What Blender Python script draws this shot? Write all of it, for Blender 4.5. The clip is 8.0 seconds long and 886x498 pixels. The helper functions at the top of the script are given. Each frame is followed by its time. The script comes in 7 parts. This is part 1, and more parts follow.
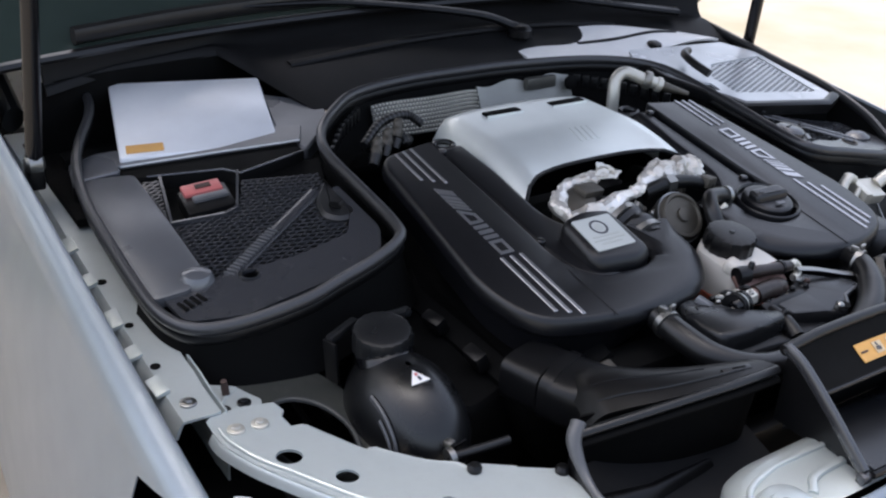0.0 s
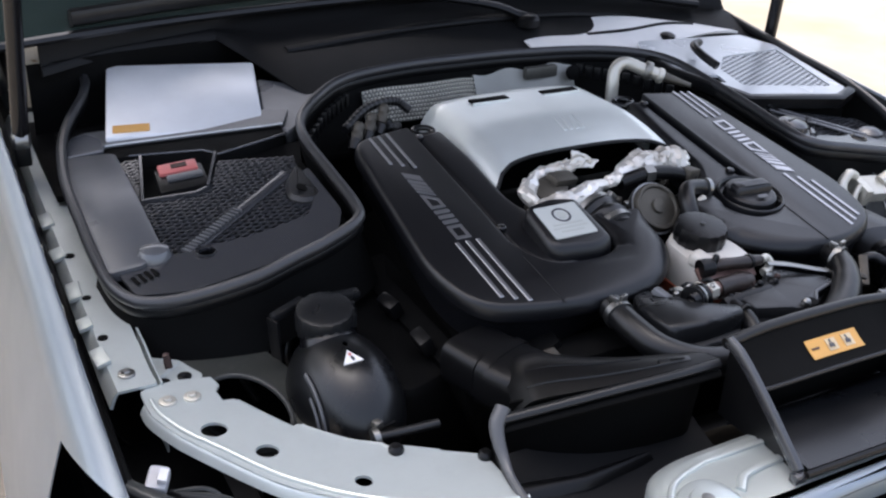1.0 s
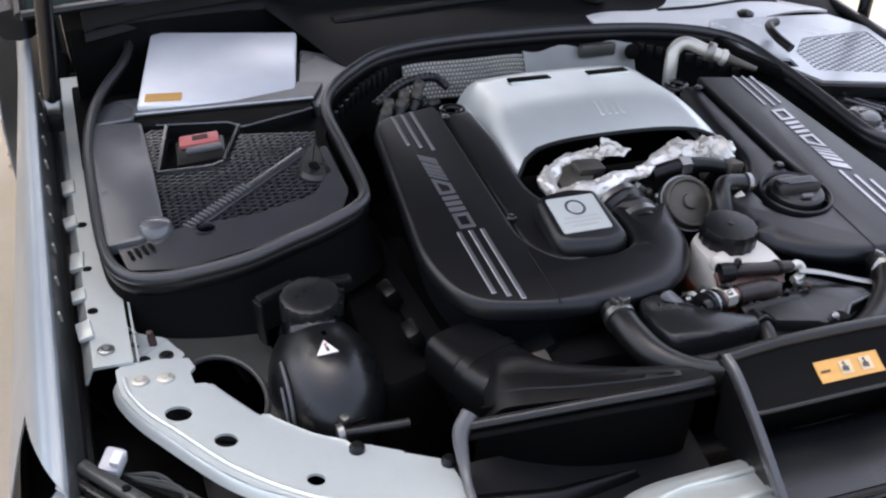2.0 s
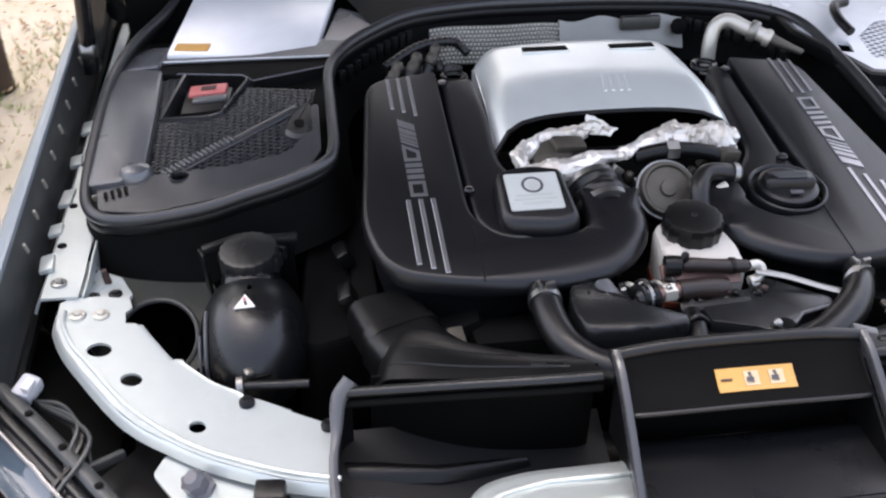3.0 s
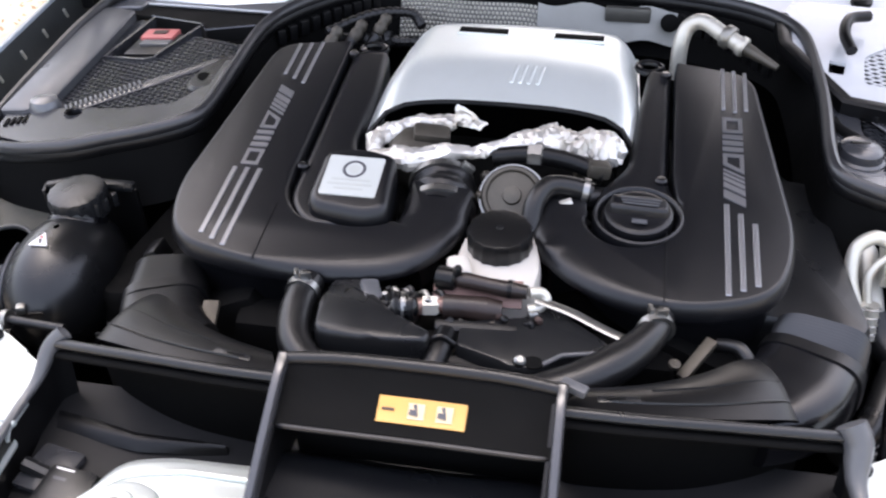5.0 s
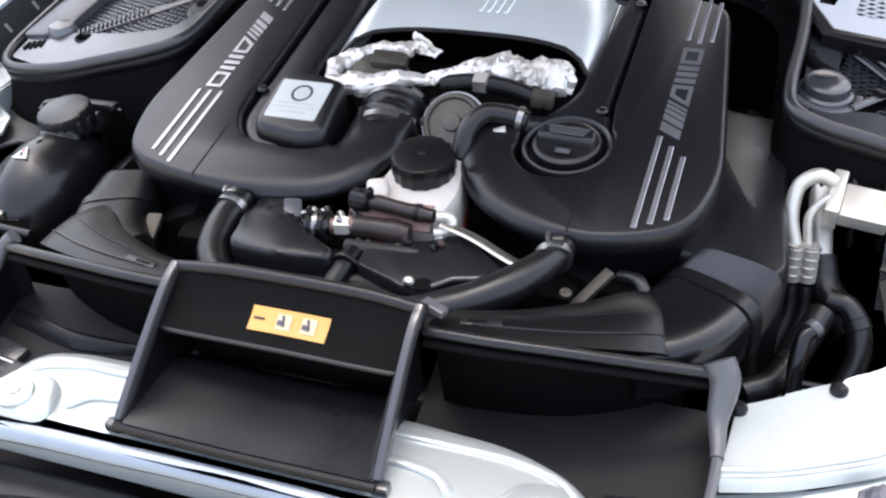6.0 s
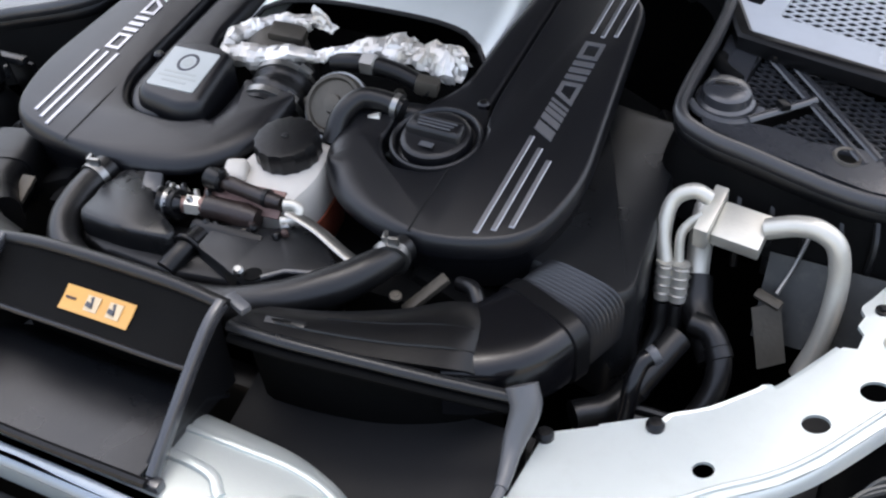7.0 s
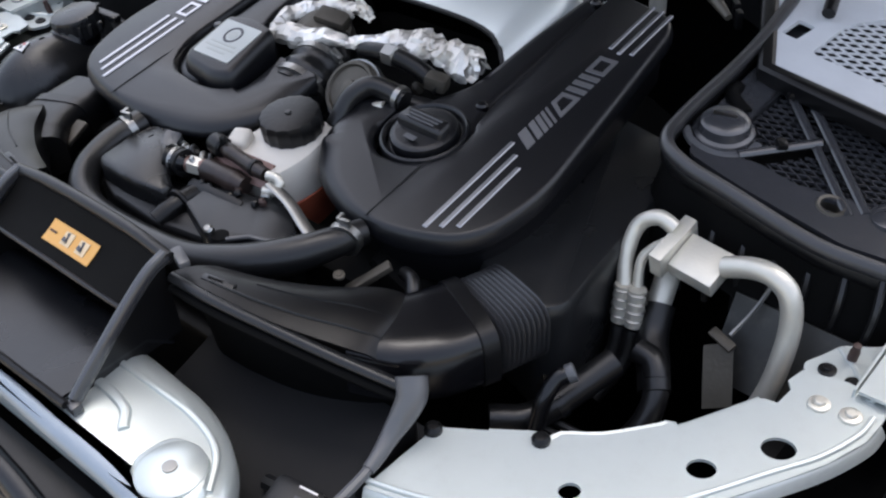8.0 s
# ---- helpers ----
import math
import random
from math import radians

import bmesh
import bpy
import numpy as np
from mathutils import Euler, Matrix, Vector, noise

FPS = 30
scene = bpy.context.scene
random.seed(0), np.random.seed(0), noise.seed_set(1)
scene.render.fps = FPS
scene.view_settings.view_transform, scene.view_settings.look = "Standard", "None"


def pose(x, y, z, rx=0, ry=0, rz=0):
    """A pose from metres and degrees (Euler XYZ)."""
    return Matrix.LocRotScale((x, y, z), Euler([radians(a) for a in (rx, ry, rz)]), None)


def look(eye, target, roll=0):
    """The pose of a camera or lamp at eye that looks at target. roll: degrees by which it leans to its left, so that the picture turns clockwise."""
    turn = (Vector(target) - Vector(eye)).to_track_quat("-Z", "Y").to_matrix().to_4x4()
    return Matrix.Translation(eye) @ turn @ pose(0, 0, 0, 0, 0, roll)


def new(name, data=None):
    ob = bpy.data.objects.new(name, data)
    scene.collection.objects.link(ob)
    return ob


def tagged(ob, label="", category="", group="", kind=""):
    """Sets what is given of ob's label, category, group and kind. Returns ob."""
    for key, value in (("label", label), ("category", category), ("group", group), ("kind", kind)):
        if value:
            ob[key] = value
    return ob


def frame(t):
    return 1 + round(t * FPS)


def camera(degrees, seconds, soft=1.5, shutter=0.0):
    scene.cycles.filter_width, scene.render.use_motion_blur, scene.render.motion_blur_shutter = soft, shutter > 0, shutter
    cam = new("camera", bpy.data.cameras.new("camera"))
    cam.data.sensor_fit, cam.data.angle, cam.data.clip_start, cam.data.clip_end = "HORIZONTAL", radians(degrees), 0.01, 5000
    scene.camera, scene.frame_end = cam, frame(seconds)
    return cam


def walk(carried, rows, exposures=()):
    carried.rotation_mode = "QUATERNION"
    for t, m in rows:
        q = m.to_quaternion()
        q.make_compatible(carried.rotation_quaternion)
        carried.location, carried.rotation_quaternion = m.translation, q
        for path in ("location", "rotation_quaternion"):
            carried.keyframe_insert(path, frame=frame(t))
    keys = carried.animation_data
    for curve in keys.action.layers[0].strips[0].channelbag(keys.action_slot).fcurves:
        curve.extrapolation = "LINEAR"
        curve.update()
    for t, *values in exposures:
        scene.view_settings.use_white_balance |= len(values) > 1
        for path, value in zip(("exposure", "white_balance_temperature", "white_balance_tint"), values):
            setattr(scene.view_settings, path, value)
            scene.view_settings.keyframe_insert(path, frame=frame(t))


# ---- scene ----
cam = camera(45.9, 8.0, soft=2.2, shutter=0.25)
PATH = [
    (0, (-0.909, -0.581, 1.375), (0.094, 0.898, 0.477), 3.3),
    (0.5, (-0.852, -0.614, 1.368), (0.079, 0.916, 0.479), 2.1),
    (1, (-0.78, -0.661, 1.364), (0.078, 0.901, 0.458), 2.5),
    (1.2, (-0.755, -0.673, 1.362), (0.056, 0.908, 0.443), 2.2),
    (2.3, (-0.558, -0.665, 1.375), (0.002, 0.975, 0.377), 1.7),
    (2.5, (-0.513, -0.669, 1.379), (0.013, 0.973, 0.365), 1.9),
    (3, (-0.355, -0.72, 1.376), (-0.118, 0.969, 0.331), 0.2),
    (3.5, (-0.226, -0.754, 1.382), (-0.192, 0.925, 0.296), 0.4),
    (4, (-0.109, -0.702, 1.385), (-0.205, 0.96, 0.277), 0.9),
    (4.5, (-0.007, -0.664, 1.386), (-0.188, 0.991, 0.278), 0.2),
    (5, (0.141, -0.649, 1.365), (-0.172, 0.992, 0.265), -0.4),
    (5.2, (0.2, -0.649, 1.363), (-0.167, 0.974, 0.253), -0.7),
    (6.3, (0.439, -0.567, 1.352), (-0.231, 0.881, 0.146), -5.1),
    (6.5, (0.476, -0.529, 1.358), (-0.198, 0.901, 0.133), -4.2),
    (7, (0.557, -0.481, 1.354), (-0.188, 0.893, 0.106), -3.9),
    (7.5, (0.677, -0.42, 1.347), (-0.255, 0.847, 0.111), -4.3),
    (8, (0.762, -0.375, 1.353), (-0.324, 0.772, 0.127), -4.6),
]
walk(cam, [(t, look(eye, target, roll)) for t, eye, target, roll in PATH], [(0.0, 1.58, 6500, 12), (1.0, 1.72, 6550, 13), (2.5, 2.0, 6750, 14), (3.5, 2.2, 6900, 15), (5.0, 2.5, 6900, 16), (6.5, 2.24, 6650, 11), (8.0, 1.68, 6600, 11)])

# ---- world and light ----
world = bpy.data.worlds.new("daylight")
scene.world = world
world.use_nodes = True
wn, wl = world.node_tree.nodes, world.node_tree.links
sky = wn.new("ShaderNodeTexSky")
sky.sky_type, sky.sun_disc = "NISHITA", False
sky.sun_elevation, sky.sun_rotation = radians(64), radians(-12)
sky.dust_density, sky.air_density = 5.0, 1.0
wn["Background"].inputs["Strength"].default_value = 0.15
pale = wn.new("ShaderNodeHueSaturation")  # thin high cloud
pale.inputs["Saturation"].default_value = 0.72
wl.new(sky.outputs["Color"], pale.inputs["Color"])
wl.new(pale.outputs["Color"], wn["Background"].inputs["Color"])
sun_data = bpy.data.lights.new("sun", "SUN")
sun_data.energy, sun_data.angle, sun_data.color = 0.88, radians(40), (0.97, 0.98, 1.0)
sun = new("sun", sun_data)
sun.matrix_world = look((-0.6, 3.0, 6.9), (0, 0.3, 0.8))


# ---- building blocks ----
def thing(name, at, label, category, group="", kind=""):
    ob = new(name)
    ob.location = at
    ob.empty_display_size = 0.02
    return tagged(ob, label, category, group, kind)


def part(name, bm, material, parent, label="", smooth=38):
    """Links a bmesh as one mesh object under a thing or a part."""
    me = bpy.data.meshes.new(name)
    bmesh.ops.recalc_face_normals(bm, faces=bm.faces)
    bm.to_mesh(me)
    bm.free()
    for poly in me.polygons:
        poly.use_smooth = True
    me.set_sharp_from_angle(angle=radians(smooth))
    me.materials.append(material)
    ob = new(name, me)
    if parent is not None:
        ob.parent = parent
        if parent.type == "EMPTY":
            ob.matrix_parent_inverse = Matrix.Translation(parent.location).inverted()
    return tagged(ob, label)


def curve_points(pts, per=8, closed=False):
    """A smooth line through the given points."""
    p = [Vector(q) for q in pts]
    n, out = len(p), []
    for i in range(n if closed else n - 1):
        a, b = p[i], p[(i + 1) % n]
        z0 = p[i - 1] if (i > 0 or closed) else a * 2 - b
        z1 = p[(i + 2) % n] if (i + 2 < n or closed) else b * 2 - a
        for k in range(per):
            s = k / per
            out.append(0.5 * (2 * a + (b - z0) * s + (2 * z0 - 5 * a + 4 * b - z1) * s * s + (3 * a - z0 - 3 * b + z1) * s ** 3))
    if not closed:
        out.append(p[-1])
    return out


def sweep(pts, r, n=14, per=8, closed=False, smooth=True, flat=1.0, power=1.0, ribs=None, bm=None):
    """A tube along a line. r: one radius, or one per given point. flat: height over width. power below 1 squares the section.
    ribs: (from, to, count, depth) along the tube, 0 to 1."""
    bm = bm or bmesh.new()
    many = ribs[2] * 6 if ribs else 0
    per = max(per, many // max(1, len(pts) - 1))
    line = curve_points(pts, per, closed) if smooth else [Vector(q) for q in pts]
    m = len(line)
    rings = []
    side = None
    for i, q in enumerate(line):
        ahead = (line[(i + 1) % m] if (closed or i < m - 1) else q) - (line[i - 1] if (closed or i > 0) else q)
        ahead.normalize()
        up = Vector((0, 0, 1)) if abs(ahead.z) < 0.93 else Vector((0, 1, 0))
        if side is None:
            side = ahead.cross(up).normalized()
        else:
            side = (side - ahead * side.dot(ahead)).normalized()
        top = side.cross(ahead).normalized()
        s = i / (m - 1) if m > 1 else 0
        if isinstance(r, (int, float)):
            rad = r
        else:
            f = s * (len(r) - 1)
            k = min(int(f), len(r) - 2)
            rad = r[k] + (r[k + 1] - r[k]) * (f - k)
        if ribs and ribs[0] <= s <= ribs[1]:
            rad += ribs[3] * (0.5 - 0.5 * math.cos((s - ribs[0]) / (ribs[1] - ribs[0]) * ribs[2] * 2 * math.pi))
        ring = []
        for k in range(n):
            a = 2 * math.pi * k / n
            c, d = math.cos(a), math.sin(a)
            c, d = math.copysign(abs(c) ** power, c), math.copysign(abs(d) ** power, d)
            ring.append(bm.verts.new(q + side * (c * rad) + top * (d * rad * flat)))
        rings.append(ring)
    for i in range(m if closed else m - 1):
        a, b = rings[i], rings[(i + 1) % m]
        for k in range(n):
            bm.faces.new((a[k], a[(k + 1) % n], b[(k + 1) % n], b[k]))
    if not closed:
        bm.faces.new(rings[0][::-1])
        bm.faces.new(rings[-1])
    return bm


def lathe(profile, n=28, at=(0, 0, 0), axis=(0, 0, 1), bm=None, wave=0.0, waves=0):
    """A turned shape: (radius, height) pairs about an axis."""
    bm = bm or bmesh.new()
    turn = Vector((0, 0, 1)).rotation_difference(Vector(axis)).to_matrix()
    rings = []
    for r, h in profile:
        ring = []
        for k in range(n):
            a = 2 * math.pi * k / n
            rr = r + (wave * math.cos(a * waves) if wave and r > 0.5 * max(q[0] for q in profile) else 0)
            ring.append(bm.verts.new(turn @ Vector((rr * math.cos(a), rr * math.sin(a), h)) + Vector(at)))
        rings.append(ring)
    for a, b in zip(rings, rings[1:]):
        for k in range(n):
            bm.faces.new((a[k], a[(k + 1) % n], b[(k + 1) % n], b[k]))
    bm.faces.new(rings[0][::-1])
    bm.faces.new(rings[-1])
    return bm


def box(at, size, bevel=0.003, turn=(0, 0, 0), segs=2, bm=None):
    bm = bm or bmesh.new()
    m = pose(*at, *turn) @ Matrix.Diagonal((*size, 1))
    made = bmesh.ops.create_cube(bm, size=1, matrix=m)["verts"]
    if bevel:
        edges = list({e for v in made for e in v.link_edges})
        bmesh.ops.bevel(bm, geom=edges, offset=bevel, segments=segs, profile=0.6, affect="EDGES", clamp_overlap=True)
    return bm


def rounded(pts, radius, n=5):
    """An outline with its corners rounded; radius: one, or one per corner."""
    out = []
    m = len(pts)
    for i, p in enumerate(pts):
        r = radius[i] if isinstance(radius, (list, tuple)) else radius
        p, a, b = Vector(p).to_2d(), Vector(pts[i - 1]).to_2d(), Vector(pts[(i + 1) % m]).to_2d()
        u, v = (a - p), (b - p)
        d = min(r, u.length * 0.48, v.length * 0.48)
        if d < 1e-5:
            out.append(p)
            continue
        s, e = p + u.normalized() * d, p + v.normalized() * d
        for k in range(n + 1):
            t = k / n
            out.append((1 - t) ** 2 * s + 2 * t * (1 - t) * p + t * t * e)
    return out


def inset(outline, d):
    """The outline moved inwards by d."""
    m, out = len(outline), []
    area = sum(outline[i - 1].x * outline[i].y - outline[i].x * outline[i - 1].y for i in range(m))
    sign = 1 if area > 0 else -1
    for i in range(m):
        a, p, b = outline[i - 1], outline[i], outline[(i + 1) % m]
        e, f = p - a, b - p
        e = e.normalized() if e.length > 1e-9 else f.normalized()
        f = f.normalized() if f.length > 1e-9 else e
        n1, n2 = Vector((-e.y, e.x)) * sign, Vector((-f.y, f.x)) * sign
        nn = n1 + n2
        nn = nn.normalized() if nn.length > 1e-6 else n1
        out.append(p + nn * (d / max(0.5, nn.dot(n1))))
    return out


def pillow(outline, profile, height, bm=None, soft=None):
    """A solid over an outline: (inset, dz) rings from its foot to its top; height(x, y) is the level that dz is counted from.
    soft(x, y): how much of the inset a point takes, to keep some edges crisp."""
    bm = bm or bmesh.new()
    outline = [Vector(p).to_2d() for p in outline]
    rings = []
    for d, dz in profile:
        ring = inset(outline, d) if abs(d) > 1e-9 else outline
        if soft:
            ring = [o.lerp(p, soft(o.x, o.y)) for o, p in zip(outline, ring)]
        rings.append([bm.verts.new((p.x, p.y, height(p.x, p.y) + dz)) for p in ring])
    n = len(outline)
    for a, b in zip(rings, rings[1:]):
        for k in range(n):
            bm.faces.new((a[k], a[(k + 1) % n], b[(k + 1) % n], b[k]))
    bm.faces.new(rings[0][::-1])
    bm.faces.new(rings[-1])
    return bm


def flat(z):
    return lambda x, y: z


def punched(outline, holes, height, thick, bm=None):
    """A sheet with holes through it."""
    bm = bm or bmesh.new()
    edges = []
    for loop in (outline, *holes):
        vs = [bm.verts.new((p[0], p[1], height(p[0], p[1]))) for p in loop]
        edges += [bm.edges.new((vs[i - 1], vs[i])) for i in range(len(vs))]
    made = bmesh.ops.triangle_fill(bm, use_beauty=True, use_dissolve=False, edges=edges)
    faces = [f for f in made["geom"] if isinstance(f, bmesh.types.BMFace)]
    low = bmesh.ops.extrude_face_region(bm, geom=faces)
    bmesh.ops.translate(bm, vec=(0, 0, -thick), verts=[v for v in low["geom"] if isinstance(v, bmesh.types.BMVert)])
    return bm


def ring_points(x, y, rx, ry=None, n=16, turn=0.0):
    ry = ry or rx
    c, s = math.cos(turn), math.sin(turn)
    return [(x + c * rx * math.cos(2 * math.pi * k / n) - s * ry * math.sin(2 * math.pi * k / n),
             y + s * rx * math.cos(2 * math.pi * k / n) + c * ry * math.sin(2 * math.pi * k / n)) for k in range(n)]


def sheet(f, nu, nv, thick=0.003, bm=None):
    """A bent sheet of some thickness: f(u, v), both from 0 to 1, gives its upper side."""
    bm = bm or bmesh.new()
    up, low, places, normals = [], [], [], []
    for i in range(nu + 1):
        for j in range(nv + 1):
            u, v = i / nu, j / nv
            du = Vector(f(min(1, u + 0.01), v)) - Vector(f(max(0, u - 0.01), v))
            dv = Vector(f(u, min(1, v + 0.01))) - Vector(f(u, max(0, v - 0.01)))
            nrm = du.cross(dv)
            places.append(Vector(f(u, v)))
            normals.append(nrm.normalized() if nrm.length > 1e-12 else Vector((0, 0, 1)))
    down = abs(thick) * (1 if sum(q.z for q in normals) >= 0 else -1)
    for i in range(nu + 1):
        row = range(i * (nv + 1), (i + 1) * (nv + 1))
        up.append([bm.verts.new(places[k]) for k in row])
        low.append([bm.verts.new(places[k] - normals[k] * down) for k in row])
    for i in range(nu):
        for j in range(nv):
            bm.faces.new((up[i][j], up[i + 1][j], up[i + 1][j + 1], up[i][j + 1]))
            bm.faces.new((low[i][j], low[i][j + 1], low[i + 1][j + 1], low[i + 1][j]))
    for i in range(nu):
        bm.faces.new((up[i][0], low[i][0], low[i + 1][0], up[i + 1][0]))
        bm.faces.new((up[i][nv], up[i + 1][nv], low[i + 1][nv], low[i][nv]))
    for j in range(nv):
        bm.faces.new((up[0][j], up[0][j + 1], low[0][j + 1], low[0][j]))
        bm.faces.new((up[nu][j], low[nu][j], low[nu][j + 1], up[nu][j + 1]))
    return bm


def bolt(at, parent, material, r=0.008, axis=(0, 0, 1), name="bolt", washer=True):
    bm = lathe([(r * 1.55, -0.001), (r * 1.55, 0.0014), (r * 1.4, 0.002), (r * 0.9, 0.0024)], 16, at, axis) if washer else bmesh.new()
    lathe([(r * 0.86, 0.0), (r * 0.86, r * 0.75), (r * 0.7, r * 0.9), (r * 0.3, r * 0.92)], 6, at, axis, bm)
    return part(name, bm, material, parent, smooth=30)


def lerp(a, b, t):
    return a + (b - a) * t


def table(rows, x):
    """Straight steps between (x, value) rows."""
    if x <= rows[0][0]:
        return rows[0][1]
    for (a, u), (b, v) in zip(rows, rows[1:]):
        if x <= b:
            return u + (v - u) * (x - a) / (b - a)
    return rows[-1][1]


# ---- materials ----
def surface(name, base, rough=0.5, metal=0.0, second=None, mix=0.25, scale=18.0, fine=220.0, bump=0.15, coat=0.0, spread=0.12, dust=0.0, ior=1.5, transmission=0.0, shine=0.5):
    """base and second colour, mixed by a broad noise; a fine noise gives grain and relief; dust: light film in patches."""
    m = bpy.data.materials.new(name)
    m.use_nodes = True
    n, l = m.node_tree.nodes, m.node_tree.links
    b = n["Principled BSDF"]
    b.inputs["Metallic"].default_value = metal
    b.inputs["Coat Weight"].default_value = coat
    b.inputs["Coat Roughness"].default_value = 0.08
    b.inputs["IOR"].default_value = ior
    b.inputs["Specular IOR Level"].default_value = shine
    b.inputs["Transmission Weight"].default_value = transmission
    where = n.new("ShaderNodeTexCoord")
    broad, grain = n.new("ShaderNodeTexNoise"), n.new("ShaderNodeTexNoise")
    broad.inputs["Scale"].default_value, broad.inputs["Detail"].default_value = scale, 5
    grain.inputs["Scale"].default_value, grain.inputs["Detail"].default_value = fine, 3
    for t in (broad, grain):
        l.new(where.outputs["Object"], t.inputs["Vector"])
    second = second or tuple(c * 0.6 for c in base)
    ramp = n.new("ShaderNodeMapRange")
    ramp.inputs["From Min"].default_value, ramp.inputs["From Max"].default_value = 0.35, 0.7
    ramp.inputs["To Max"].default_value = mix
    l.new(broad.outputs["Fac"], ramp.inputs["Value"])
    mixer = n.new("ShaderNodeMix")
    mixer.data_type = "RGBA"
    mixer.inputs["A"].default_value, mixer.inputs["B"].default_value = (*base, 1), (*second, 1)
    l.new(ramp.outputs["Result"], mixer.inputs["Factor"])
    colour = mixer.outputs["Result"]
    if dust:
        specks = n.new("ShaderNodeTexNoise")
        specks.inputs["Scale"].default_value, specks.inputs["Detail"].default_value = 55.0, 8
        specks.inputs["Roughness"].default_value = 0.75
        l.new(where.outputs["Object"], specks.inputs["Vector"])
        cut = n.new("ShaderNodeMapRange")
        cut.inputs["From Min"].default_value, cut.inputs["From Max"].default_value = 0.5, 0.8
        cut.inputs["To Max"].default_value = dust
        l.new(specks.outputs["Fac"], cut.inputs["Value"])
        film = n.new("ShaderNodeMix")
        film.data_type = "RGBA"
        film.inputs["B"].default_value = (0.23, 0.21, 0.18, 1)
        l.new(cut.outputs["Result"], film.inputs["Factor"])
        l.new(colour, film.inputs["A"])
        colour = film.outputs["Result"]
    l.new(colour, b.inputs["Base Color"])
    gloss = n.new("ShaderNodeMapRange")
    gloss.inputs["To Min"].default_value, gloss.inputs["To Max"].default_value = max(0.02, rough - spread), min(1, rough + spread)
    l.new(broad.outputs["Fac"], gloss.inputs["Value"])
    l.new(gloss.outputs["Result"], b.inputs["Roughness"])
    if bump:
        relief = n.new("ShaderNodeBump")
        relief.inputs["Strength"].default_value, relief.inputs["Distance"].default_value = bump, 0.0008
        l.new(grain.outputs["Fac"], relief.inputs["Height"])
        l.new(relief.outputs["Normal"], b.inputs["Normal"])
    return m


M_COVER = surface("matt_black_cover_plastic", (0.0052, 0.0054, 0.0068), 0.33, fine=900, bump=0.2, dust=0.005, shine=0.47, spread=0.05)
M_BLACK = surface("black_plastic", (0.0045, 0.0045, 0.005), 0.34, fine=500, bump=0.15, dust=0.012, shine=0.30)
M_GLOSS = surface("smooth_black_plastic", (0.004, 0.004, 0.005), 0.24, fine=200, bump=0.04, dust=0.008, spread=0.06, shine=0.45)
M_GREY = surface("grey_black_plastic", (0.01, 0.0105, 0.0115), 0.3, fine=600, bump=0.12, dust=0.025, shine=0.42)
M_RUBBER = surface("black_rubber", (0.007, 0.007, 0.0075), 0.34, fine=300, bump=0.15, dust=0.02, shine=0.45)
# near-black deep bay parts; also painted shade in gaps, slots and holes
M_DARK = surface("dark_bay_parts_and_shade", (0.003, 0.003, 0.003), 0.7, fine=120, bump=0.3, dust=0.005, shine=0.08)
M_PAINT = surface("silver_car_paint", (0.25, 0.29, 0.33), 0.33, metal=0.5, fine=1400, bump=0.03, mix=0.12, coat=0.3, spread=0.04)
M_PRIMER = surface("thin_silver_paint", (0.54, 0.58, 0.565), 0.36, metal=0.4, fine=700, bump=0.06, mix=0.4, second=(0.46, 0.50, 0.49), dust=0.10)
M_PANEL = surface("pressed_silver_metal", (0.56, 0.60, 0.58), 0.32, metal=0.6, fine=500, bump=0.08, mix=0.25, second=(0.44, 0.475, 0.46), spread=0.04)
M_SATIN = surface("satin_silver_plastic", (0.80, 0.83, 0.80), 0.36, metal=0.58, fine=1200, bump=0.012, mix=0.12, spread=0.04)
M_BADGE = surface("brushed_silver_trim", (0.46, 0.46, 0.48), 0.35, metal=0.9, fine=600, bump=0.1)
M_STEEL = surface("zinc_steel", (0.32, 0.32, 0.31), 0.38, metal=1.0, fine=300, bump=0.2, second=(0.25, 0.24, 0.22), mix=0.5)
M_ALU = surface("bare_aluminium", (0.66, 0.635, 0.56), 0.42, metal=0.6, fine=400, bump=0.25, second=(0.42, 0.40, 0.35), mix=0.5)
M_CAST = surface("grey_cast_metal", (0.105, 0.095, 0.078), 0.5, metal=0.6, fine=250, bump=0.4, second=(0.045, 0.038, 0.03), mix=0.7)
M_FOIL = surface("crumpled_foil", (0.82, 0.80, 0.76), 0.34, metal=0.6, fine=160, bump=0.4, mix=0.8, spread=0.1, second=(0.42, 0.38, 0.32))
M_RUST = surface("rusty_brown_metal", (0.07, 0.042, 0.036), 0.6, metal=0.3, fine=260, bump=0.5, second=(0.04, 0.025, 0.02), mix=0.8)
M_PINK = surface("red_stain_and_reflection", (0.24, 0.15, 0.125), 0.4, metal=0.5, fine=260, bump=0.2, second=(0.1, 0.05, 0.04), mix=0.9)
M_WHITE = surface("cloudy_white_plastic", (0.70, 0.67, 0.61), 0.40, fine=200, bump=0.08, second=(0.55, 0.48, 0.40), mix=0.5, transmission=0.15)
M_FLUID = surface("red_fluid_behind_plastic", (0.36, 0.09, 0.05), 0.4, fine=200, bump=0.05, second=(0.2, 0.05, 0.03), mix=0.6)
M_YELLOW = surface("orange_yellow_sticker", (0.6, 0.32, 0.08), 0.45, fine=400, bump=0.02, second=(0.5, 0.27, 0.09), mix=0.6)
M_PAPER = surface("pale_label", (0.46, 0.475, 0.45), 0.45, fine=400, bump=0.02, second=(0.36, 0.375, 0.35), mix=0.4)
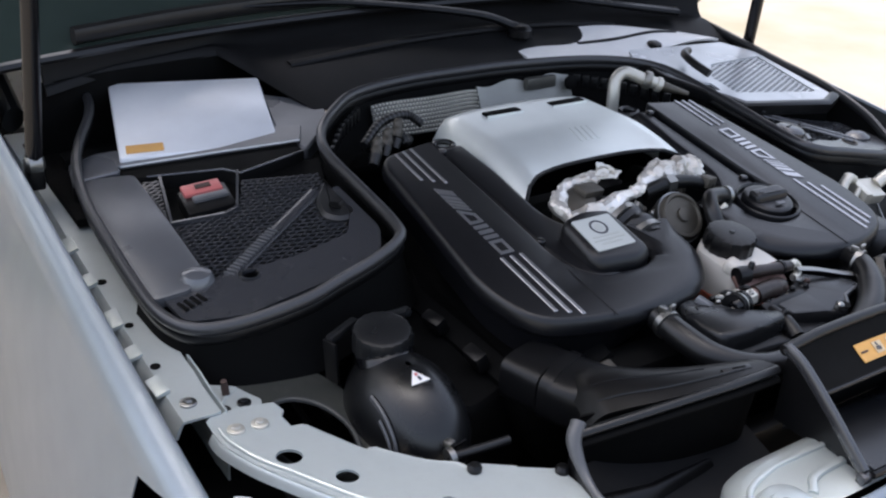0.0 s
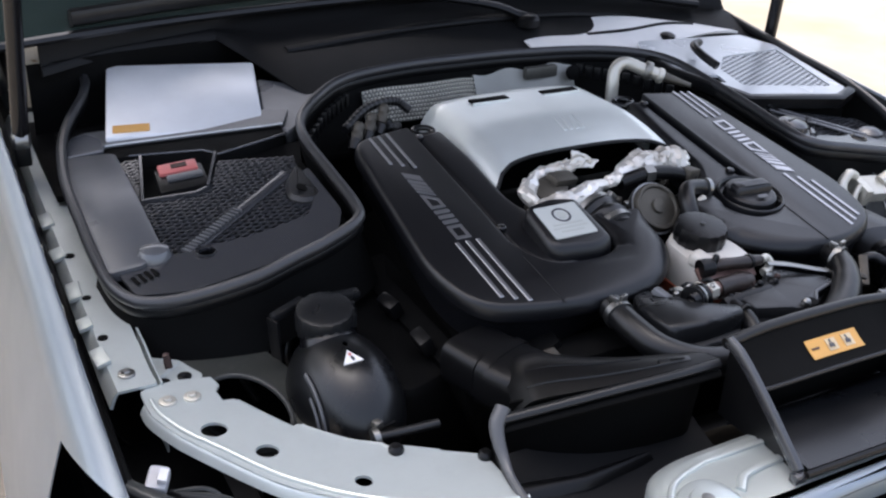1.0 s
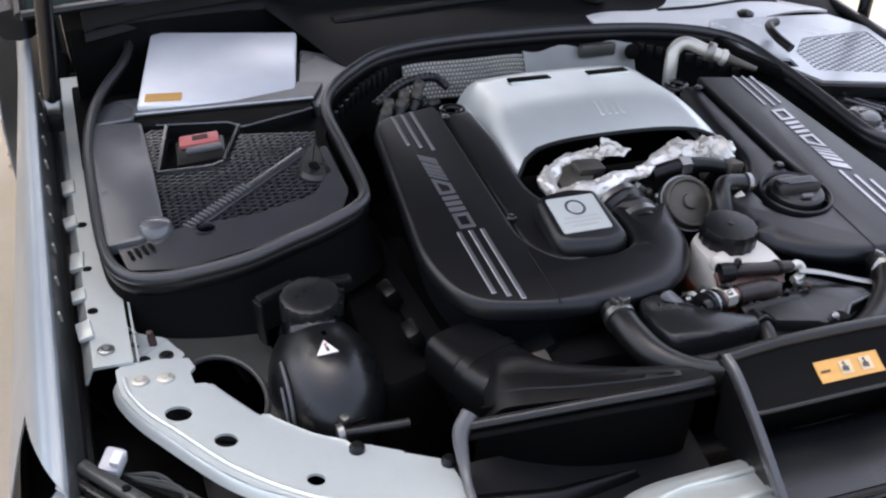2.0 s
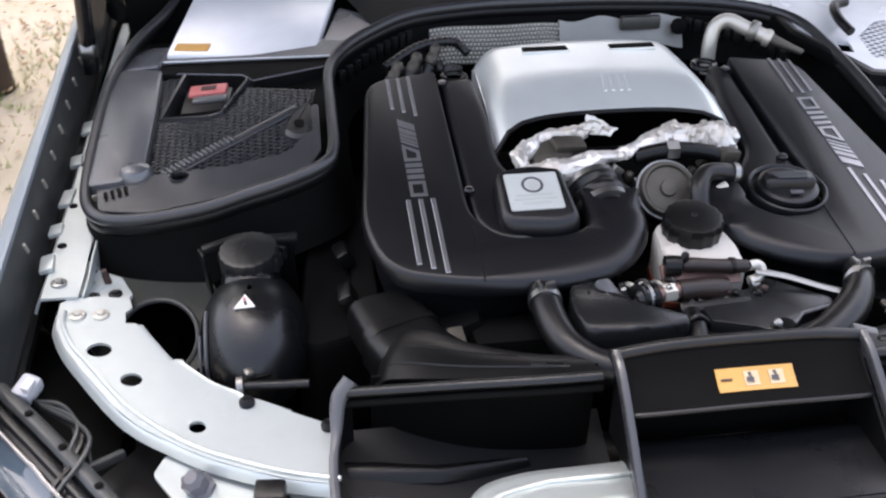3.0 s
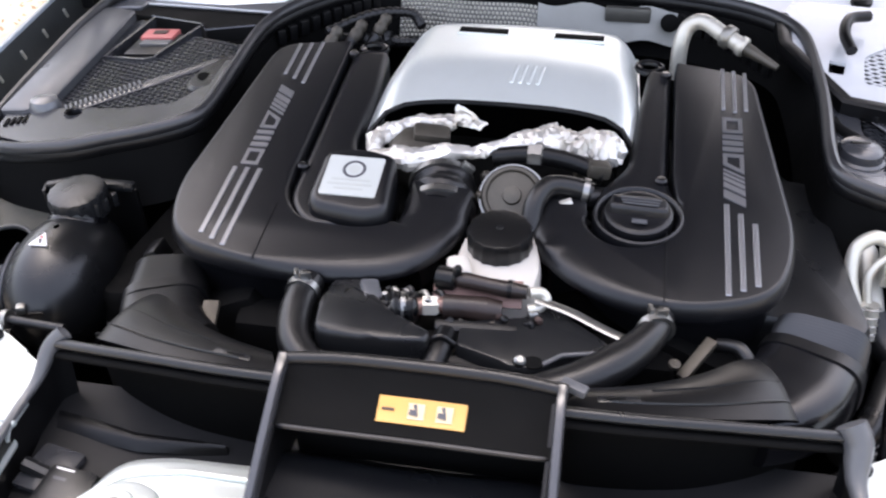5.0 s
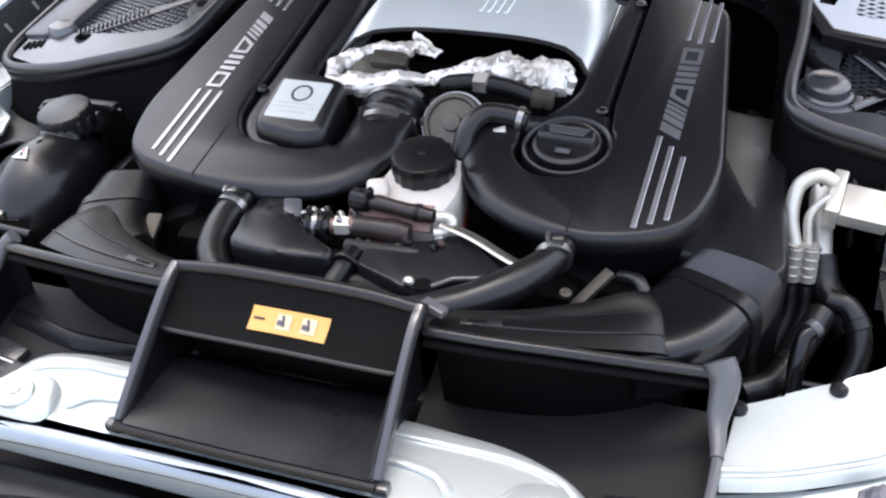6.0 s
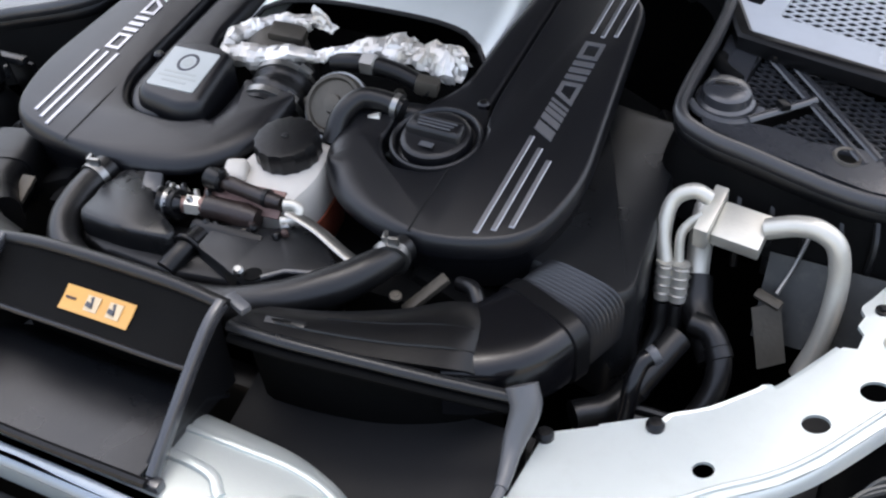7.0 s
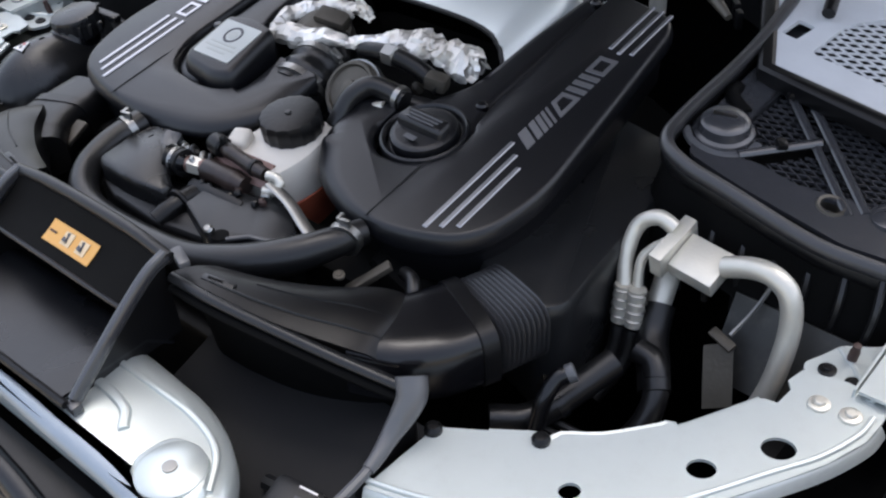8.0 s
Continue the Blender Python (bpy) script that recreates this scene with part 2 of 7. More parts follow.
M_INK = surface("dark_print", (0.06, 0.06, 0.07), 0.5, fine=300, bump=0.02)
M_FADE = surface("faded_print", (0.42, 0.43, 0.4), 0.5, fine=300, bump=0.02)
M_RED = surface("red_plastic", (0.5, 0.13, 0.12), 0.4, fine=300, bump=0.05, second=(0.42, 0.17, 0.16), mix=0.4)
M_PLAIN_WHITE = surface("white_print_and_sheen", (0.8, 0.78, 0.76), 0.5, fine=300, bump=0.02)
M_HEAT = surface("perforated_heat_shield", (0.16, 0.155, 0.14), 0.45, metal=0.7, fine=300, bump=0.2, second=(0.06, 0.06, 0.055), mix=0.5)
M_LENS = surface("headlamp_glass", (0.07, 0.095, 0.12), 0.06, fine=26, bump=0.8, spread=0.03, coat=0.6)
M_LID = surface("glossy_dark_plastic", (0.085, 0.088, 0.095), 0.2, fine=900, bump=0.04, spread=0.04, dust=0.04, shine=1.0)
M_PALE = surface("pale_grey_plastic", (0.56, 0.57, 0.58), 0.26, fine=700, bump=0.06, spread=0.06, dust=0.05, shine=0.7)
M_SHEET = surface("brushed_pale_lid", (0.76, 0.775, 0.80), 0.40, metal=0.3, fine=900, bump=0.05, spread=0.05, mix=0.2)
M_FLANGE = surface("dull_grey_wing_flange", (0.055, 0.058, 0.058), 0.42, metal=0.3, fine=500, bump=0.08, dust=0.06)
M_COWL = surface("smooth_black_cowl_plastic", (0.008, 0.008, 0.0085), 0.55, fine=300, bump=0.05, dust=0.012, spread=0.05, shine=0.2)
M_HORN = surface("grey_moulded_plastic", (0.085, 0.087, 0.092), 0.32, fine=500, bump=0.08, dust=0.04)
M_TAN = surface("printed_sticker_field", (0.6, 0.47, 0.3), 0.45, fine=400, bump=0.02)
M_TRAY = surface("grey_tray_plastic", (0.034, 0.035, 0.039), 0.22, fine=500, bump=0.1, dust=0.04, shine=0.9)
M_SCOOP = surface("scuffed_black_plastic", (0.007, 0.0075, 0.009), 0.31, fine=400, bump=0.1, dust=0.025, shine=0.46)
M_DUCT = surface("moulded_duct_plastic", (0.004, 0.004, 0.0045), 0.33, fine=400, bump=0.1, dust=0.012, shine=0.26)
M_SEAL = surface("smooth_rubber_seal", (0.024, 0.024, 0.026), 0.34, fine=300, bump=0.08, dust=0.03, shine=0.7)
M_PIPE = surface("weathered_aluminium", (0.46, 0.45, 0.41), 0.4, metal=0.85, fine=350, bump=0.3, second=(0.2, 0.19, 0.17), mix=0.8)
M_TANK = surface("satin_black_tank_plastic", (0.006, 0.0063, 0.007), 0.29, fine=500, bump=0.08, dust=0.02, shine=0.5)
M_BROWN = surface("stained_dark_hose", (0.012, 0.009, 0.008), 0.4, fine=300, bump=0.3, second=(0.038, 0.022, 0.018), mix=0.7)
M_GLASS = surface("tinted_windscreen", (0.03, 0.043, 0.038), 0.12, fine=40, bump=0.0, spread=0.01)


# ---- ground and surroundings ----
def make_ground():
    bm = bmesh.new()
    rings = [0.0, 1.2, 2.0, 3.0, 4.5, 7.0, 11.0, 20.0, 60.0, 400.0, 2500.0]
    n = 48
    rows = []
    for r in rings:
        rows.append([bm.verts.new((r * math.cos(2 * math.pi * k / n), r * math.sin(2 * math.pi * k / n) + 0.5,
                                   0.03 * noise.noise(Vector((r * math.cos(2 * math.pi * k / n), r * math.sin(2 * math.pi * k / n), 0)) * 0.6) if 2.5 < r < 60 else 0)) for k in range(n)])
    for a, b in zip(rows[1:], rows[2:]):
        for k in range(n):
            bm.faces.new((a[k], a[(k + 1) % n], b[(k + 1) % n], b[k]))
    bm.faces.new(rows[1])
    for v in rows[0]:
        bm.verts.remove(v)
    m = surface("dry_ground", (0.36, 0.31, 0.26), 0.9, fine=60, bump=0.8, scale=1.6, second=(0.24, 0.22, 0.14), mix=0.7, dust=0.4)
    return tagged(part("ground", bm, m, None), "dry sandy ground with leaf litter and patchy grass", "ground", kind="structure")


make_ground()


# ---- car body ----
car = thing("car", (0, 0.9, 0), "silver-grey car body with its front end stripped", "car")


def edge_height(y):
    return 0.7745 + 0.105 * y


def make_fender(s):
    """s: -1 and 1 for the two sides."""
    roll = [radians(k) for k in range(0, 71, 7)]
    skin = [(0.675, -0.004)] + [(0.677 + 0.036 * math.sin(a), -0.058 * (1 - math.cos(a))) for a in roll] + [(0.721, -0.07), (0.738, -0.13), (0.752, -0.20), (0.767, -0.32), (0.775, -0.42), (0.770, -0.56)]
    flange = [(0.660, -0.078), (0.665, -0.072), (0.669, -0.058), (0.672, -0.035), (0.6745, -0.012), (0.676, -0.002)]

    def bent(prof, front):
        def f(u, v):
            y = lerp(0.03 + front * min(1.0, 1.6 * v) ** 1.5, 1.45, u)
            k = v * (len(prof) - 1)
            i = min(int(k), len(prof) - 2)
            x = lerp(prof[i][0], prof[i + 1][0], k - i)
            z = lerp(prof[i][1], prof[i + 1][1], k - i)
            if x > 0.677:
                x = 0.677 + (x - 0.677) * (1 - 0.45 * max(0.0, min(1.0, (y - 0.2) / 0.9)))
            return (s * x, y, edge_height(y) + z)
        return f

    wing = part("fender", sheet(bent(skin, 0.15), 30, 56, 0.0015 * s), M_PAINT, car, "silver-grey painted front wing")
    part("wing_flange", sheet(bent(flange, 0.0), 30, 20, 0.0015 * s), M_FLANGE, car, "dull grey inner flange of the wing")
    for k in range(9):
        y = 0.31 + 0.063 * k
        part("edge_clip", box((s * 0.6715, y, edge_height(y) - 0.030), (0.003, 0.0045, 0.015), 0.001, (24, s * 6, 0)), M_ALU, wing)
    part("flange_lip", sweep([(s * 0.661, y, edge_height(y) - 0.080) for y in (0.12, 0.4, 0.7, 1.0, 1.3)], 0.006, 8, flat=1.6), M_RUBBER, car)
    # shallow channel between the wing and the upper rail, near-black for the gap's shade
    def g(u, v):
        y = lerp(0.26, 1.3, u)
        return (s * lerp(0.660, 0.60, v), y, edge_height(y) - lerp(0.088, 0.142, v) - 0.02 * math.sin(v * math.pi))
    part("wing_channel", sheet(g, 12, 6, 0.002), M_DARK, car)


def make_rail(s):
    z0 = 0.758

    def f(u, v):
        y = lerp(0.235, 0.98, u)
        x = lerp(0.608, 0.656, v) - 0.006 * max(0, y - 0.6)
        z = z0 + 0.055 * max(0, y - 0.34) + (0.004 if y > 0.30 else 0.0) - 0.018 * max(0, v - 0.85) / 0.15
        return (s * x, y, z)

    rail = part("upper_rail", sheet(f, 30, 10, 0.003 * s), M_PRIMER, car, "bare silver-painted upper rail")
    def side(u, v):
        y = lerp(0.235, 0.98, u)
        return (s * (0.604 - 0.006 * max(0, y - 0.6)), y, z0 + 0.055 * max(0, y - 0.34) + (0.004 if y > 0.3 else 0) - v * 0.09)
    part("rail_side", sheet(side, 20, 3, 0.002), M_PRIMER, car)
    bolt((s * 0.632, 0.262, z0 + 0.001), rail, M_STEEL, 0.0055)
    for k, (y, w) in enumerate(((0.30, 0.030), (0.37, 0.022), (0.44, 0.036), (0.53, 0.026), (0.62, 0.034))):
        part("rail_tab", box((s * (0.650 + 0.002 * (k % 2)), y, z0 + 0.003 + 0.055 * max(0, y - 0.34)), (0.016, w, 0.006), 0.002, (3, s * 14, s * 4 * (k % 3 - 1))), M_PRIMER, rail)
    for y, r in ((0.335, 0.0055), (0.42, 0.005), (0.52, 0.006)):
        part("rail_hole", lathe([(r, 0), (r, 0.0012), (r * 0.8, 0.0014)], 14, (s * 0.640, y, z0 + 0.004 + 0.055 * max(0, y - 0.34))), M_DARK, rail)
    # corner bracket with its screws
    zb = z0 - 0.016
    out = rounded([(0.622, 0.236), (0.600, 0.240), (0.566, 0.238), (0.556, 0.256), (0.564, 0.272), (0.572, 0.292), (0.594, 0.306), (0.622, 0.330)], 0.005)
    br = part("corner_bracket", punched([(s * p.x, p.y) for p in out], [ring_points(s * 0.604, 0.284, 0.0045)], lambda x, y: zb + 0.012 * max(0.0, abs(x) - 0.60) / 0.02, 0.004), M_PRIMER, car)
    for x, y, m in ((0.598, 0.255, M_BLACK), (0.575, 0.258, M_BLACK), (0.608, 0.306, M_DARK)):
        bolt((s * x, y, zb + 0.0005), br, m, 0.0048)
    part("stud", lathe([(0.0042, 0), (0.0042, 0.012), (0.0034, 0.014), (0.0034, 0.019), (0.001, 0.020)], 10, (s * 0.585, 0.281, zb), (s * 0.15, -0.1, 1)), M_RUST, br, "rusty upright stud")
    part("bracket_rib", sweep([(s * 0.616, 0.243, zb + 0.008), (s * 0.594, 0.270, zb), (s * 0.572, 0.288, zb - 0.001)], 0.0028, 8), M_PRIMER, br)


# engine bay tub: side walls, strut towers, back wall, floor
def make_tub():
    for s in (-1, 1):
        def f(u, v):
            y = lerp(-0.1, 1.05, u)
            return (s * lerp(0.60, 0.50, v ** 1.5), y, lerp(0.765 if y > 0.26 else 0.66, 0.30, v))
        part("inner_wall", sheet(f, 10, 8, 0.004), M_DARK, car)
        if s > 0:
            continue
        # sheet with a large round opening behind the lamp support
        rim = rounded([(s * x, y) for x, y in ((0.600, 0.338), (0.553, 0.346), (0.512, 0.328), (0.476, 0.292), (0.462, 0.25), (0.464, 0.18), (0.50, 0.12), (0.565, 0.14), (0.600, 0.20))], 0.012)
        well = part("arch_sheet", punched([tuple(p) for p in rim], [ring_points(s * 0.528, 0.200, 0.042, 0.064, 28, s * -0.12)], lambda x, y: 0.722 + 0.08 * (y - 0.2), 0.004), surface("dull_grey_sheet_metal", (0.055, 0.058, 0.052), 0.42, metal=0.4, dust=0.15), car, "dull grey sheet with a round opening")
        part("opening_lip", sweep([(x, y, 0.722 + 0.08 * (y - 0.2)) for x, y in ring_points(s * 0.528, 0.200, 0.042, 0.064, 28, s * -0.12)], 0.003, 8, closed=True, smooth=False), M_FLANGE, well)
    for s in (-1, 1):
        # near-black box added to fill the dark gap below the headlamp
        part("lamp_gap_fill", box((s * 0.625, 0.12, 0.60), (0.13, 0.30, 0.14), 0.01), M_DARK, car)
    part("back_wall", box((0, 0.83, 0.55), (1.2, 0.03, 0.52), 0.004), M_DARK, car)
    # floor added near-black so that no ground light leaks in
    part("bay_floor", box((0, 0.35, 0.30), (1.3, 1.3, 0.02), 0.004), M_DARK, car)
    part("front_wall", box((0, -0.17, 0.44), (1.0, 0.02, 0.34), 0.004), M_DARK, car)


def make_wheel(s, y):
    at = (s * 0.625, y, 0.325)
    tyre = part("tyre", lathe([(0.225, -0.10), (0.29, -0.112), (0.318, -0.10), (0.325, -0.06), (0.326, 0), (0.325, 0.06), (0.318, 0.10), (0.29, 0.112), (0.225, 0.10)], 48, at, (1, 0, 0)), M_RUBBER, car)
    part("rim", lathe([(0.224, -0.085), (0.224, 0.085), (0.205, 0.08), (0.06, 0.05), (0.03, 0.055)], 32, at, (s, 0, 0)), M_STEEL, tyre)


def make_cabin():
    """Plain closed body behind the wings: sides, windows, roof, tail."""
    def belt(y):
        return table([(1.45, 0.927), (2.4, 0.955), (3.6, 0.985), (4.05, 0.975), (4.3, 0.93)], y)
    def roof_line(y):
        return table([(1.67, 1.362), (1.95, 1.405), (2.35, 1.425), (2.8, 1.40), (3.15, 1.34), (3.6, 1.17), (3.95, 1.0), (4.3, 0.96)], y)
    for s in (-1, 1):
        def side(u, v):
            y = lerp(1.452, 4.3, u)
            tail = 1 - 0.16 * max(0.0, (u - 0.75) / 0.25) ** 2
            x = table([(0, 0.700), (0.06, 0.722), (0.3, 0.765), (0.55, 0.775), (0.8, 0.765), (1, 0.735)], v) * tail
            arch = 0.36 * math.sqrt(max(0.0, 1 - ((y - 3.0) / 0.36) ** 2)) if abs(y - 3.0) < 0.36 else 0.0
            return (s * x, y, lerp(belt(y), max(0.24, 0.325 + arch if arch else 0.24), v))
        part("body_side", sheet(side, 60, 14, 0.003 * s), M_PAINT, car, "silver-grey painted body side")
        def glass(u, v):
            y = lerp(1.56, 3.72, u)
            top = Vector((0.60 * (1 - 0.06 * u), y, min(roof_line(min(3.6, max(1.72, y + 0.12))), belt(y) + 0.62 * (y - 1.50) + 0.01)))
            low = Vector((0.700 * (1 - 0.05 * u), y, belt(y)))
            p = low.lerp(top, v)
            return (s * (p.x + 0.015 * math.sin(math.pi * v)), p.y, p.z)
        part("side_window", sheet(glass, 40, 6, 0.004 * s), M_GLASS, car, "dark tinted side glass")
        part("window_post", sweep([(s * 0.702, 2.45, belt(2.45)), (s * 0.675, 2.47, 1.2), (s * 0.602, 2.50, roof_line(2.45))], 0.018, 8, flat=1.6), M_GLOSS, car)
        part("roof_rail", sweep([(s * 0.60, y, roof_line(y) - 0.012) for y in (1.70, 2.0, 2.4, 2.8, 3.15)] + [(s * 0.59, 3.6, roof_line(3.6)), (s * 0.62, 3.95, roof_line(3.95))], 0.022, 10), M_PAINT, car)
        make_wheel(s, 0.28)
        make_wheel(s, 3.0)
    part("roof", sheet(lambda u, v: (lerp(-0.60, 0.60, u), lerp(1.68, 3.18, v), roof_line(lerp(1.68, 3.18, v)) - 0.03 * (2 * u - 1) ** 4), 24, 24, 0.003), M_PAINT, car, "silver-grey painted roof")
    part("rear_window", sheet(lambda u, v: (lerp(-0.58, 0.58, u), lerp(3.18, 3.93, v), roof_line(lerp(3.18, 3.93, v)) - 0.012 - 0.02 * (2 * u - 1) ** 4), 20, 12, 0.004), M_GLASS, car, "dark tinted rear glass")
    part("boot_lid", sheet(lambda u, v: (lerp(-0.62, 0.62, u), lerp(3.92, 4.32, v) - 0.06 * (2 * u - 1) ** 2, 1.005 - 0.03 * v - 0.03 * (2 * u - 1) ** 4), 20, 10, 0.003), M_PAINT, car, "silver-grey boot lid")
    part("rear_bumper", sheet(lambda u, v: (lerp(-0.66, 0.66, u), 4.31 + 0.05 * math.sin(2.6 * v) - 0.06 * (2 * u - 1) ** 2, lerp(0.965, 0.28, v)), 20, 14, 0.003), M_PAINT, car, "silver-grey tail panel")


make_cabin()
for s in (-1, 1):
    make_fender(s)
    make_rail(s)
make_tub()


# ---- lamp support plates ----
def make_plate(s):
    th = thing("lamp_support_plate", (s * 0.5, 0.08, 0.74), "curved silver-painted steel plate with round holes, bolted to the rail", "support plate", "lamp support plates")
    dx, dy = (-0.001, 0.0) if s < 0 else (0.006, 0.009)
    outer = [(0.627, 0.212), (0.625, 0.190), (0.611, 0.155), (0.591, 0.121), (0.554, 0.064), (0.527, 0.033), (0.496, 0.008), (0.464, -0.016), (0.425, -0.037), (0.392, -0.052), (0.352, -0.064)]
    inner = [(0.356, 0.016), (0.362, 0.018), (0.392, 0.036), (0.428, 0.058), (0.436, 0.054), (0.440, 0.066), (0.466, 0.084), (0.496, 0.117), (0.500, 0.124), (0.507, 0.122), (0.528, 0.156), (0.545, 0.186), (0.556, 0.188), (0.558, 0.206), (0.552, 0.214), (0.556, 0.230), (0.590, 0.238), (0.620, 0.236), (0.627, 0.230)]
    outer = [(x + dx, y + dy) for x, y in outer]
    inner = [(x + dx, y + dy) for x, y in inner]
    out = [Vector((s * x, y)) for x, y in outer + inner]
    holes = [ring_points(s * (x + dx), y + dy, rx, ry, 18, s * a) for x, y, rx, ry, a in ((0.577, 0.148, 0.0130, 0.0105, 0.5), (0.541, 0.099, 0.0112, 0.0090, 0.6), (0.475, 0.026, 0.0086, 0.0072, 0.8))]
    lift = 0.0055 if s < 0 else 0.001
    h = lambda x, y: 0.738 + lift + 0.05 * max(0.0, y - 0.02)
    plate = part("plate", punched(out, holes, h, 0.003), M_PRIMER, th)
    # outer bead, then the lower flange that falls away from it
    bead = [(s * (x - 0.007 if x > 0.5 else x - 0.002), y + (0.006 if x < 0.6 else 0.002), h(x, y) + 0.001) for x, y in outer]
    part("bead", sweep(bead, 0.0026, 8, per=4), M_PRIMER, plate)
    line = curve_points([(x, y, 0) for x, y in outer], 4)
    def f(u, v):
        k = u * (len(line) - 1)
        i = min(int(k), len(line) - 2)
        p = line[i].lerp(line[i + 1], k - i)
        d = (line[i + 1] - line[i]).normalized()
        nrm = Vector((-d.y, d.x, 0))
        if nrm.dot(Vector((1, -1, 0))) < 0:
            nrm = -nrm
        q = p + nrm * (0.0055 * v)
        return (s * q.x, q.y, h(p.x, p.y) - 0.001 - 0.010 * v ** 1.5)
    part("flange", sheet(f, 40, 5, 0.0025 * s), M_PRIMER, plate)
    inn = curve_points([(s * x, y, h(x, y) - 0.006) for x, y in inner[2:12]], 3)
    part("inner_flange", sweep(inn, 0.0035, 6, smooth=False, flat=2.0), M_PRIMER, plate)
    for x, y in ((0.606, 0.206), (0.582, 0.204)):
        x, y = x + dx, y + dy
        bolt((s * x, y, h(x, y) + 0.0005), th, M_ALU, 0.0056)
    for x, y in ((0.431, 0.047), (0.357, 0.006)):
        part("push_clip", lathe([(0.0075, 0), (0.0075, 0.004), (0.005, 0.007), (0.002, 0.0075)], 12, (s * (x + dx), y + dy + 0.004, h(x, y))), M_BLACK, th)
    # stepped lower panel in front of the plate
    low = rounded([(0.350, -0.058), (0.372, -0.052), (0.43, -0.032), (0.47, -0.010), (0.492, 0.008), (0.502, 0.010), (0.512, -0.014), (0.492, -0.045), (0.47, -0.075), (0.452, -0.16), (0.350, -0.17)], 0.006)
    part("lower_panel", punched([(s * p.x, p.y) for p in low], [], lambda x, y: 0.7225 + lift + 0.10 * min(0, y + 0.02), 0.003), M_PRIMER, th)
    # knob on the lower panel
    part("adjuster_knob", lathe([(0.014, 0), (0.014, 0.004), (0.0105, 0.006), (0.0105, 0.018), (0.006, 0.022)], 14, (s * 0.470, -0.034, 0.719 + lift), (s * 0.3, -0.3, 1), wave=0.0008, waves=7), surface("grey_knob_plastic", (0.1, 0.1, 0.115), 0.35), th)
    return th


def make_latch(s):
    th = thing("bonnet_rest", (s * 0.41, -0.09, 0.702), "black plastic catch bolted on the silver lower panel", "catch", "bonnet catches")
    part("body", box((s * 0.408, -0.092, 0.724), (0.030, 0.052, 0.036), 0.004, (8, 0, s * 6)), M_BLACK, th)
    part("cap", box((s * 0.408, -0.072, 0.750), (0.026, 0.020, 0.012), 0.003, (8, 0, s * 6)), M_BLACK, th)
    part("tooth", box((s * 0.432, -0.088, 0.717), (0.016, 0.02, 0.026), 0.003, (0, 0, s * 20)), M_GREY, th)
    bm = sweep([(s * (0.432 + 0.013 * math.cos(a)), -0.072, 0.728 + 0.013 * math.sin(a)) for a in (0, 1.05, 2.1, 3.14, 4.2, 5.2)], 0.0035, 8, closed=True)
    part("ring", bm, M_STEEL, th)
    part("spring_foot", sweep([(s * 0.40, -0.11, 0.712), (s * 0.398, -0.12, 0.727), (s * 0.41, -0.13, 0.717)], 0.004, 8), M_RUST, th)


for s in (-1, 1):
    make_plate(s)
make_latch(-1)


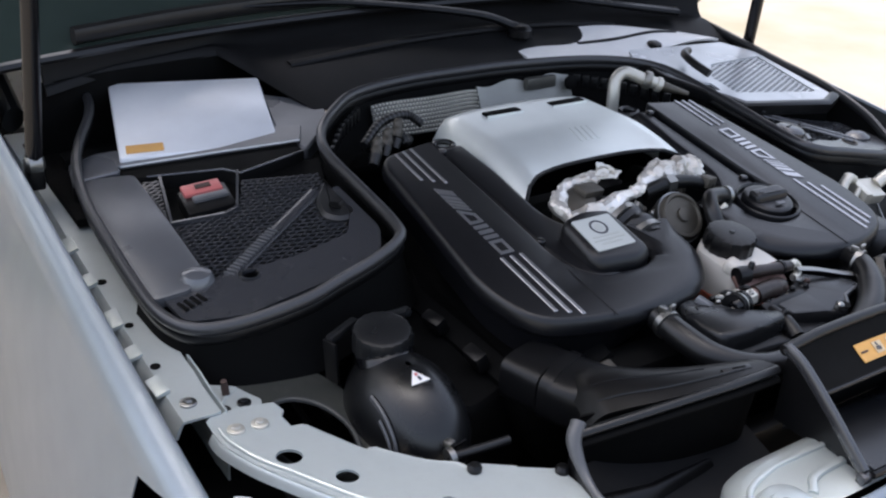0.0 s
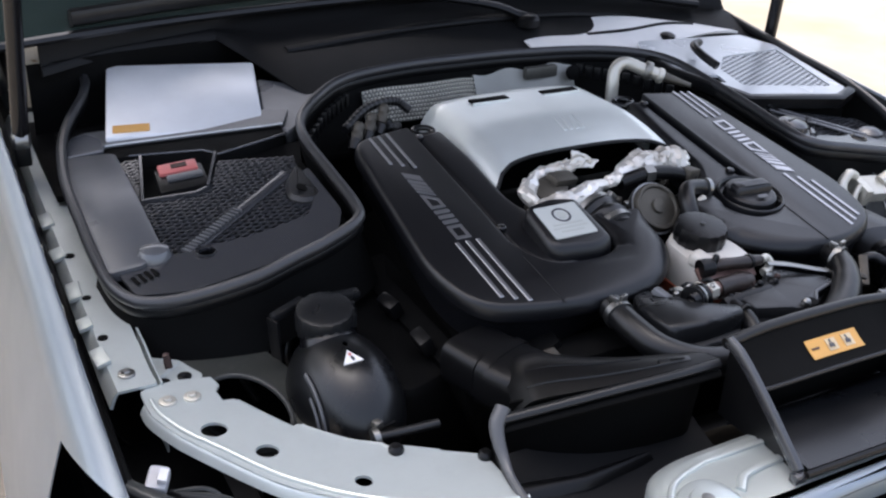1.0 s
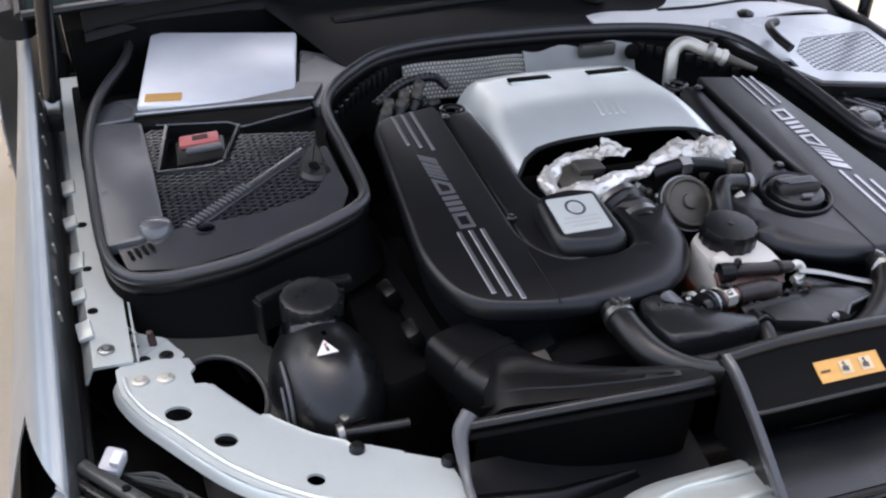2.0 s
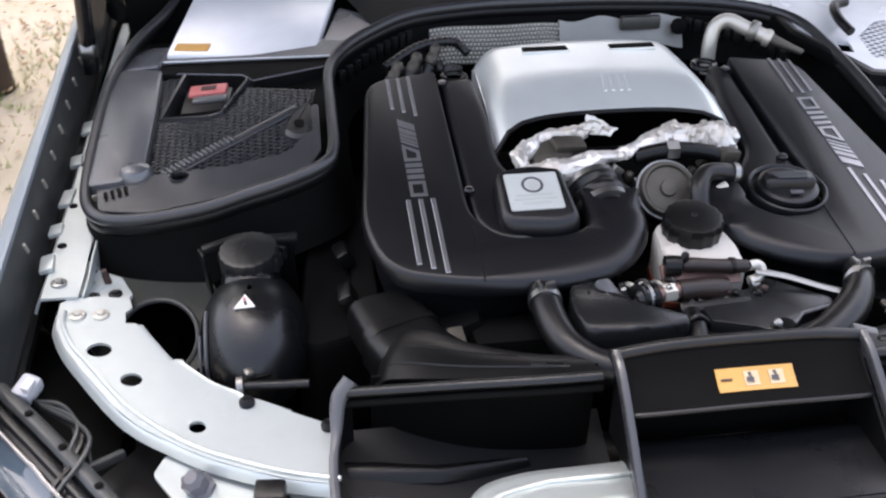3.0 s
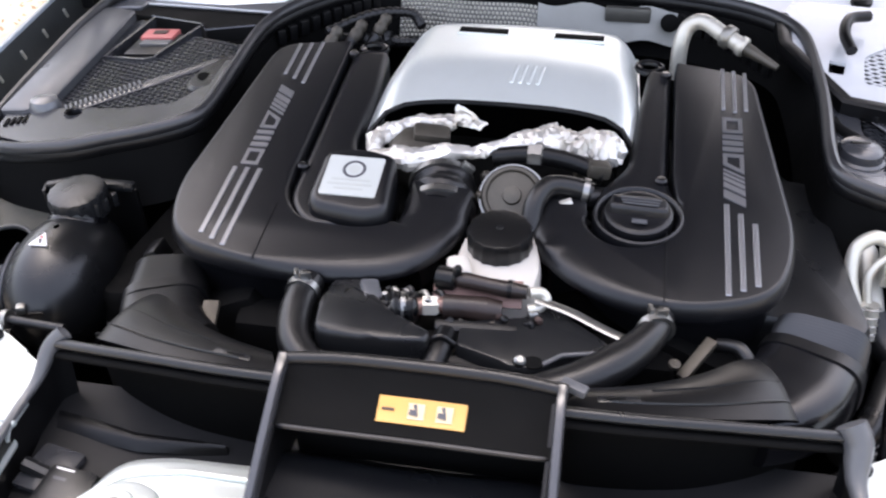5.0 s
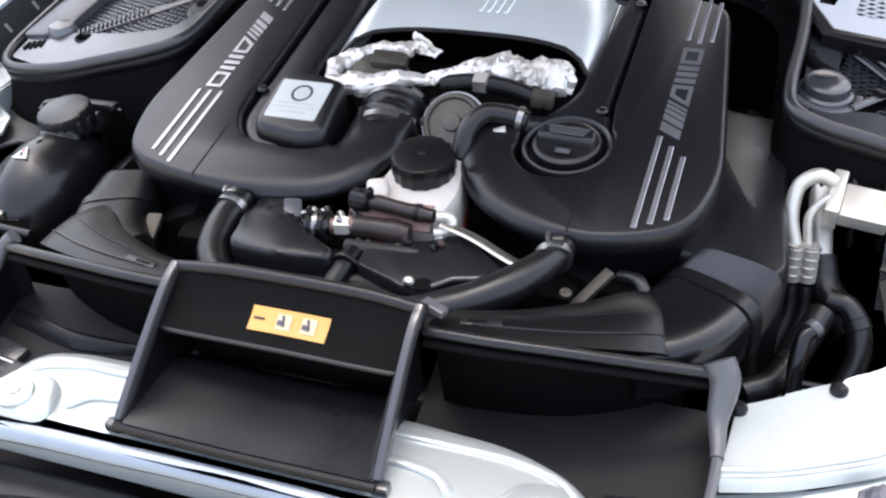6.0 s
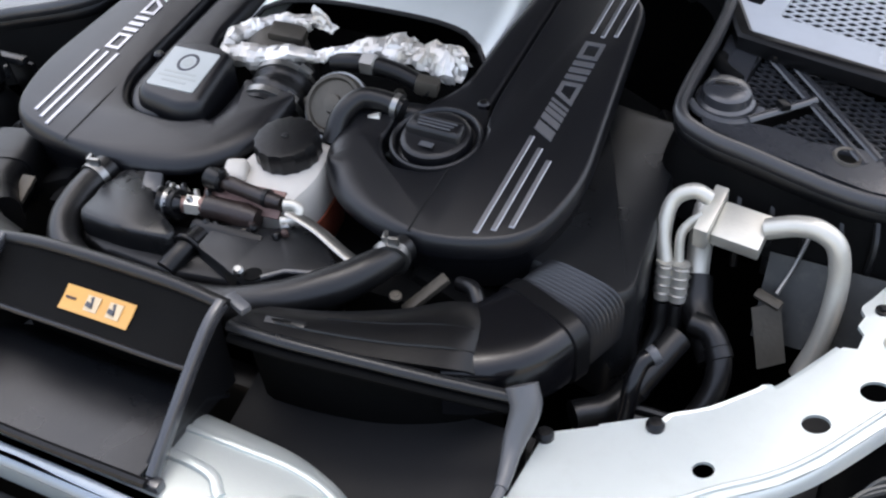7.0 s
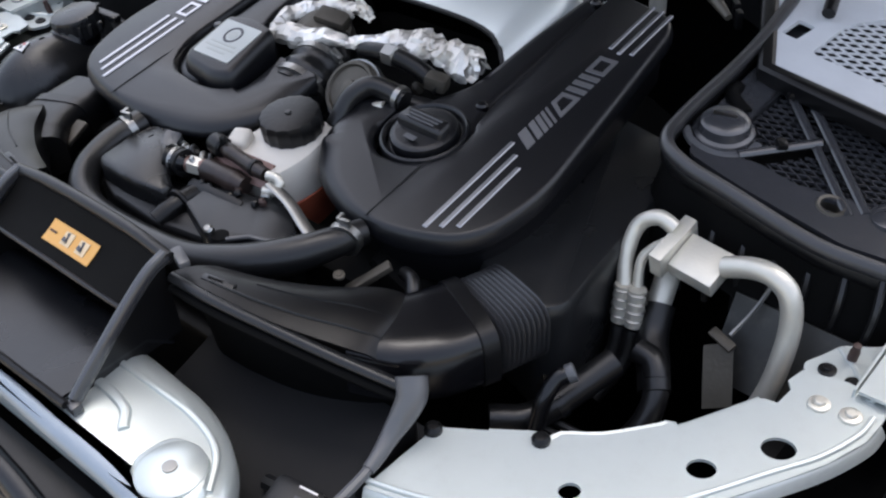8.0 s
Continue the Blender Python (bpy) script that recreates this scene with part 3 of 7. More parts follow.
# ---- headlamps ----
def make_headlamp(s):
    th = thing("headlamp", (s * 0.6, -0.02, 0.5), "bluish headlamp unit with dark ribbed housing at the wing", "headlamp", "headlamps")
    line = curve_points([(0.660, 0.118, 0.744), (0.613, 0.064, 0.735), (0.558, -0.006, 0.728), (0.510, -0.069, 0.720), (0.459, -0.131, 0.712), (0.42, -0.18, 0.705)], 6)
    last = len(line) - 1

    def along(u, out, dz):
        """A place beside the housing's inner edge, out metres away from it."""
        i = min(int(u * last), last - 1)
        p = line[i].lerp(line[i + 1], u * last - i)
        d = (line[i + 1] - line[i]).normalized()
        return (s * (p.x - d.y * out), p.y + d.x * out, p.z + dz)

    # dark_groove is a near-black sheet that paints the shade beside the bars
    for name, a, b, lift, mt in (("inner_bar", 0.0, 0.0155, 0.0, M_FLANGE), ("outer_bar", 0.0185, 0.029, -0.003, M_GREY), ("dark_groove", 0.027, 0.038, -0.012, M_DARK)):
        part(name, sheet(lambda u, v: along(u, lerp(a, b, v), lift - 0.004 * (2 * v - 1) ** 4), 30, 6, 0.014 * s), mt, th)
    lens = part("lens", sheet(lambda u, v: along(u, 0.036 + 0.030 * v, -0.008 - 0.006 * v - 0.004 * math.sin(v * 3.1)), 36, 8, 0.004 * s), M_LENS, th)
    part("lens_edge", sweep([along(k / 24, 0.037 + 0.0010 * math.sin(k * 2.1) * math.sin(k * 0.7), -0.0065) for k in range(25)], 0.0022, 6, smooth=False), M_BADGE, lens)
    # near-black sheet paints the shade between the two lenses
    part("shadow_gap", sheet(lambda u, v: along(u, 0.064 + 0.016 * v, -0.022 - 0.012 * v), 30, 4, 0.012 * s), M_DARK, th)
    part("outer_lens", sheet(lambda u, v: along(u, 0.078 + 0.10 * v, -0.020 - 0.02 * v - 0.16 * v ** 2.2), 30, 12, 0.004 * s), M_LENS, th)
    # silver lines paint the highlights along the outer lens
    for o in (0.080, 0.092):
        part("highlight_line", sweep([along(k / 20, o, -0.018 - 0.2 * (o - 0.08)) for k in range(21)], 0.0024, 6, smooth=False), M_BADGE, th)
    for k in range(6):
        part("housing_screw", lathe([(0.004, 0), (0.004, 0.0015), (0.0025, 0.002)], 10, along(0.15 + 0.14 * k, 0.008, 0.0)), M_DARK, th)
    plug = part("wire_plug", box((s * 0.640, 0.112, 0.736), (0.020, 0.026, 0.018), 0.005, (15, 10, s * 25)), surface("pale_grey_plug", (0.5, 0.5, 0.52), 0.45), th)
    part("plug_latch", box((s * 0.636, 0.104, 0.747), (0.009, 0.014, 0.007), 0.002, (15, 10, s * 25)), surface("white_plug_latch", (0.7, 0.7, 0.72), 0.45), plug)
    for k in range(7):
        part("wire", sweep([(s * 0.632, 0.100, 0.730), (s * (0.600 - 0.005 * k), 0.078 - 0.008 * k, 0.738 - 0.006 * (k % 3)), (s * (0.582 + 0.003 * k), 0.055 - 0.014 * k, 0.715 + 0.006 * (k % 2)), (s * 0.566, 0.0, 0.69)], 0.0022 + 0.0006 * (k % 3), 6), M_RUBBER if k % 3 else M_FLANGE, plug)
    part("cross_bracket", box((s * 0.560, 0.022, 0.715), (0.006, 0.040, 0.010), 0.002, (0, 0, s * 60)), M_FLANGE, th)
    part("lamp_back", box((s * 0.560, -0.03, 0.65), (0.09, 0.24, 0.09), 0.012, (0, 0, s * 39)), M_BLACK, th)


for s in (-1, 1):
    make_headlamp(s)


# ---- front end: painted cross panel, under-trays, grille edge ----
def make_front():
    th = thing("front_cross_panel", (0, -0.12, 0.7), "pressed silver-painted front cross panel with rounded ends", "cross panel")
    out = rounded([(0.303, -0.170), (0.292, -0.128), (0.258, -0.092), (0.205, -0.072), (0.12, -0.066), (0, -0.064), (-0.12, -0.066), (-0.20, -0.068), (-0.240, -0.080), (-0.258, -0.125), (-0.268, -0.170)], [0.005, 0.03, 0.03, 0.03, 0.02, 0, 0.02, 0.03, 0.03, 0.03, 0.005])
    h = lambda x, y: 0.752 + 0.10 * min(0, y + 0.10)
    panel = part("panel", pillow(out, [(0, -0.03), (0, -0.014), (0.002, -0.0095), (0.007, -0.004), (0.014, -0.001), (0.017, 0)], h), M_PANEL, th)
    for s in (-1, 1):
        o, g = (0.0, 1.0) if s > 0 else (-0.026, 0.6)
        a = rounded([(s * (x + o), y) for x, y in ((0.284, -0.160), (0.276, -0.128), (0.245, -0.108), (0.212, -0.116), (0.202, -0.160))], 0.02)
        part("boss", pillow(a, [(0, 0), (0.003, 0.006), (0.006, 0.0075)], h), M_PANEL, panel)
        part("boss_cap", lathe([(0.028 * g, 0), (0.028 * g, 0.003), (0.025 * g, 0.005), (0.010 * g, 0.006), (0.004, 0.006)], 32, (s * (0.243 + o), -0.141, h(0, -0.138) + 0.006)), M_PANEL, panel)
        part("screw_hole", lathe([(0.006, 0), (0.006, 0.001), (0.004, 0.0012)], 14, (s * (0.243 + o), -0.141, h(0, -0.138) + 0.012)), M_STEEL, panel)
        part("rib", sweep([(s * 0.06, -0.092, h(0, -0.092)), (s * 0.16, -0.092, h(0, -0.092)), (s * (0.212 + o), -0.094, h(0, -0.094)), (s * (0.252 + o), -0.106, h(0, -0.106)), (s * (0.276 + o), -0.134, h(0, -0.134))], 0.0035, 8, flat=0.8), M_PANEL, panel)
        part("rib", sweep([(s * 0.02, -0.118, h(0, -0.118)), (s * 0.14, -0.118, h(0, -0.118)), (s * 0.172, -0.135, h(0, -0.135))], 0.005, 8, flat=0.6), M_PANEL, panel)
    edge = thing("grille_edge", (0, -0.2, 0.72), "bright silver strip above the black grille", "trim strip")
    part("strip", sweep([(-0.42, -0.20, 0.722), (-0.25, -0.168, 0.736), (-0.1, -0.162, 0.738), (0, -0.160, 0.738), (0.1, -0.162, 0.738), (0.25, -0.168, 0.736), (0.42, -0.20, 0.722)], 0.012, 12, flat=0.7), M_PAINT, edge)
    part("backing", box((0, -0.20, 0.675), (0.8, 0.05, 0.07), 0.01), M_BLACK, edge)
    part("grille_bar", sweep([(-0.45, -0.25, 0.68), (0, -0.205, 0.712), (0.45, -0.25, 0.68)], 0.012, 10), M_GLOSS, edge)
    tray = thing("intake_under_tray", (0, -0.06, 0.66), "black plastic tray under the intake mouths", "tray")
    for s in (-1, 1):
        def f(u, v):
            return (s * lerp(0.10, 0.352, u), lerp(0.03, -0.20, v), 0.72 - 0.035 * math.sin(v * 2.6) + 0.006 * math.sin(u * 9) * v)
        part("tray_half", sheet(f, 16, 12, 0.004 * s), M_COWL, tray)
        if s < 0:
            part("tray_ledge", sheet(lambda u, v: (s * (lerp(0.346, 0.180, u) - 0.006 * v), lerp(0.004, -0.014, min(1, 2 * u)) - 0.024 * v * (1 - 0.7 * u), 0.708 + 0.005 * math.sin(v * 3.1) - 0.008 * v), 20, 6, 0.004), M_BLACK, tray, "raised ledge")
            part("tray_pad", box((s * 0.325, -0.062, 0.696), (0.045, 0.05, 0.010), 0.004, (6, 0, s * 12)), M_TRAY, tray)
        part("tray_rib", sweep([(s * 0.26, -0.075, 0.692), (s * 0.31, -0.07, 0.696), (s * 0.345, -0.066, 0.706)], 0.007, 8), M_GREY, tray)
        part("tray_hump", box((s * 0.300, -0.088, 0.694), (0.05, 0.055, 0.02), 0.008, (10, 0, s * 8)), M_GREY, tray)
        tag = part("white_tag", box((s * 0.306, -0.074, 0.7055), (0.018, 0.016, 0.001), 0, (10, 0, s * 8)), M_PLAIN_WHITE, tray, "small white printed tag")
        part("print_bar", box((s * 0.306, -0.071, 0.7066), (0.013, 0.003, 0.0006), 0, (10, 0, s * 8)), M_INK, tag)
        part("print_bar", box((s * 0.306, -0.077, 0.7058), (0.013, 0.003, 0.0006), 0, (10, 0, s * 8)), M_INK, tag)


make_front()


# ---- engine covers ----
def cover_height(x, y):
    return 0.814 + 0.16 * (y - 0.15)


def on_cover(x, y, dz=0.0):
    return (x, y, cover_height(x, y) + dz)


def strip(x0, y0, x1, y1, w, lift=0.0012, thick=0.002, bm=None):
    """A thin raised bar on the cover."""
    a, b = Vector((x0, y0)), Vector((x1, y1))
    d = (b - a).normalized()
    n = Vector((-d.y, d.x)) * (w / 2)
    out = [a - n, b - n, b + n, a + n]
    return pillow(out, [(0, -thick), (0, lift - 0.0006), (0.0006, lift)], cover_height, bm)


def make_cover(s):
    side = "with an oil filler opening" if s > 0 else "with a pale label"
    th = thing("engine_cover", (s * 0.2, 0.3, 0.70), "matt black engine cover with silver stripes, " + side, "engine cover", "engine covers")
    if s < 0:
        rim = [(-0.192, 0.523), (-0.283, 0.510), (-0.309, 0.225), (-0.287, 0.150), (-0.20, 0.127), (-0.12, 0.124), (-0.045, 0.139), (-0.001, 0.195), (-0.001, 0.262), (-0.064, 0.268), (-0.070, 0.205), (-0.10, 0.192), (-0.165, 0.196), (-0.190, 0.235)]
        bend = [0.006, 0.034, 0.05, 0.045, 0.05, 0.04, 0.05, 0.05, 0.004, 0.004, 0.03, 0.03, 0.03, 0.03]
    else:
        rim = [(0.196, 0.523), (0.285, 0.510), (0.318, 0.225), (0.298, 0.149), (0.225, 0.124), (0.165, 0.127), (0.105, 0.152), (0.062, 0.205), (0.068, 0.262), (0.114, 0.268), (0.118, 0.222), (0.140, 0.200), (0.185, 0.202), (0.208, 0.245), (0.197, 0.300)]
        bend = [0.006, 0.034, 0.05, 0.045, 0.05, 0.04, 0.05, 0.04, 0.004, 0.004, 0.02, 0.03, 0.03, 0.03, 0.03]
    out = rounded(rim, bend, 8)
    prof = [(0.034, -0.060), (0.028, -0.032), (0.012, -0.0225), (0.0045, -0.0205), (0.003, -0.0185), (0.003, -0.0165), (0.0004, -0.0160), (0, -0.0145), (0, -0.0120), (0.001, -0.0088), (0.0035, -0.0050), (0.0075, -0.0022), (0.013, -0.0006), (0.020, 0)]

    def keen(x, y):
        """Crisp along the groove and the trough, round towards the outside and on the arm."""
        if (y > 0.27 and abs(x) < 0.22) or (y > 0.235 and abs(x) < 0.13):
            return 0.1
        if abs(x) > 0.075 and y > 0.18 and abs(x) < 0.215:
            return 0.35
        return 0.36 + 0.9 * max(0.0, min(1.0, (0.20 - abs(x)) / 0.11))
    top = part("top_panel", pillow(out, prof, cover_height, soft=keen), M_COVER, th)
    part("seam", sweep([on_cover(s * 0.1935, y, 0.0004) for y in (0.128, 0.16, 0.2)] + [on_cover(s * 0.1935, 0.225, -0.001)], 0.0007, 6), M_BLACK, top)
    # inner panel beside the groove
    if s < 0:
        inn = rounded([(-0.189, 0.225), (-0.189, 0.512), (-0.145, 0.518), (-0.139, 0.44), (-0.142, 0.33), (-0.118, 0.285), (-0.10, 0.20), (-0.16, 0.19)], [0.03, 0.006, 0.012, 0.02, 0.03, 0.02, 0.03, 0.04])
    else:
        inn = rounded([(0.204, 0.235), (0.203, 0.28), (0.193, 0.31), (0.193, 0.512), (0.166, 0.518), (0.156, 0.42), (0.152, 0.33), (0.125, 0.29), (0.119, 0.25), (0.126, 0.215), (0.165, 0.203)], [0.03, 0.02, 0.02, 0.006, 0.01, 0.02, 0.02, 0.02, 0.02, 0.03, 0.03])
    part("inner_panel", pillow(inn, [(0, -0.06), (0, -0.016), (0.002, -0.009), (0.006, -0.006), (0.010, -0.0055)], cover_height), M_COVER, th)
    for y in ((0.28, 0.50) if s < 0 else (0.305, 0.50)):
        part("stud_notch", lathe([(0.0065, -0.004), (0.0065, 0.001), (0.0045, 0.003), (0.0025, 0.0032)], 14, on_cover(s * 0.186, y, -0.004)), M_GLOSS, th)
    part("rear_eyelet", sweep([on_cover(s * (0.167 + 0.014 * math.cos(a)), 0.526 + 0.011 * math.sin(a), -0.012) for a in [k * 0.785 for k in range(8)]], 0.0042, 8, closed=True), M_GLOSS, th)
    # stripes, front and rear groups
    for k in range(3):
        x = s * (0.228 + 0.0135 * k) if s < 0 else 0.250 + 0.0132 * k
        y0 = 0.144 + 0.0075 * k
        y1 = 0.263 if s < 0 else 0.271 - 0.013 * k
        part("front_stripe", strip(x, y0, x, y1, 0.0050), M_BADGE, th, "thin silver inlay")
        xr = s * (0.228 + 0.0132 * k) if s < 0 else 0.249 + 0.0122 * k
        part("rear_stripe", strip(xr, 0.424 + 0.008 * k if s < 0 else 0.432 - 0.004 * (k == 1), xr, 0.513 - 0.003 * k, 0.0042), M_BADGE, th, "thin silver inlay")
    # emblem: plain slanted bars, then plain blocks
    run, e0, xa, xb = (-1, 0.418, 0.2325, 0.2515) if s < 0 else (1, 0.268, 0.2475, 0.2685)
    # plain shapes: a hollow wedge, three upright bars and a rounded frame
    def plain(corners, hole, round_by):
        shape = lambda q, r: [(s * lerp(xb, xa, b), e0 + run * a) for a, b in (rounded(q, r, 4) if r else q)]
        return punched(shape(corners, round_by), [shape(hole, round_by * 0.6)] if hole else [], lambda x, y: cover_height(x, y) + 0.0012, 0.002)
    for a, w in ((0.001, 0.0118), (0.0170, 0.0078), (0.0275, 0.0058), (0.0360, 0.0042), (0.0435, 0.0030)):
        part("emblem_bar", plain([(a, 0), (a + 0.0130, 1), (a + 0.0130 + w, 1), (a + w, 0)], [], 0), M_BADGE, th, "slanted silver bar")
    part("emblem_shape", plain([(0.0525, 0), (0.0665, 1), (0.0845, 1), (0.0845, 0)], [(0.0595, 0.20), (0.0690, 0.80), (0.0802, 0.80), (0.0802, 0.20)], 0), M_BADGE, th, "plain silver wedge")
    for k in range(3):
        part("emblem_shape", plain([(0.0900 + 0.0108 * k, 0), (0.0900 + 0.0108 * k, 1), (0.0960 + 0.0108 * k, 1), (0.0960 + 0.0108 * k, 0)], [], 0), M_BADGE, th, "plain silver upright bar")
    part("emblem_shape", plain([(0.1230, 0), (0.1230, 1), (0.149, 1), (0.149, 0)], [(0.1272, 0.20), (0.1272, 0.80), (0.1448, 0.80), (0.1448, 0.20)], 0.003), M_BADGE, th, "plain silver rounded frame")
    return th


make_cover(-1)
cover_right = make_cover(1)


def make_label_block():
    th = thing("intake_sensor_box", (-0.12, 0.24, 0.80), "black plastic block topped by a pale printed label", "sensor box")
    h = lambda x, y: 0.838 + 0.27 * (y - 0.22)
    out = rounded([(-0.163, 0.203), (-0.160, 0.280), (-0.120, 0.290), (-0.083, 0.280), (-0.077, 0.205), (-0.10, 0.195)], [0.02, 0.012, 0.02, 0.008, 0.010, 0.02])
    part("block", pillow(out, [(0, -0.06), (0, -0.012), (0.0015, -0.005), (0.005, -0.001), (0.009, 0)], h), M_COVER, th)
    lab = part("label", pillow(rounded([(-0.151, 0.216), (-0.151, 0.270), (-0.093, 0.270), (-0.093, 0.216)], 0.003), [(0, -0.0005), (0, 0.0012)], h), M_PAPER, th, "pale printed label")
    c = Vector((-0.122, 0.252))
    ring = sweep([(c.x + 0.0105 * math.cos(a), c.y + 0.0105 * math.sin(a), h(0, c.y + 0.0105 * math.sin(a)) + 0.0014) for a in [k * 0.5236 for k in range(12)]], 0.0016, 6, closed=True, flat=0.4)
    part("printed_ring", ring, M_INK, lab)
    part("printed_disc", pillow(ring_points(c.x, c.y, 0.006), [(0, 0), (0, 0.0016)], h), M_FADE, lab)
    for y, w in ((0.237, 0.040), (0.231, 0.046), (0.225, 0.030)):
        part("print_bar", pillow([(-0.122 - w / 2, y - 0.0012), (-0.122 - w / 2, y + 0.0012), (-0.122 + w / 2, y + 0.0012), (-0.122 + w / 2, y - 0.0012)], [(0, 0), (0, 0.0016)], h), M_FADE, lab)


make_label_block()


def make_oil_cap():
    th = thing("oil_filler_cap", (0.163, 0.249, 0.80), "black oil filler cap with a grip bar in a raised ring", "oil cap")
    axis = Vector((0, -0.16, 1)).normalized()
    at = Vector((0.1655, 0.2425, 0.8275))
    part("collar", lathe([(0.0440, -0.03), (0.0445, -0.001), (0.0435, 0.0030), (0.0415, 0.0040), (0.0392, 0.0025), (0.0375, -0.002), (0.0355, -0.012), (0.030, -0.014)], 44, at, axis), M_COVER, th)
    cap = part("cap", lathe([(0.0335, -0.02), (0.0340, 0.001), (0.0330, 0.0055), (0.0300, 0.0075), (0.0270, 0.0078), (0.006, 0.0074)], 36, at, axis), M_COVER, th)
    part("grip", pillow(rounded([(at.x - 0.029, at.y - 0.008), (at.x - 0.027, at.y + 0.012), (at.x + 0.027, at.y + 0.010), (at.x + 0.029, at.y - 0.010)], 0.005), [(0, -0.006), (0, 0.006), (0.0015, 0.0085), (0.004, 0.0095)], lambda x, y: at.z + 0.0075 + 0.16 * (y - at.y)), M_COVER, cap, "raised grip bar")
    for k in range(3):
        part("moulded_bar", box(at + axis * 0.0180 + Vector((0.001, 0.0075 - 0.005 * k, 0)), (0.040 - 0.003 * k, 0.0022, 0.0008), 0, (9, 0, -3)), M_HORN, cap)
    part("moulded_bar", box(at + axis * 0.0080 + Vector((0.001, -0.020, 0)), (0.014, 0.006, 0.0008), 0, (9, 0, -4)), M_HORN, cap)


make_oil_cap()


def make_silver_cover():
    th = thing("silver_engine_cover", (0.01, 0.49, 0.80), "satin silver plastic middle engine cover with two slots", "engine cover")

    def f(u, v):
        e = 2 * u - 1
        w = lerp(0.150, 0.139, v)
        x = 0.0105 + w * e
        y = lerp(0.374 + 0.042 * (1 - e ** 4), 0.624 - 0.014 * e ** 4, v)
        z = 0.876 - 0.020 * (1 - min(1, v / 0.45)) ** 1.8 - 0.010 * max(0, (v - 0.82) / 0.18) ** 2
        z -= 0.024 * max(0, (abs(e) - 0.78) / 0.22) ** 2.0 + 0.005 * e * e
        return (x, y, z)

    body = part("shell", sheet(f, 44, 36, 0.003), M_SATIN, th)
    def side(s):
        def g(u, v):
            p = Vector(f(1.0 if s > 0 else 0.0, u))
            return (p.x + s * 0.001, p.y, p.z - 0.03 * v)
        return g
    for s in (-1, 1):
        part("side_skirt", sheet(side(s), 20, 2, 0.002), M_SATIN, th)
    def on_shell(x, y):
        v = (y - 0.416) / (0.624 - 0.416)
        u = 0.5 + 0.5 * (x - 0.0105) / lerp(0.150, 0.139, v)
        return Vector(f(u, v))
    for x in (-0.038, 0.080):
        part("slot", box(on_shell(x, 0.573) + Vector((0, 0, 0.001)), (0.060, 0.015, 0.004), 0.001, (-2, 0, 0)), M_DARK, body)
        part("slot_lip", box(on_shell(x, 0.563) + Vector((0, 0, 0.0008)), (0.064, 0.003, 0.003), 0.001, (-2, 0, 0)), M_SATIN, body)
    for k in range(4):
        x = 0.014 + 0.0100 * k
        part("embossed_bar", sweep([on_shell(x + dx, y) for y, dx in ((0.448, -0.002), (0.465, 0.0), (0.482, 0.002))], 0.0024, 8, flat=0.6), M_SATIN, body)
    # black bead paints the shade under the cover's front edge
    part("front_lip", sweep([Vector(f(k / 16, 0.0)) + Vector((0, -0.001, -0.002)) for k in range(17)], 0.003, 8, smooth=False), M_BLACK, th)


make_silver_cover()


# ---- engine block and parts in the valley ----
def make_engine():
    th = thing("engine_block", (0, 0.35, 0.4), "dark engine block and heads below the covers", "engine")
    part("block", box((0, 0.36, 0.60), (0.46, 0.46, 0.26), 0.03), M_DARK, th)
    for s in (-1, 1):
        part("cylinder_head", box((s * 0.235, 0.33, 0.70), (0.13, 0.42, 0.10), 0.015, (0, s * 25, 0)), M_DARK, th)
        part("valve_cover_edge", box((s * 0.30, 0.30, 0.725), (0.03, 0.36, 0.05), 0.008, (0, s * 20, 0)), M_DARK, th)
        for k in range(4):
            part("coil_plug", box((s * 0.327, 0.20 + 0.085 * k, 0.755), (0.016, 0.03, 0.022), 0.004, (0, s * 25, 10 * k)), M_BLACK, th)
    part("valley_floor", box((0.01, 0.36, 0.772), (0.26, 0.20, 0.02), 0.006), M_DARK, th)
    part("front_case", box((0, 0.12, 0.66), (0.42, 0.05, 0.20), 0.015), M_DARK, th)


make_engine()


def crumple(f, nu, nv, amount, seed, thick=0.0012):
    """A crushed foil sheet with sharp facets."""
    def g(u, v):
        p = Vector(f(u, v))
        d = noise.noise_vector(p * 45 + Vector((seed, 0, 0)))
        d += 0.42 * noise.noise_vector(p * 170 + Vector((0, seed, 0)))
        d += 0.14 * noise.noise_vector(p * 900 + Vector((0, 0, seed)))
        return p + d * amount
    return sheet(g, nu, nv, thick)


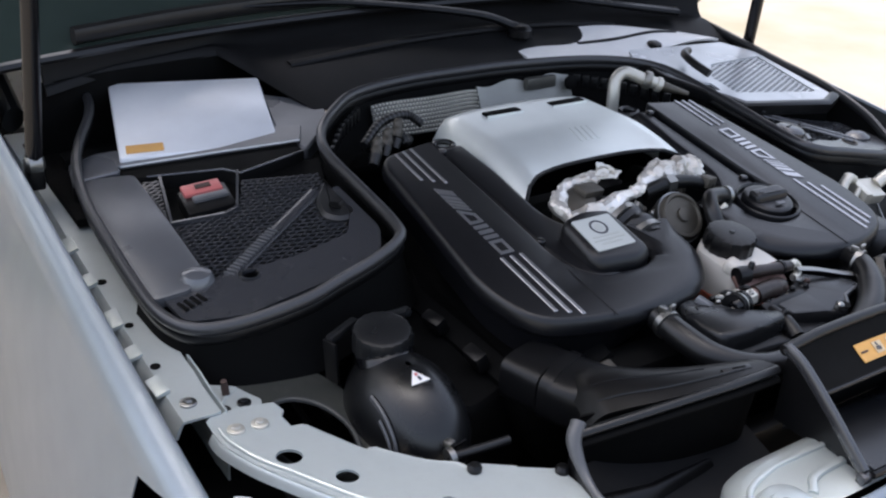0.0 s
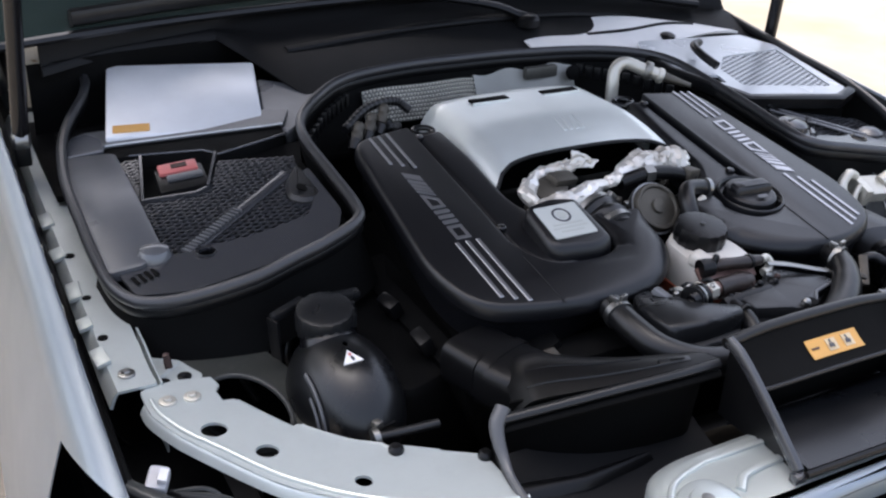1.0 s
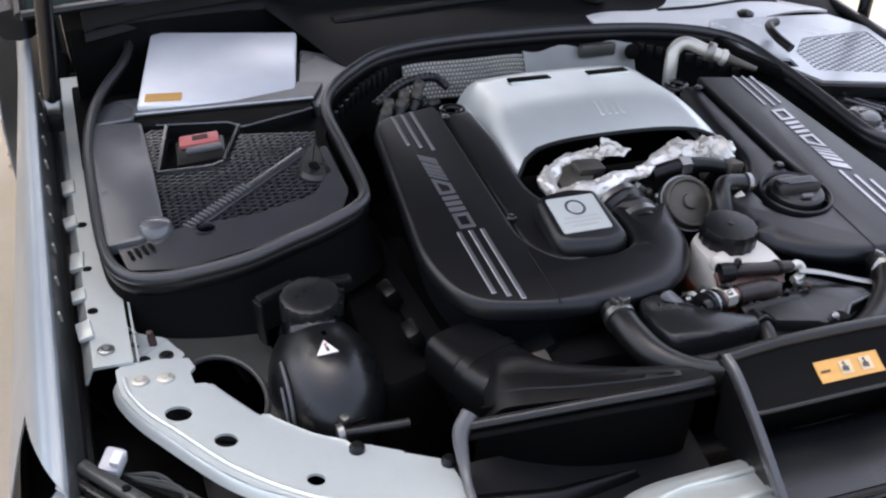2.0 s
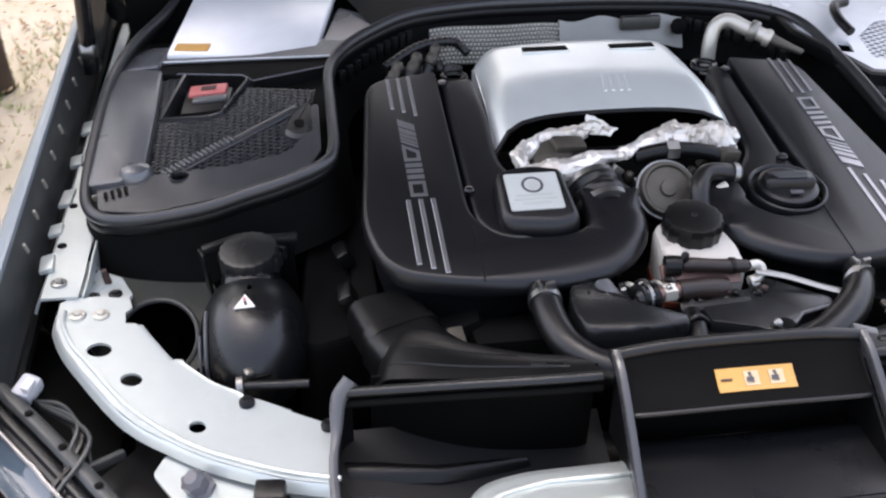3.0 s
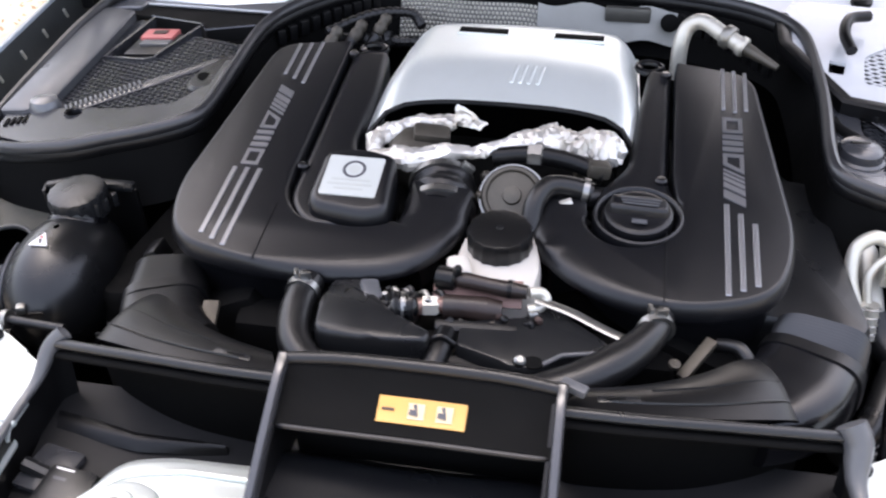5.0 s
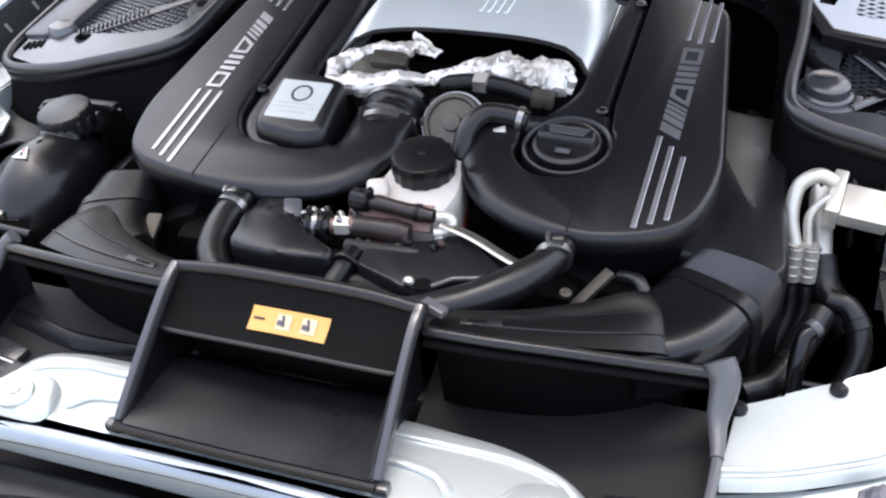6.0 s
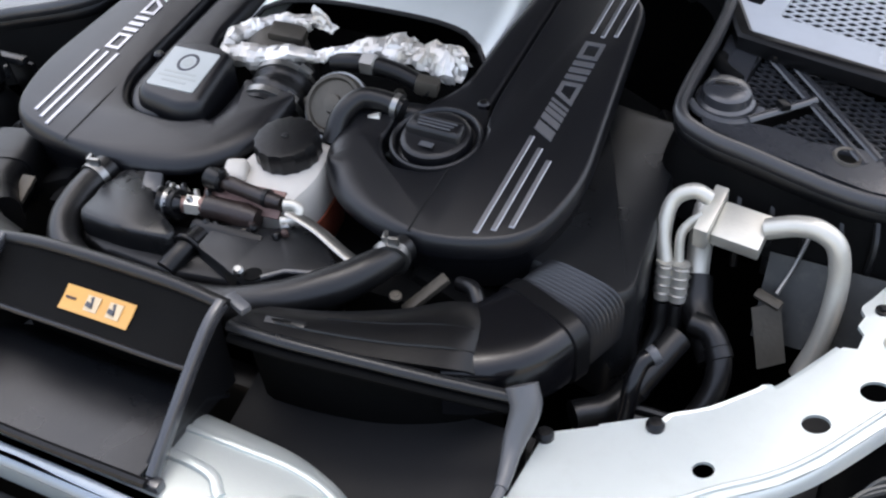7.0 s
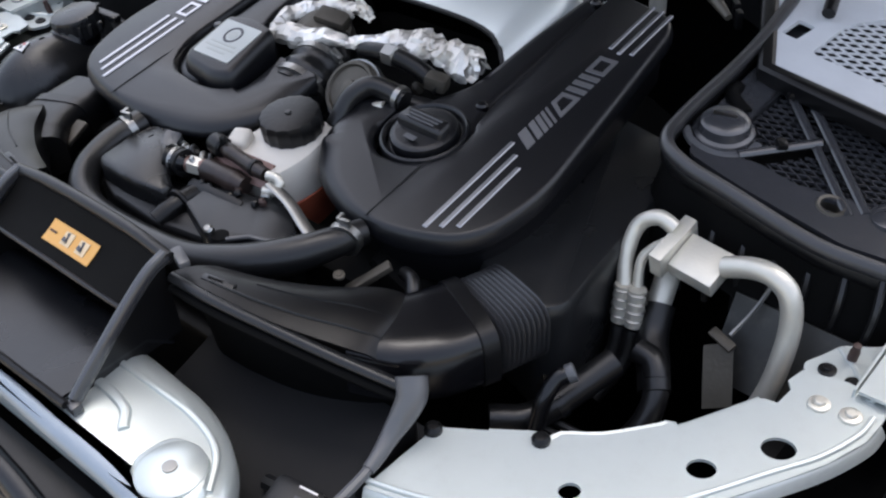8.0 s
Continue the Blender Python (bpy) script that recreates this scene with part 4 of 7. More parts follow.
def make_foil():
    th = thing("foil_heat_wrap", (0, 0.34, 0.80), "crumpled silver foil heat wrap over the turbo pipes", "heat wrap")

    def roll(line, r):
        pts = curve_points(line, 10)
        def f(u, v):
            k = u * (len(pts) - 1)
            i = min(int(k), len(pts) - 2)
            p = pts[i].lerp(pts[i + 1], k - i)
            d = (pts[i + 1] - pts[i]).normalized()
            sd = d.cross(Vector((0, 0, 1))).normalized()
            a = lerp(-0.7, math.pi + 0.7, v)
            rr = r * (0.85 + 0.25 * math.sin(u * 9))
            return p + sd * (math.cos(a) * rr) + Vector((0, 0, 1)) * (math.sin(a) * rr * 0.7)
        return f

    part("long_wrap", crumple(roll([(-0.118, 0.304, 0.834), (-0.06, 0.308, 0.838), (0.0, 0.322, 0.844), (0.05, 0.343, 0.850), (0.085, 0.358, 0.852)], 0.0135), 54, 12, 0.0062, 3), M_FOIL, th, smooth=12)
    part("side_wrap", crumple(roll([(0.055, 0.350, 0.844), (0.095, 0.352, 0.848), (0.138, 0.350, 0.840)], 0.020), 30, 14, 0.0085, 11), M_FOIL, th, smooth=12)
    part("side_sheet", crumple(lambda u, v: (0.062 + 0.082 * u, 0.338 + 0.034 * v, 0.846 + 0.016 * math.sin(3.1 * v) - 0.012 * u), 22, 10, 0.0075, 17), M_FOIL, th, smooth=12)
    part("ring_wrap", crumple(roll([(-0.118, 0.302, 0.832), (-0.115, 0.335, 0.842), (-0.088, 0.362, 0.848), (-0.05, 0.368, 0.852), (-0.03, 0.358, 0.852)], 0.0115), 40, 12, 0.006, 21), M_FOIL, th, smooth=12)
    part("torn_flap", crumple(lambda u, v: (-0.045 + 0.036 * u + 0.01 * v, 0.362 - 0.012 * u, 0.850 + 0.026 * v * (1 - 0.7 * u)), 9, 7, 0.005, 31), M_FOIL, th, smooth=12)


make_foil()


def make_turbo_pipes():
    th = thing("turbo_plumbing", (0.02, 0.30, 0.76), "cast turbo housing with hoses, clamps and a throttle flange", "turbo plumbing")
    part("cast_housing", lathe([(0.03, -0.03), (0.036, -0.01), (0.034, 0.008), (0.024, 0.016), (0.008, 0.018)], 24, (-0.072, 0.338, 0.826), (0.2, -0.35, 1)), M_CAST, th)
    part("housing_cap", box((-0.060, 0.345, 0.846), (0.040, 0.022, 0.014), 0.004, (15, 8, 12)), M_CAST, th)
    part("outlet_hose", sweep([(-0.036, 0.252, 0.798), (-0.037, 0.285, 0.806), (-0.045, 0.315, 0.812), (-0.056, 0.34, 0.812)], [0.034, 0.033, 0.031, 0.028], 24, ribs=(0.15, 0.7, 3, 0.0035)), M_RUBBER, th)
    for k, q in enumerate(((-0.0355, 0.262, 0.800), (-0.041, 0.300, 0.810))):
        part("hose_clamp", lathe([(0.0355 - 0.002 * k, -0.004), (0.037 - 0.002 * k, -0.004), (0.037 - 0.002 * k, 0.004), (0.0355 - 0.002 * k, 0.004)], 30, q, (-0.1 - 0.1 * k, 1, 0.22)), M_STEEL, th)
        part("clamp_screw", box((q[0] + 0.028, q[1], q[2] + 0.024), (0.014, 0.008, 0.008), 0.001, (0, 40, 10)), M_STEEL, th)
    # round flange facing the front
    ax = (0.0, -0.72, 0.69)
    part("throttle_flange", lathe([(0.030, -0.03), (0.0325, -0.02), (0.0325, 0.0), (0.030, 0.004), (0.027, 0.004), (0.025, 0.001), (0.010, 0.002), (0.009, 0.006), (0.003, 0.007)], 32, (0.038, 0.270, 0.822), ax), M_CAST, th)
    part("flange_band", lathe([(0.0335, -0.012), (0.035, -0.012), (0.035, -0.004), (0.0335, -0.004)], 32, (0.038, 0.270, 0.822), ax), M_STEEL, th)
    vent = thing("breather_hose", (0.09, 0.25, 0.80), "black rubber breather hose bent beside the reservoir", "hose")
    part("hose", sweep([(0.062, 0.222, 0.81), (0.064, 0.243, 0.832), (0.076, 0.262, 0.842), (0.098, 0.268, 0.840), (0.118, 0.268, 0.835)], 0.0105, 14), M_RUBBER, vent)
    part("clip", lathe([(0.012, -0.003), (0.0128, -0.003), (0.0128, 0.003), (0.012, 0.003)], 18, (0.112, 0.268, 0.837), (1, 0, -0.15)), M_STEEL, vent)
    part("coolant_pipe", sweep([(0.012, 0.318, 0.84), (0.05, 0.318, 0.846), (0.09, 0.318, 0.842), (0.128, 0.312, 0.832)], 0.0095, 12), M_BLACK, th)
    part("coolant_elbow", box((0.122, 0.312, 0.838), (0.024, 0.018, 0.016), 0.004, (0, 10, 15)), M_CAST, th)
    part("pipe_nut", lathe([(0.012, -0.007), (0.012, 0.007), (0.009, 0.009)], 6, (0.055, 0.318, 0.846), (1, 0, 0)), M_STEEL, th)
    part("dark_hose", sweep([(0.085, 0.285, 0.81), (0.11, 0.288, 0.815), (0.14, 0.30, 0.81)], 0.013, 12), M_RUBBER, th)
    for k in range(7):
        a = random.uniform(-0.1, 0.12)
        b = random.uniform(0.27, 0.34)
        part("fitting", lathe([(0.006, 0), (0.006, 0.008), (0.004, 0.011), (0.002, 0.012)], 6, (a, b, 0.806 + 0.01 * random.random()), (random.uniform(-0.5, 0.5), -0.4, 1)), M_STEEL if k % 2 else M_CAST, th)
    for k in range(5):
        y = 0.225 + 0.014 * k
        part("small_line", sweep([(0.084, y, 0.80), (0.10, y + 0.01, 0.815 + 0.003 * (k % 2)), (0.118, y + 0.012, 0.80)], 0.0035, 8), M_RUBBER if k % 2 else M_STEEL, th)
    part("pale_line", sweep([(0.075, 0.255, 0.80), (0.083, 0.252, 0.822), (0.10, 0.256, 0.83)], 0.005, 8), M_ALU, th)


make_turbo_pipes()


def make_reservoir():
    th = thing("fluid_reservoir", (0.035, 0.17, 0.71), "cloudy white reservoir half full of red fluid with black cap", "reservoir")
    out = rounded([(-0.006, 0.132), (0.000, 0.205), (0.028, 0.225), (0.070, 0.218), (0.080, 0.165), (0.076, 0.124), (0.03, 0.122)], 0.010)
    body = part("body", pillow(out, [(0.006, -0.10), (0, -0.09), (0, -0.008), (0.002, -0.002), (0.007, 0)], lambda x, y: 0.811 + 0.06 * (y - 0.16)), M_WHITE, th)
    part("fluid_level", pillow(inset([Vector(p) for p in out], -0.0012), [(0.004, -0.095), (0, -0.088), (0, -0.040), (0.002, -0.038)], lambda x, y: 0.806), M_FLUID, body, "red fluid showing through the wall")
    part("corner_ear", box((0.005, 0.145, 0.812), (0.022, 0.026, 0.018), 0.007, (14, 0, 20), 3), M_WHITE, body)
    part("neck", lathe([(0.026, -0.01), (0.026, 0.01), (0.024, 0.012)], 24, (0.037, 0.185, 0.806), (0, -0.1, 1)), M_WHITE, th)
    cap = part("cap", lathe([(0.0295, -0.002), (0.031, 0.0), (0.031, 0.0165), (0.0295, 0.0205), (0.026, 0.0215), (0.004, 0.0217)], 48, (0.037, 0.188, 0.8145), (0, -0.12, 1), wave=0.0008, waves=16), M_BLACK, th)
    part("cap_pip", lathe([(0.0035, 0), (0.003, 0.0012), (0.001, 0.0014)], 10, (0.037, 0.185, 0.8365), (0, -0.12, 1)), M_GREY, cap)


make_reservoir()


def make_front_pipes():
    th = thing("cooling_pipes", (0.02, 0.1, 0.74), "stained metal pipe with clamps and small fittings", "pipe")
    up = thing("reservoir_hose", (0.03, 0.12, 0.80), "stained dark hose with a bent metal end at the reservoir", "hose")
    part("hose", sweep([(0.004, 0.126, 0.814), (0.02, 0.123, 0.815), (0.05, 0.120, 0.813), (0.072, 0.119, 0.812)], [0.0062, 0.0078, 0.0070, 0.0078, 0.0064], 14), M_BROWN, up)
    part("hose_end", lathe([(0.0105, -0.008), (0.011, 0.0), (0.0105, 0.008), (0.008, 0.010)], 14, (-0.004, 0.126, 0.814), (1, -0.15, 0)), M_BLACK, up)
    part("nipple", lathe([(0.004, 0), (0.004, 0.008), (0.0025, 0.010)], 10, (0.006, 0.124, 0.820), (0.2, 0, 1)), M_BLACK, up)
    part("hose_tie", lathe([(0.0072, -0.002), (0.0088, -0.002), (0.0088, 0.002), (0.0072, 0.002)], 16, (0.056, 0.120, 0.813), (1, 0, 0)), M_BLACK, up)
    part("elbow", sweep([(0.074, 0.119, 0.812), (0.084, 0.122, 0.811), (0.089, 0.120, 0.806), (0.084, 0.115, 0.800), (0.074, 0.112, 0.798)], 0.0050, 12), M_ALU, up)
    part("lower_pipe", sweep([(-0.030, 0.098, 0.798), (-0.015, 0.102, 0.799), (0.002, 0.105, 0.799)], 0.0078, 16), M_PINK, th)
    part("pipe_nut", lathe([(0.0098, -0.007), (0.0098, 0.005), (0.008, 0.008)], 6, (-0.014, 0.102, 0.7985), (1, 0.15, 0)), M_ALU, th)
    part("lower_sleeve", sweep([(-0.002, 0.105, 0.797), (0.018, 0.106, 0.798), (0.036, 0.108, 0.796), (0.050, 0.109, 0.795)], [0.0118, 0.0108, 0.0122, 0.0098], 16), M_BROWN, th)
    # plate tinted pink as the red reservoir's reflection
    part("plate_below", box((0.026, 0.124, 0.803), (0.082, 0.026, 0.004), 0.001, (42, 0, 3)), M_PINK, th)
    part("ball_clamp", lathe([(0.006, -0.013), (0.011, -0.009), (0.0135, 0), (0.011, 0.009), (0.006, 0.013)], 16, (-0.037, 0.095, 0.799), (1, 0.2, 0)), M_GLOSS, th)
    for k in range(3):
        part("clamp_band", lathe([(0.0135, -0.002), (0.0148, -0.002), (0.0138, 0.002), (0.0125, 0.002)], 20, (-0.046 + 0.009 * k, 0.095 + 0.001 * k, 0.799), (1, 0.35 - 0.2 * k, 0.15 * k - 0.1)), M_STEEL if k == 1 else M_BLACK, th)
    for k in range(2):
        bolt((0.044 + 0.014 * k, 0.092 + 0.001 * k, 0.790), th, M_CAST, 0.003, (0, -0.5, 1))
    rng = random.Random(12)
    for k in range(9):
        x, y = rng.uniform(-0.062, -0.006), rng.uniform(0.098, 0.128)
        part("fitting", lathe([(0.0045, 0), (0.0045, 0.006), (0.003, 0.008), (0.003, 0.012), (0.0015, 0.013)], 8, (x, y, 0.790 + rng.uniform(0, 0.010)), (rng.uniform(-0.6, 0.6), rng.uniform(-0.8, 0.2), 1)), M_STEEL if k % 3 == 0 else M_BLACK, th)
    for k in range(4):
        part("small_line", sweep([(-0.058 + 0.012 * k, 0.128, 0.785), (-0.050 + 0.014 * k, 0.116, 0.802 + 0.003 * (k % 2)), (-0.040 + 0.014 * k, 0.104, 0.792)], 0.0030, 8), M_RUBBER if k % 2 else M_PIPE, th)
    # small dark connectors and ties heaped round the pipes
    for k in range(16):
        x, y = rng.uniform(-0.060, 0.085), rng.uniform(0.082, 0.118)
        size = (rng.uniform(0.006, 0.016), rng.uniform(0.005, 0.012), rng.uniform(0.005, 0.010))
        part("connector", box((x, y, 0.789 + rng.uniform(0, 0.008)), size, 0.0018, (rng.uniform(-30, 30), rng.uniform(-30, 30), rng.uniform(0, 90)), 1), M_STEEL if k % 7 == 3 else (M_RUST if k % 5 == 1 else M_BLACK), th)
    part("dark_bracket", box((0.03, 0.088, 0.787), (0.075, 0.012, 0.014), 0.004, (25, 0, 2)), M_BLACK, th)
    # crescent bracket in front of them
    br = thing("pulley_shield", (0.0, 0.07, 0.73), "black plastic shield with recesses in front of the engine", "shield")
    h = lambda x, y: 0.779 + 0.05 * (y - 0.07) + 0.0035 * noise.noise(Vector((x, y, 0)) * 60)
    low = rounded([(-0.112, 0.046), (-0.116, 0.112), (-0.088, 0.122), (-0.050, 0.092), (0.010, 0.094), (0.074, 0.112), (0.098, 0.126), (0.152, 0.086), (0.150, 0.072), (0.100, 0.048), (0.0, 0.032), (-0.07, 0.034)], 0.008, 3)
    part("shield", pillow(low, [(0.003, -0.045), (0, -0.006), (0.0015, -0.002), (0.004, 0)], h), M_BLACK, br)
    big = rounded([(-0.110, 0.048), (-0.117, 0.094), (-0.108, 0.126), (-0.084, 0.130), (-0.066, 0.106), (-0.048, 0.090), (-0.006, 0.064), (-0.008, 0.050), (-0.058, 0.046)], [0.012, 0.02, 0.012, 0.006, 0.006, 0.01, 0.006, 0.006, 0.01], 4)
    part("raised_end", pillow(big, [(0, -0.004), (0, 0.016), (0.0015, 0.020), (0.004, 0.0215)], h), M_GREY, br)
    part("pale_corner", box((-0.074, 0.115, 0.796), (0.018, 0.024, 0.016), 0.004, (18, 12, 28)), M_HORN, br)
    part("slot", box((-0.098, 0.092, h(-0.098, 0.092) + 0.0215), (0.003, 0.036, 0.002), 0.0005, (3, 0, -14)), M_DARK, br)
    side = rounded([(0.016, 0.060), (0.014, 0.092), (0.070, 0.108), (0.094, 0.128), (0.150, 0.084), (0.148, 0.073), (0.108, 0.060), (0.086, 0.036), (0.062, 0.042)], [0.004, 0.006, 0.006, 0.006, 0.006, 0.004, 0.006, 0.008, 0.006], 4)
    part("raised_pad", pillow(side, [(0, -0.004), (0, 0.009), (0.0015, 0.012), (0.004, 0.013)], h), M_GREY, br)
    part("pad_edge", sweep([(0.150, 0.074, h(0, 0.074) + 0.012), (0.109, 0.061, h(0, 0.061) + 0.012), (0.094, 0.046, h(0, 0.046) + 0.012)], 0.0022, 8, smooth=False), M_HORN, br)
    part("peg_hole", lathe([(0.0085, 0), (0.0085, 0.0016), (0.005, 0.002)], 14, (0.086, 0.046, h(0.086, 0.046) + 0.013)), M_DARK, br)
    part("peg", lathe([(0.005, 0), (0.005, 0.006), (0.003, 0.008)], 10, (0.074, 0.044, h(0.074, 0.044) + 0.012), (0.2, -0.4, 1)), M_STEEL, br)
    part("middle_tube", sweep([(-0.002, 0.036, 0.776), (0.002, 0.058, 0.783), (0.004, 0.082, 0.784)], 0.0105, 12), M_BLACK, br)
    part("cable_tie", sweep([(-0.012, 0.060, 0.786), (0.002, 0.062, 0.796), (0.016, 0.064, 0.786)], 0.003, 8), M_BLACK, br)
    part("rod", sweep([(0.080, 0.116, 0.808), (0.112, 0.110, 0.802), (0.145, 0.098, 0.795), (0.172, 0.090, 0.790)], 0.0058, 10, flat=0.25), M_STEEL, br, "flat pale metal bar")
    # hose running across behind the scoop
    ho = thing("radiator_hose", (0, 0.03, 0.75), "black rubber radiator hose with spring clamps", "hose")
    part("hose", sweep([(-0.136, 0.124, 0.795), (-0.136, 0.082, 0.790), (-0.126, 0.046, 0.783), (-0.098, 0.020, 0.777), (-0.05, 0.010, 0.773), (0.055, 0.012, 0.775), (0.112, 0.028, 0.782), (0.157, 0.060, 0.790), (0.183, 0.094, 0.796), (0.193, 0.125, 0.795)], [0.0155, 0.0155, 0.0155, 0.0155, 0.0158, 0.0175, 0.0182, 0.0175, 0.0145, 0.0122], 18), M_RUBBER, ho)
    for q, ax in (((-0.137, 0.108, 0.794), (0.1, 1, 0.1)), ((0.188, 0.106, 0.796), (-0.3, 1, 0.1))):
        part("spring_clamp", lathe([(0.0158, -0.004), (0.0170, -0.004), (0.0170, 0.004), (0.0158, 0.004)], 24, q, ax), M_STEEL, ho)
        part("clamp_ear", box((q[0] + 0.004, q[1], q[2] + 0.019), (0.010, 0.004, 0.008), 0.001, (0, 0, 15)), M_STEEL, ho)
        part("clamp_ear", box((q[0] - 0.006, q[1] + 0.004, q[2] + 0.017), (0.004, 0.010, 0.008), 0.001, (0, 0, 15)), M_STEEL, ho)


make_front_pipes()


# ---- intake: scoop, mouths, snorkels, bellows ----
def make_scoop():
    th = thing("air_scoop", (0.005, -0.09, 0.74), "black plastic air scoop with warning sticker above the grille", "air scoop")
    for s, x in ((-1, -0.108), (1, 0.116)):
        part("side_rail", sweep([(x, -0.028, 0.830), (x, -0.05, 0.822), (x + 0.001 * s, -0.09, 0.795), (x + 0.003 * s, -0.143, 0.755)], 0.0044, 12, flat=1.5, power=0.7), M_TRAY, th)
        def f(u, v):
            return (x - s * 0.004, lerp(-0.03, -0.143, u), lerp(lerp(0.828, 0.756, u), 0.745, v))
        part("side_wall", sheet(f, 10, 4, 0.003), M_BLACK, th)
        part("foot", box((x + s * 0.006, -0.147, 0.752), (0.014, 0.010, 0.010), 0.002), M_TRAY, th)
    part("corner_tab", box((0.124, -0.020, 0.826), (0.022, 0.010, 0.007), 0.002, (0, 8, -18)), M_HORN, th, "grey corner tab")
    part("rear_lip", sweep([(-0.112, -0.028, 0.828), (-0.05, -0.026, 0.833), (0.06, -0.026, 0.833), (0.12, -0.028, 0.828)], 0.006, 10), M_RUBBER, th)

    def panel(u, v):
        y = lerp(-0.030, -0.076, v)
        return (lerp(-0.104, 0.112, u), y, lerp(0.830, 0.801, v) - 0.004 * math.sin(math.pi * v) + 0.002 * math.sin(math.pi * u))
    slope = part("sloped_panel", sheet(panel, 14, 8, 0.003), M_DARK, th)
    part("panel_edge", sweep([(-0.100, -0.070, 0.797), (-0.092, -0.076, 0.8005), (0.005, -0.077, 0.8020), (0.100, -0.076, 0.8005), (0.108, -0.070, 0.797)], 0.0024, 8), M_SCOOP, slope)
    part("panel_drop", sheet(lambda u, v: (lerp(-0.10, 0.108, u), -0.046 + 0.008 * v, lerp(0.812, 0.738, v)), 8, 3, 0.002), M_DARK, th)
    part("scoop_floor", sheet(lambda u, v: (lerp(-0.104, 0.112, u), lerp(-0.040, -0.152, v), 0.7580 + 0.0015 * math.cos(u * 6.28) - 0.020 * max(0, 1 - v / 0.22)), 14, 18, 0.003), M_SCOOP, th)
    part("front_lip", sweep([(-0.11, -0.152, 0.757), (0.005, -0.154, 0.758), (0.12, -0.152, 0.757)], 0.004, 8), M_BLACK, th)
    # sticker
    def st(u, v):
        p = Vector(panel(lerp(0.366, 0.69, u), lerp(0.36, 0.76, v)))
        return p + Vector((0, -0.0004, 0.0012))
    tag = part("warning_sticker", sheet(st, 6, 4, 0.0008), M_YELLOW, slope, "orange-yellow warning sticker with two pictograms")
    for k in (0.44, 0.76):
        c = Vector(st(k, 0.5)) + Vector((0, 0, 0.0009))
        part("pictogram_panel", box(c, (0.013, 0.013, 0.0008), 0, (32, 0, 0)), M_TAN, tag)
        part("pictogram", box(c + Vector((0.001, 0.001, 0.0007)), (0.0045, 0.010, 0.0006), 0, (32, 0, 25)), M_INK, tag)
        part("pictogram", box(c + Vector((-0.002, -0.002, 0.0007)), (0.006, 0.004, 0.0006), 0, (32, 0, -10)), M_INK, tag)
    c = Vector(st(0.12, 0.5)) + Vector((0, 0, 0.0009))
    part("print_bar", box(c, (0.010, 0.002, 0.0006), 0, (32, 0, 0)), M_RUST, tag)


make_scoop()


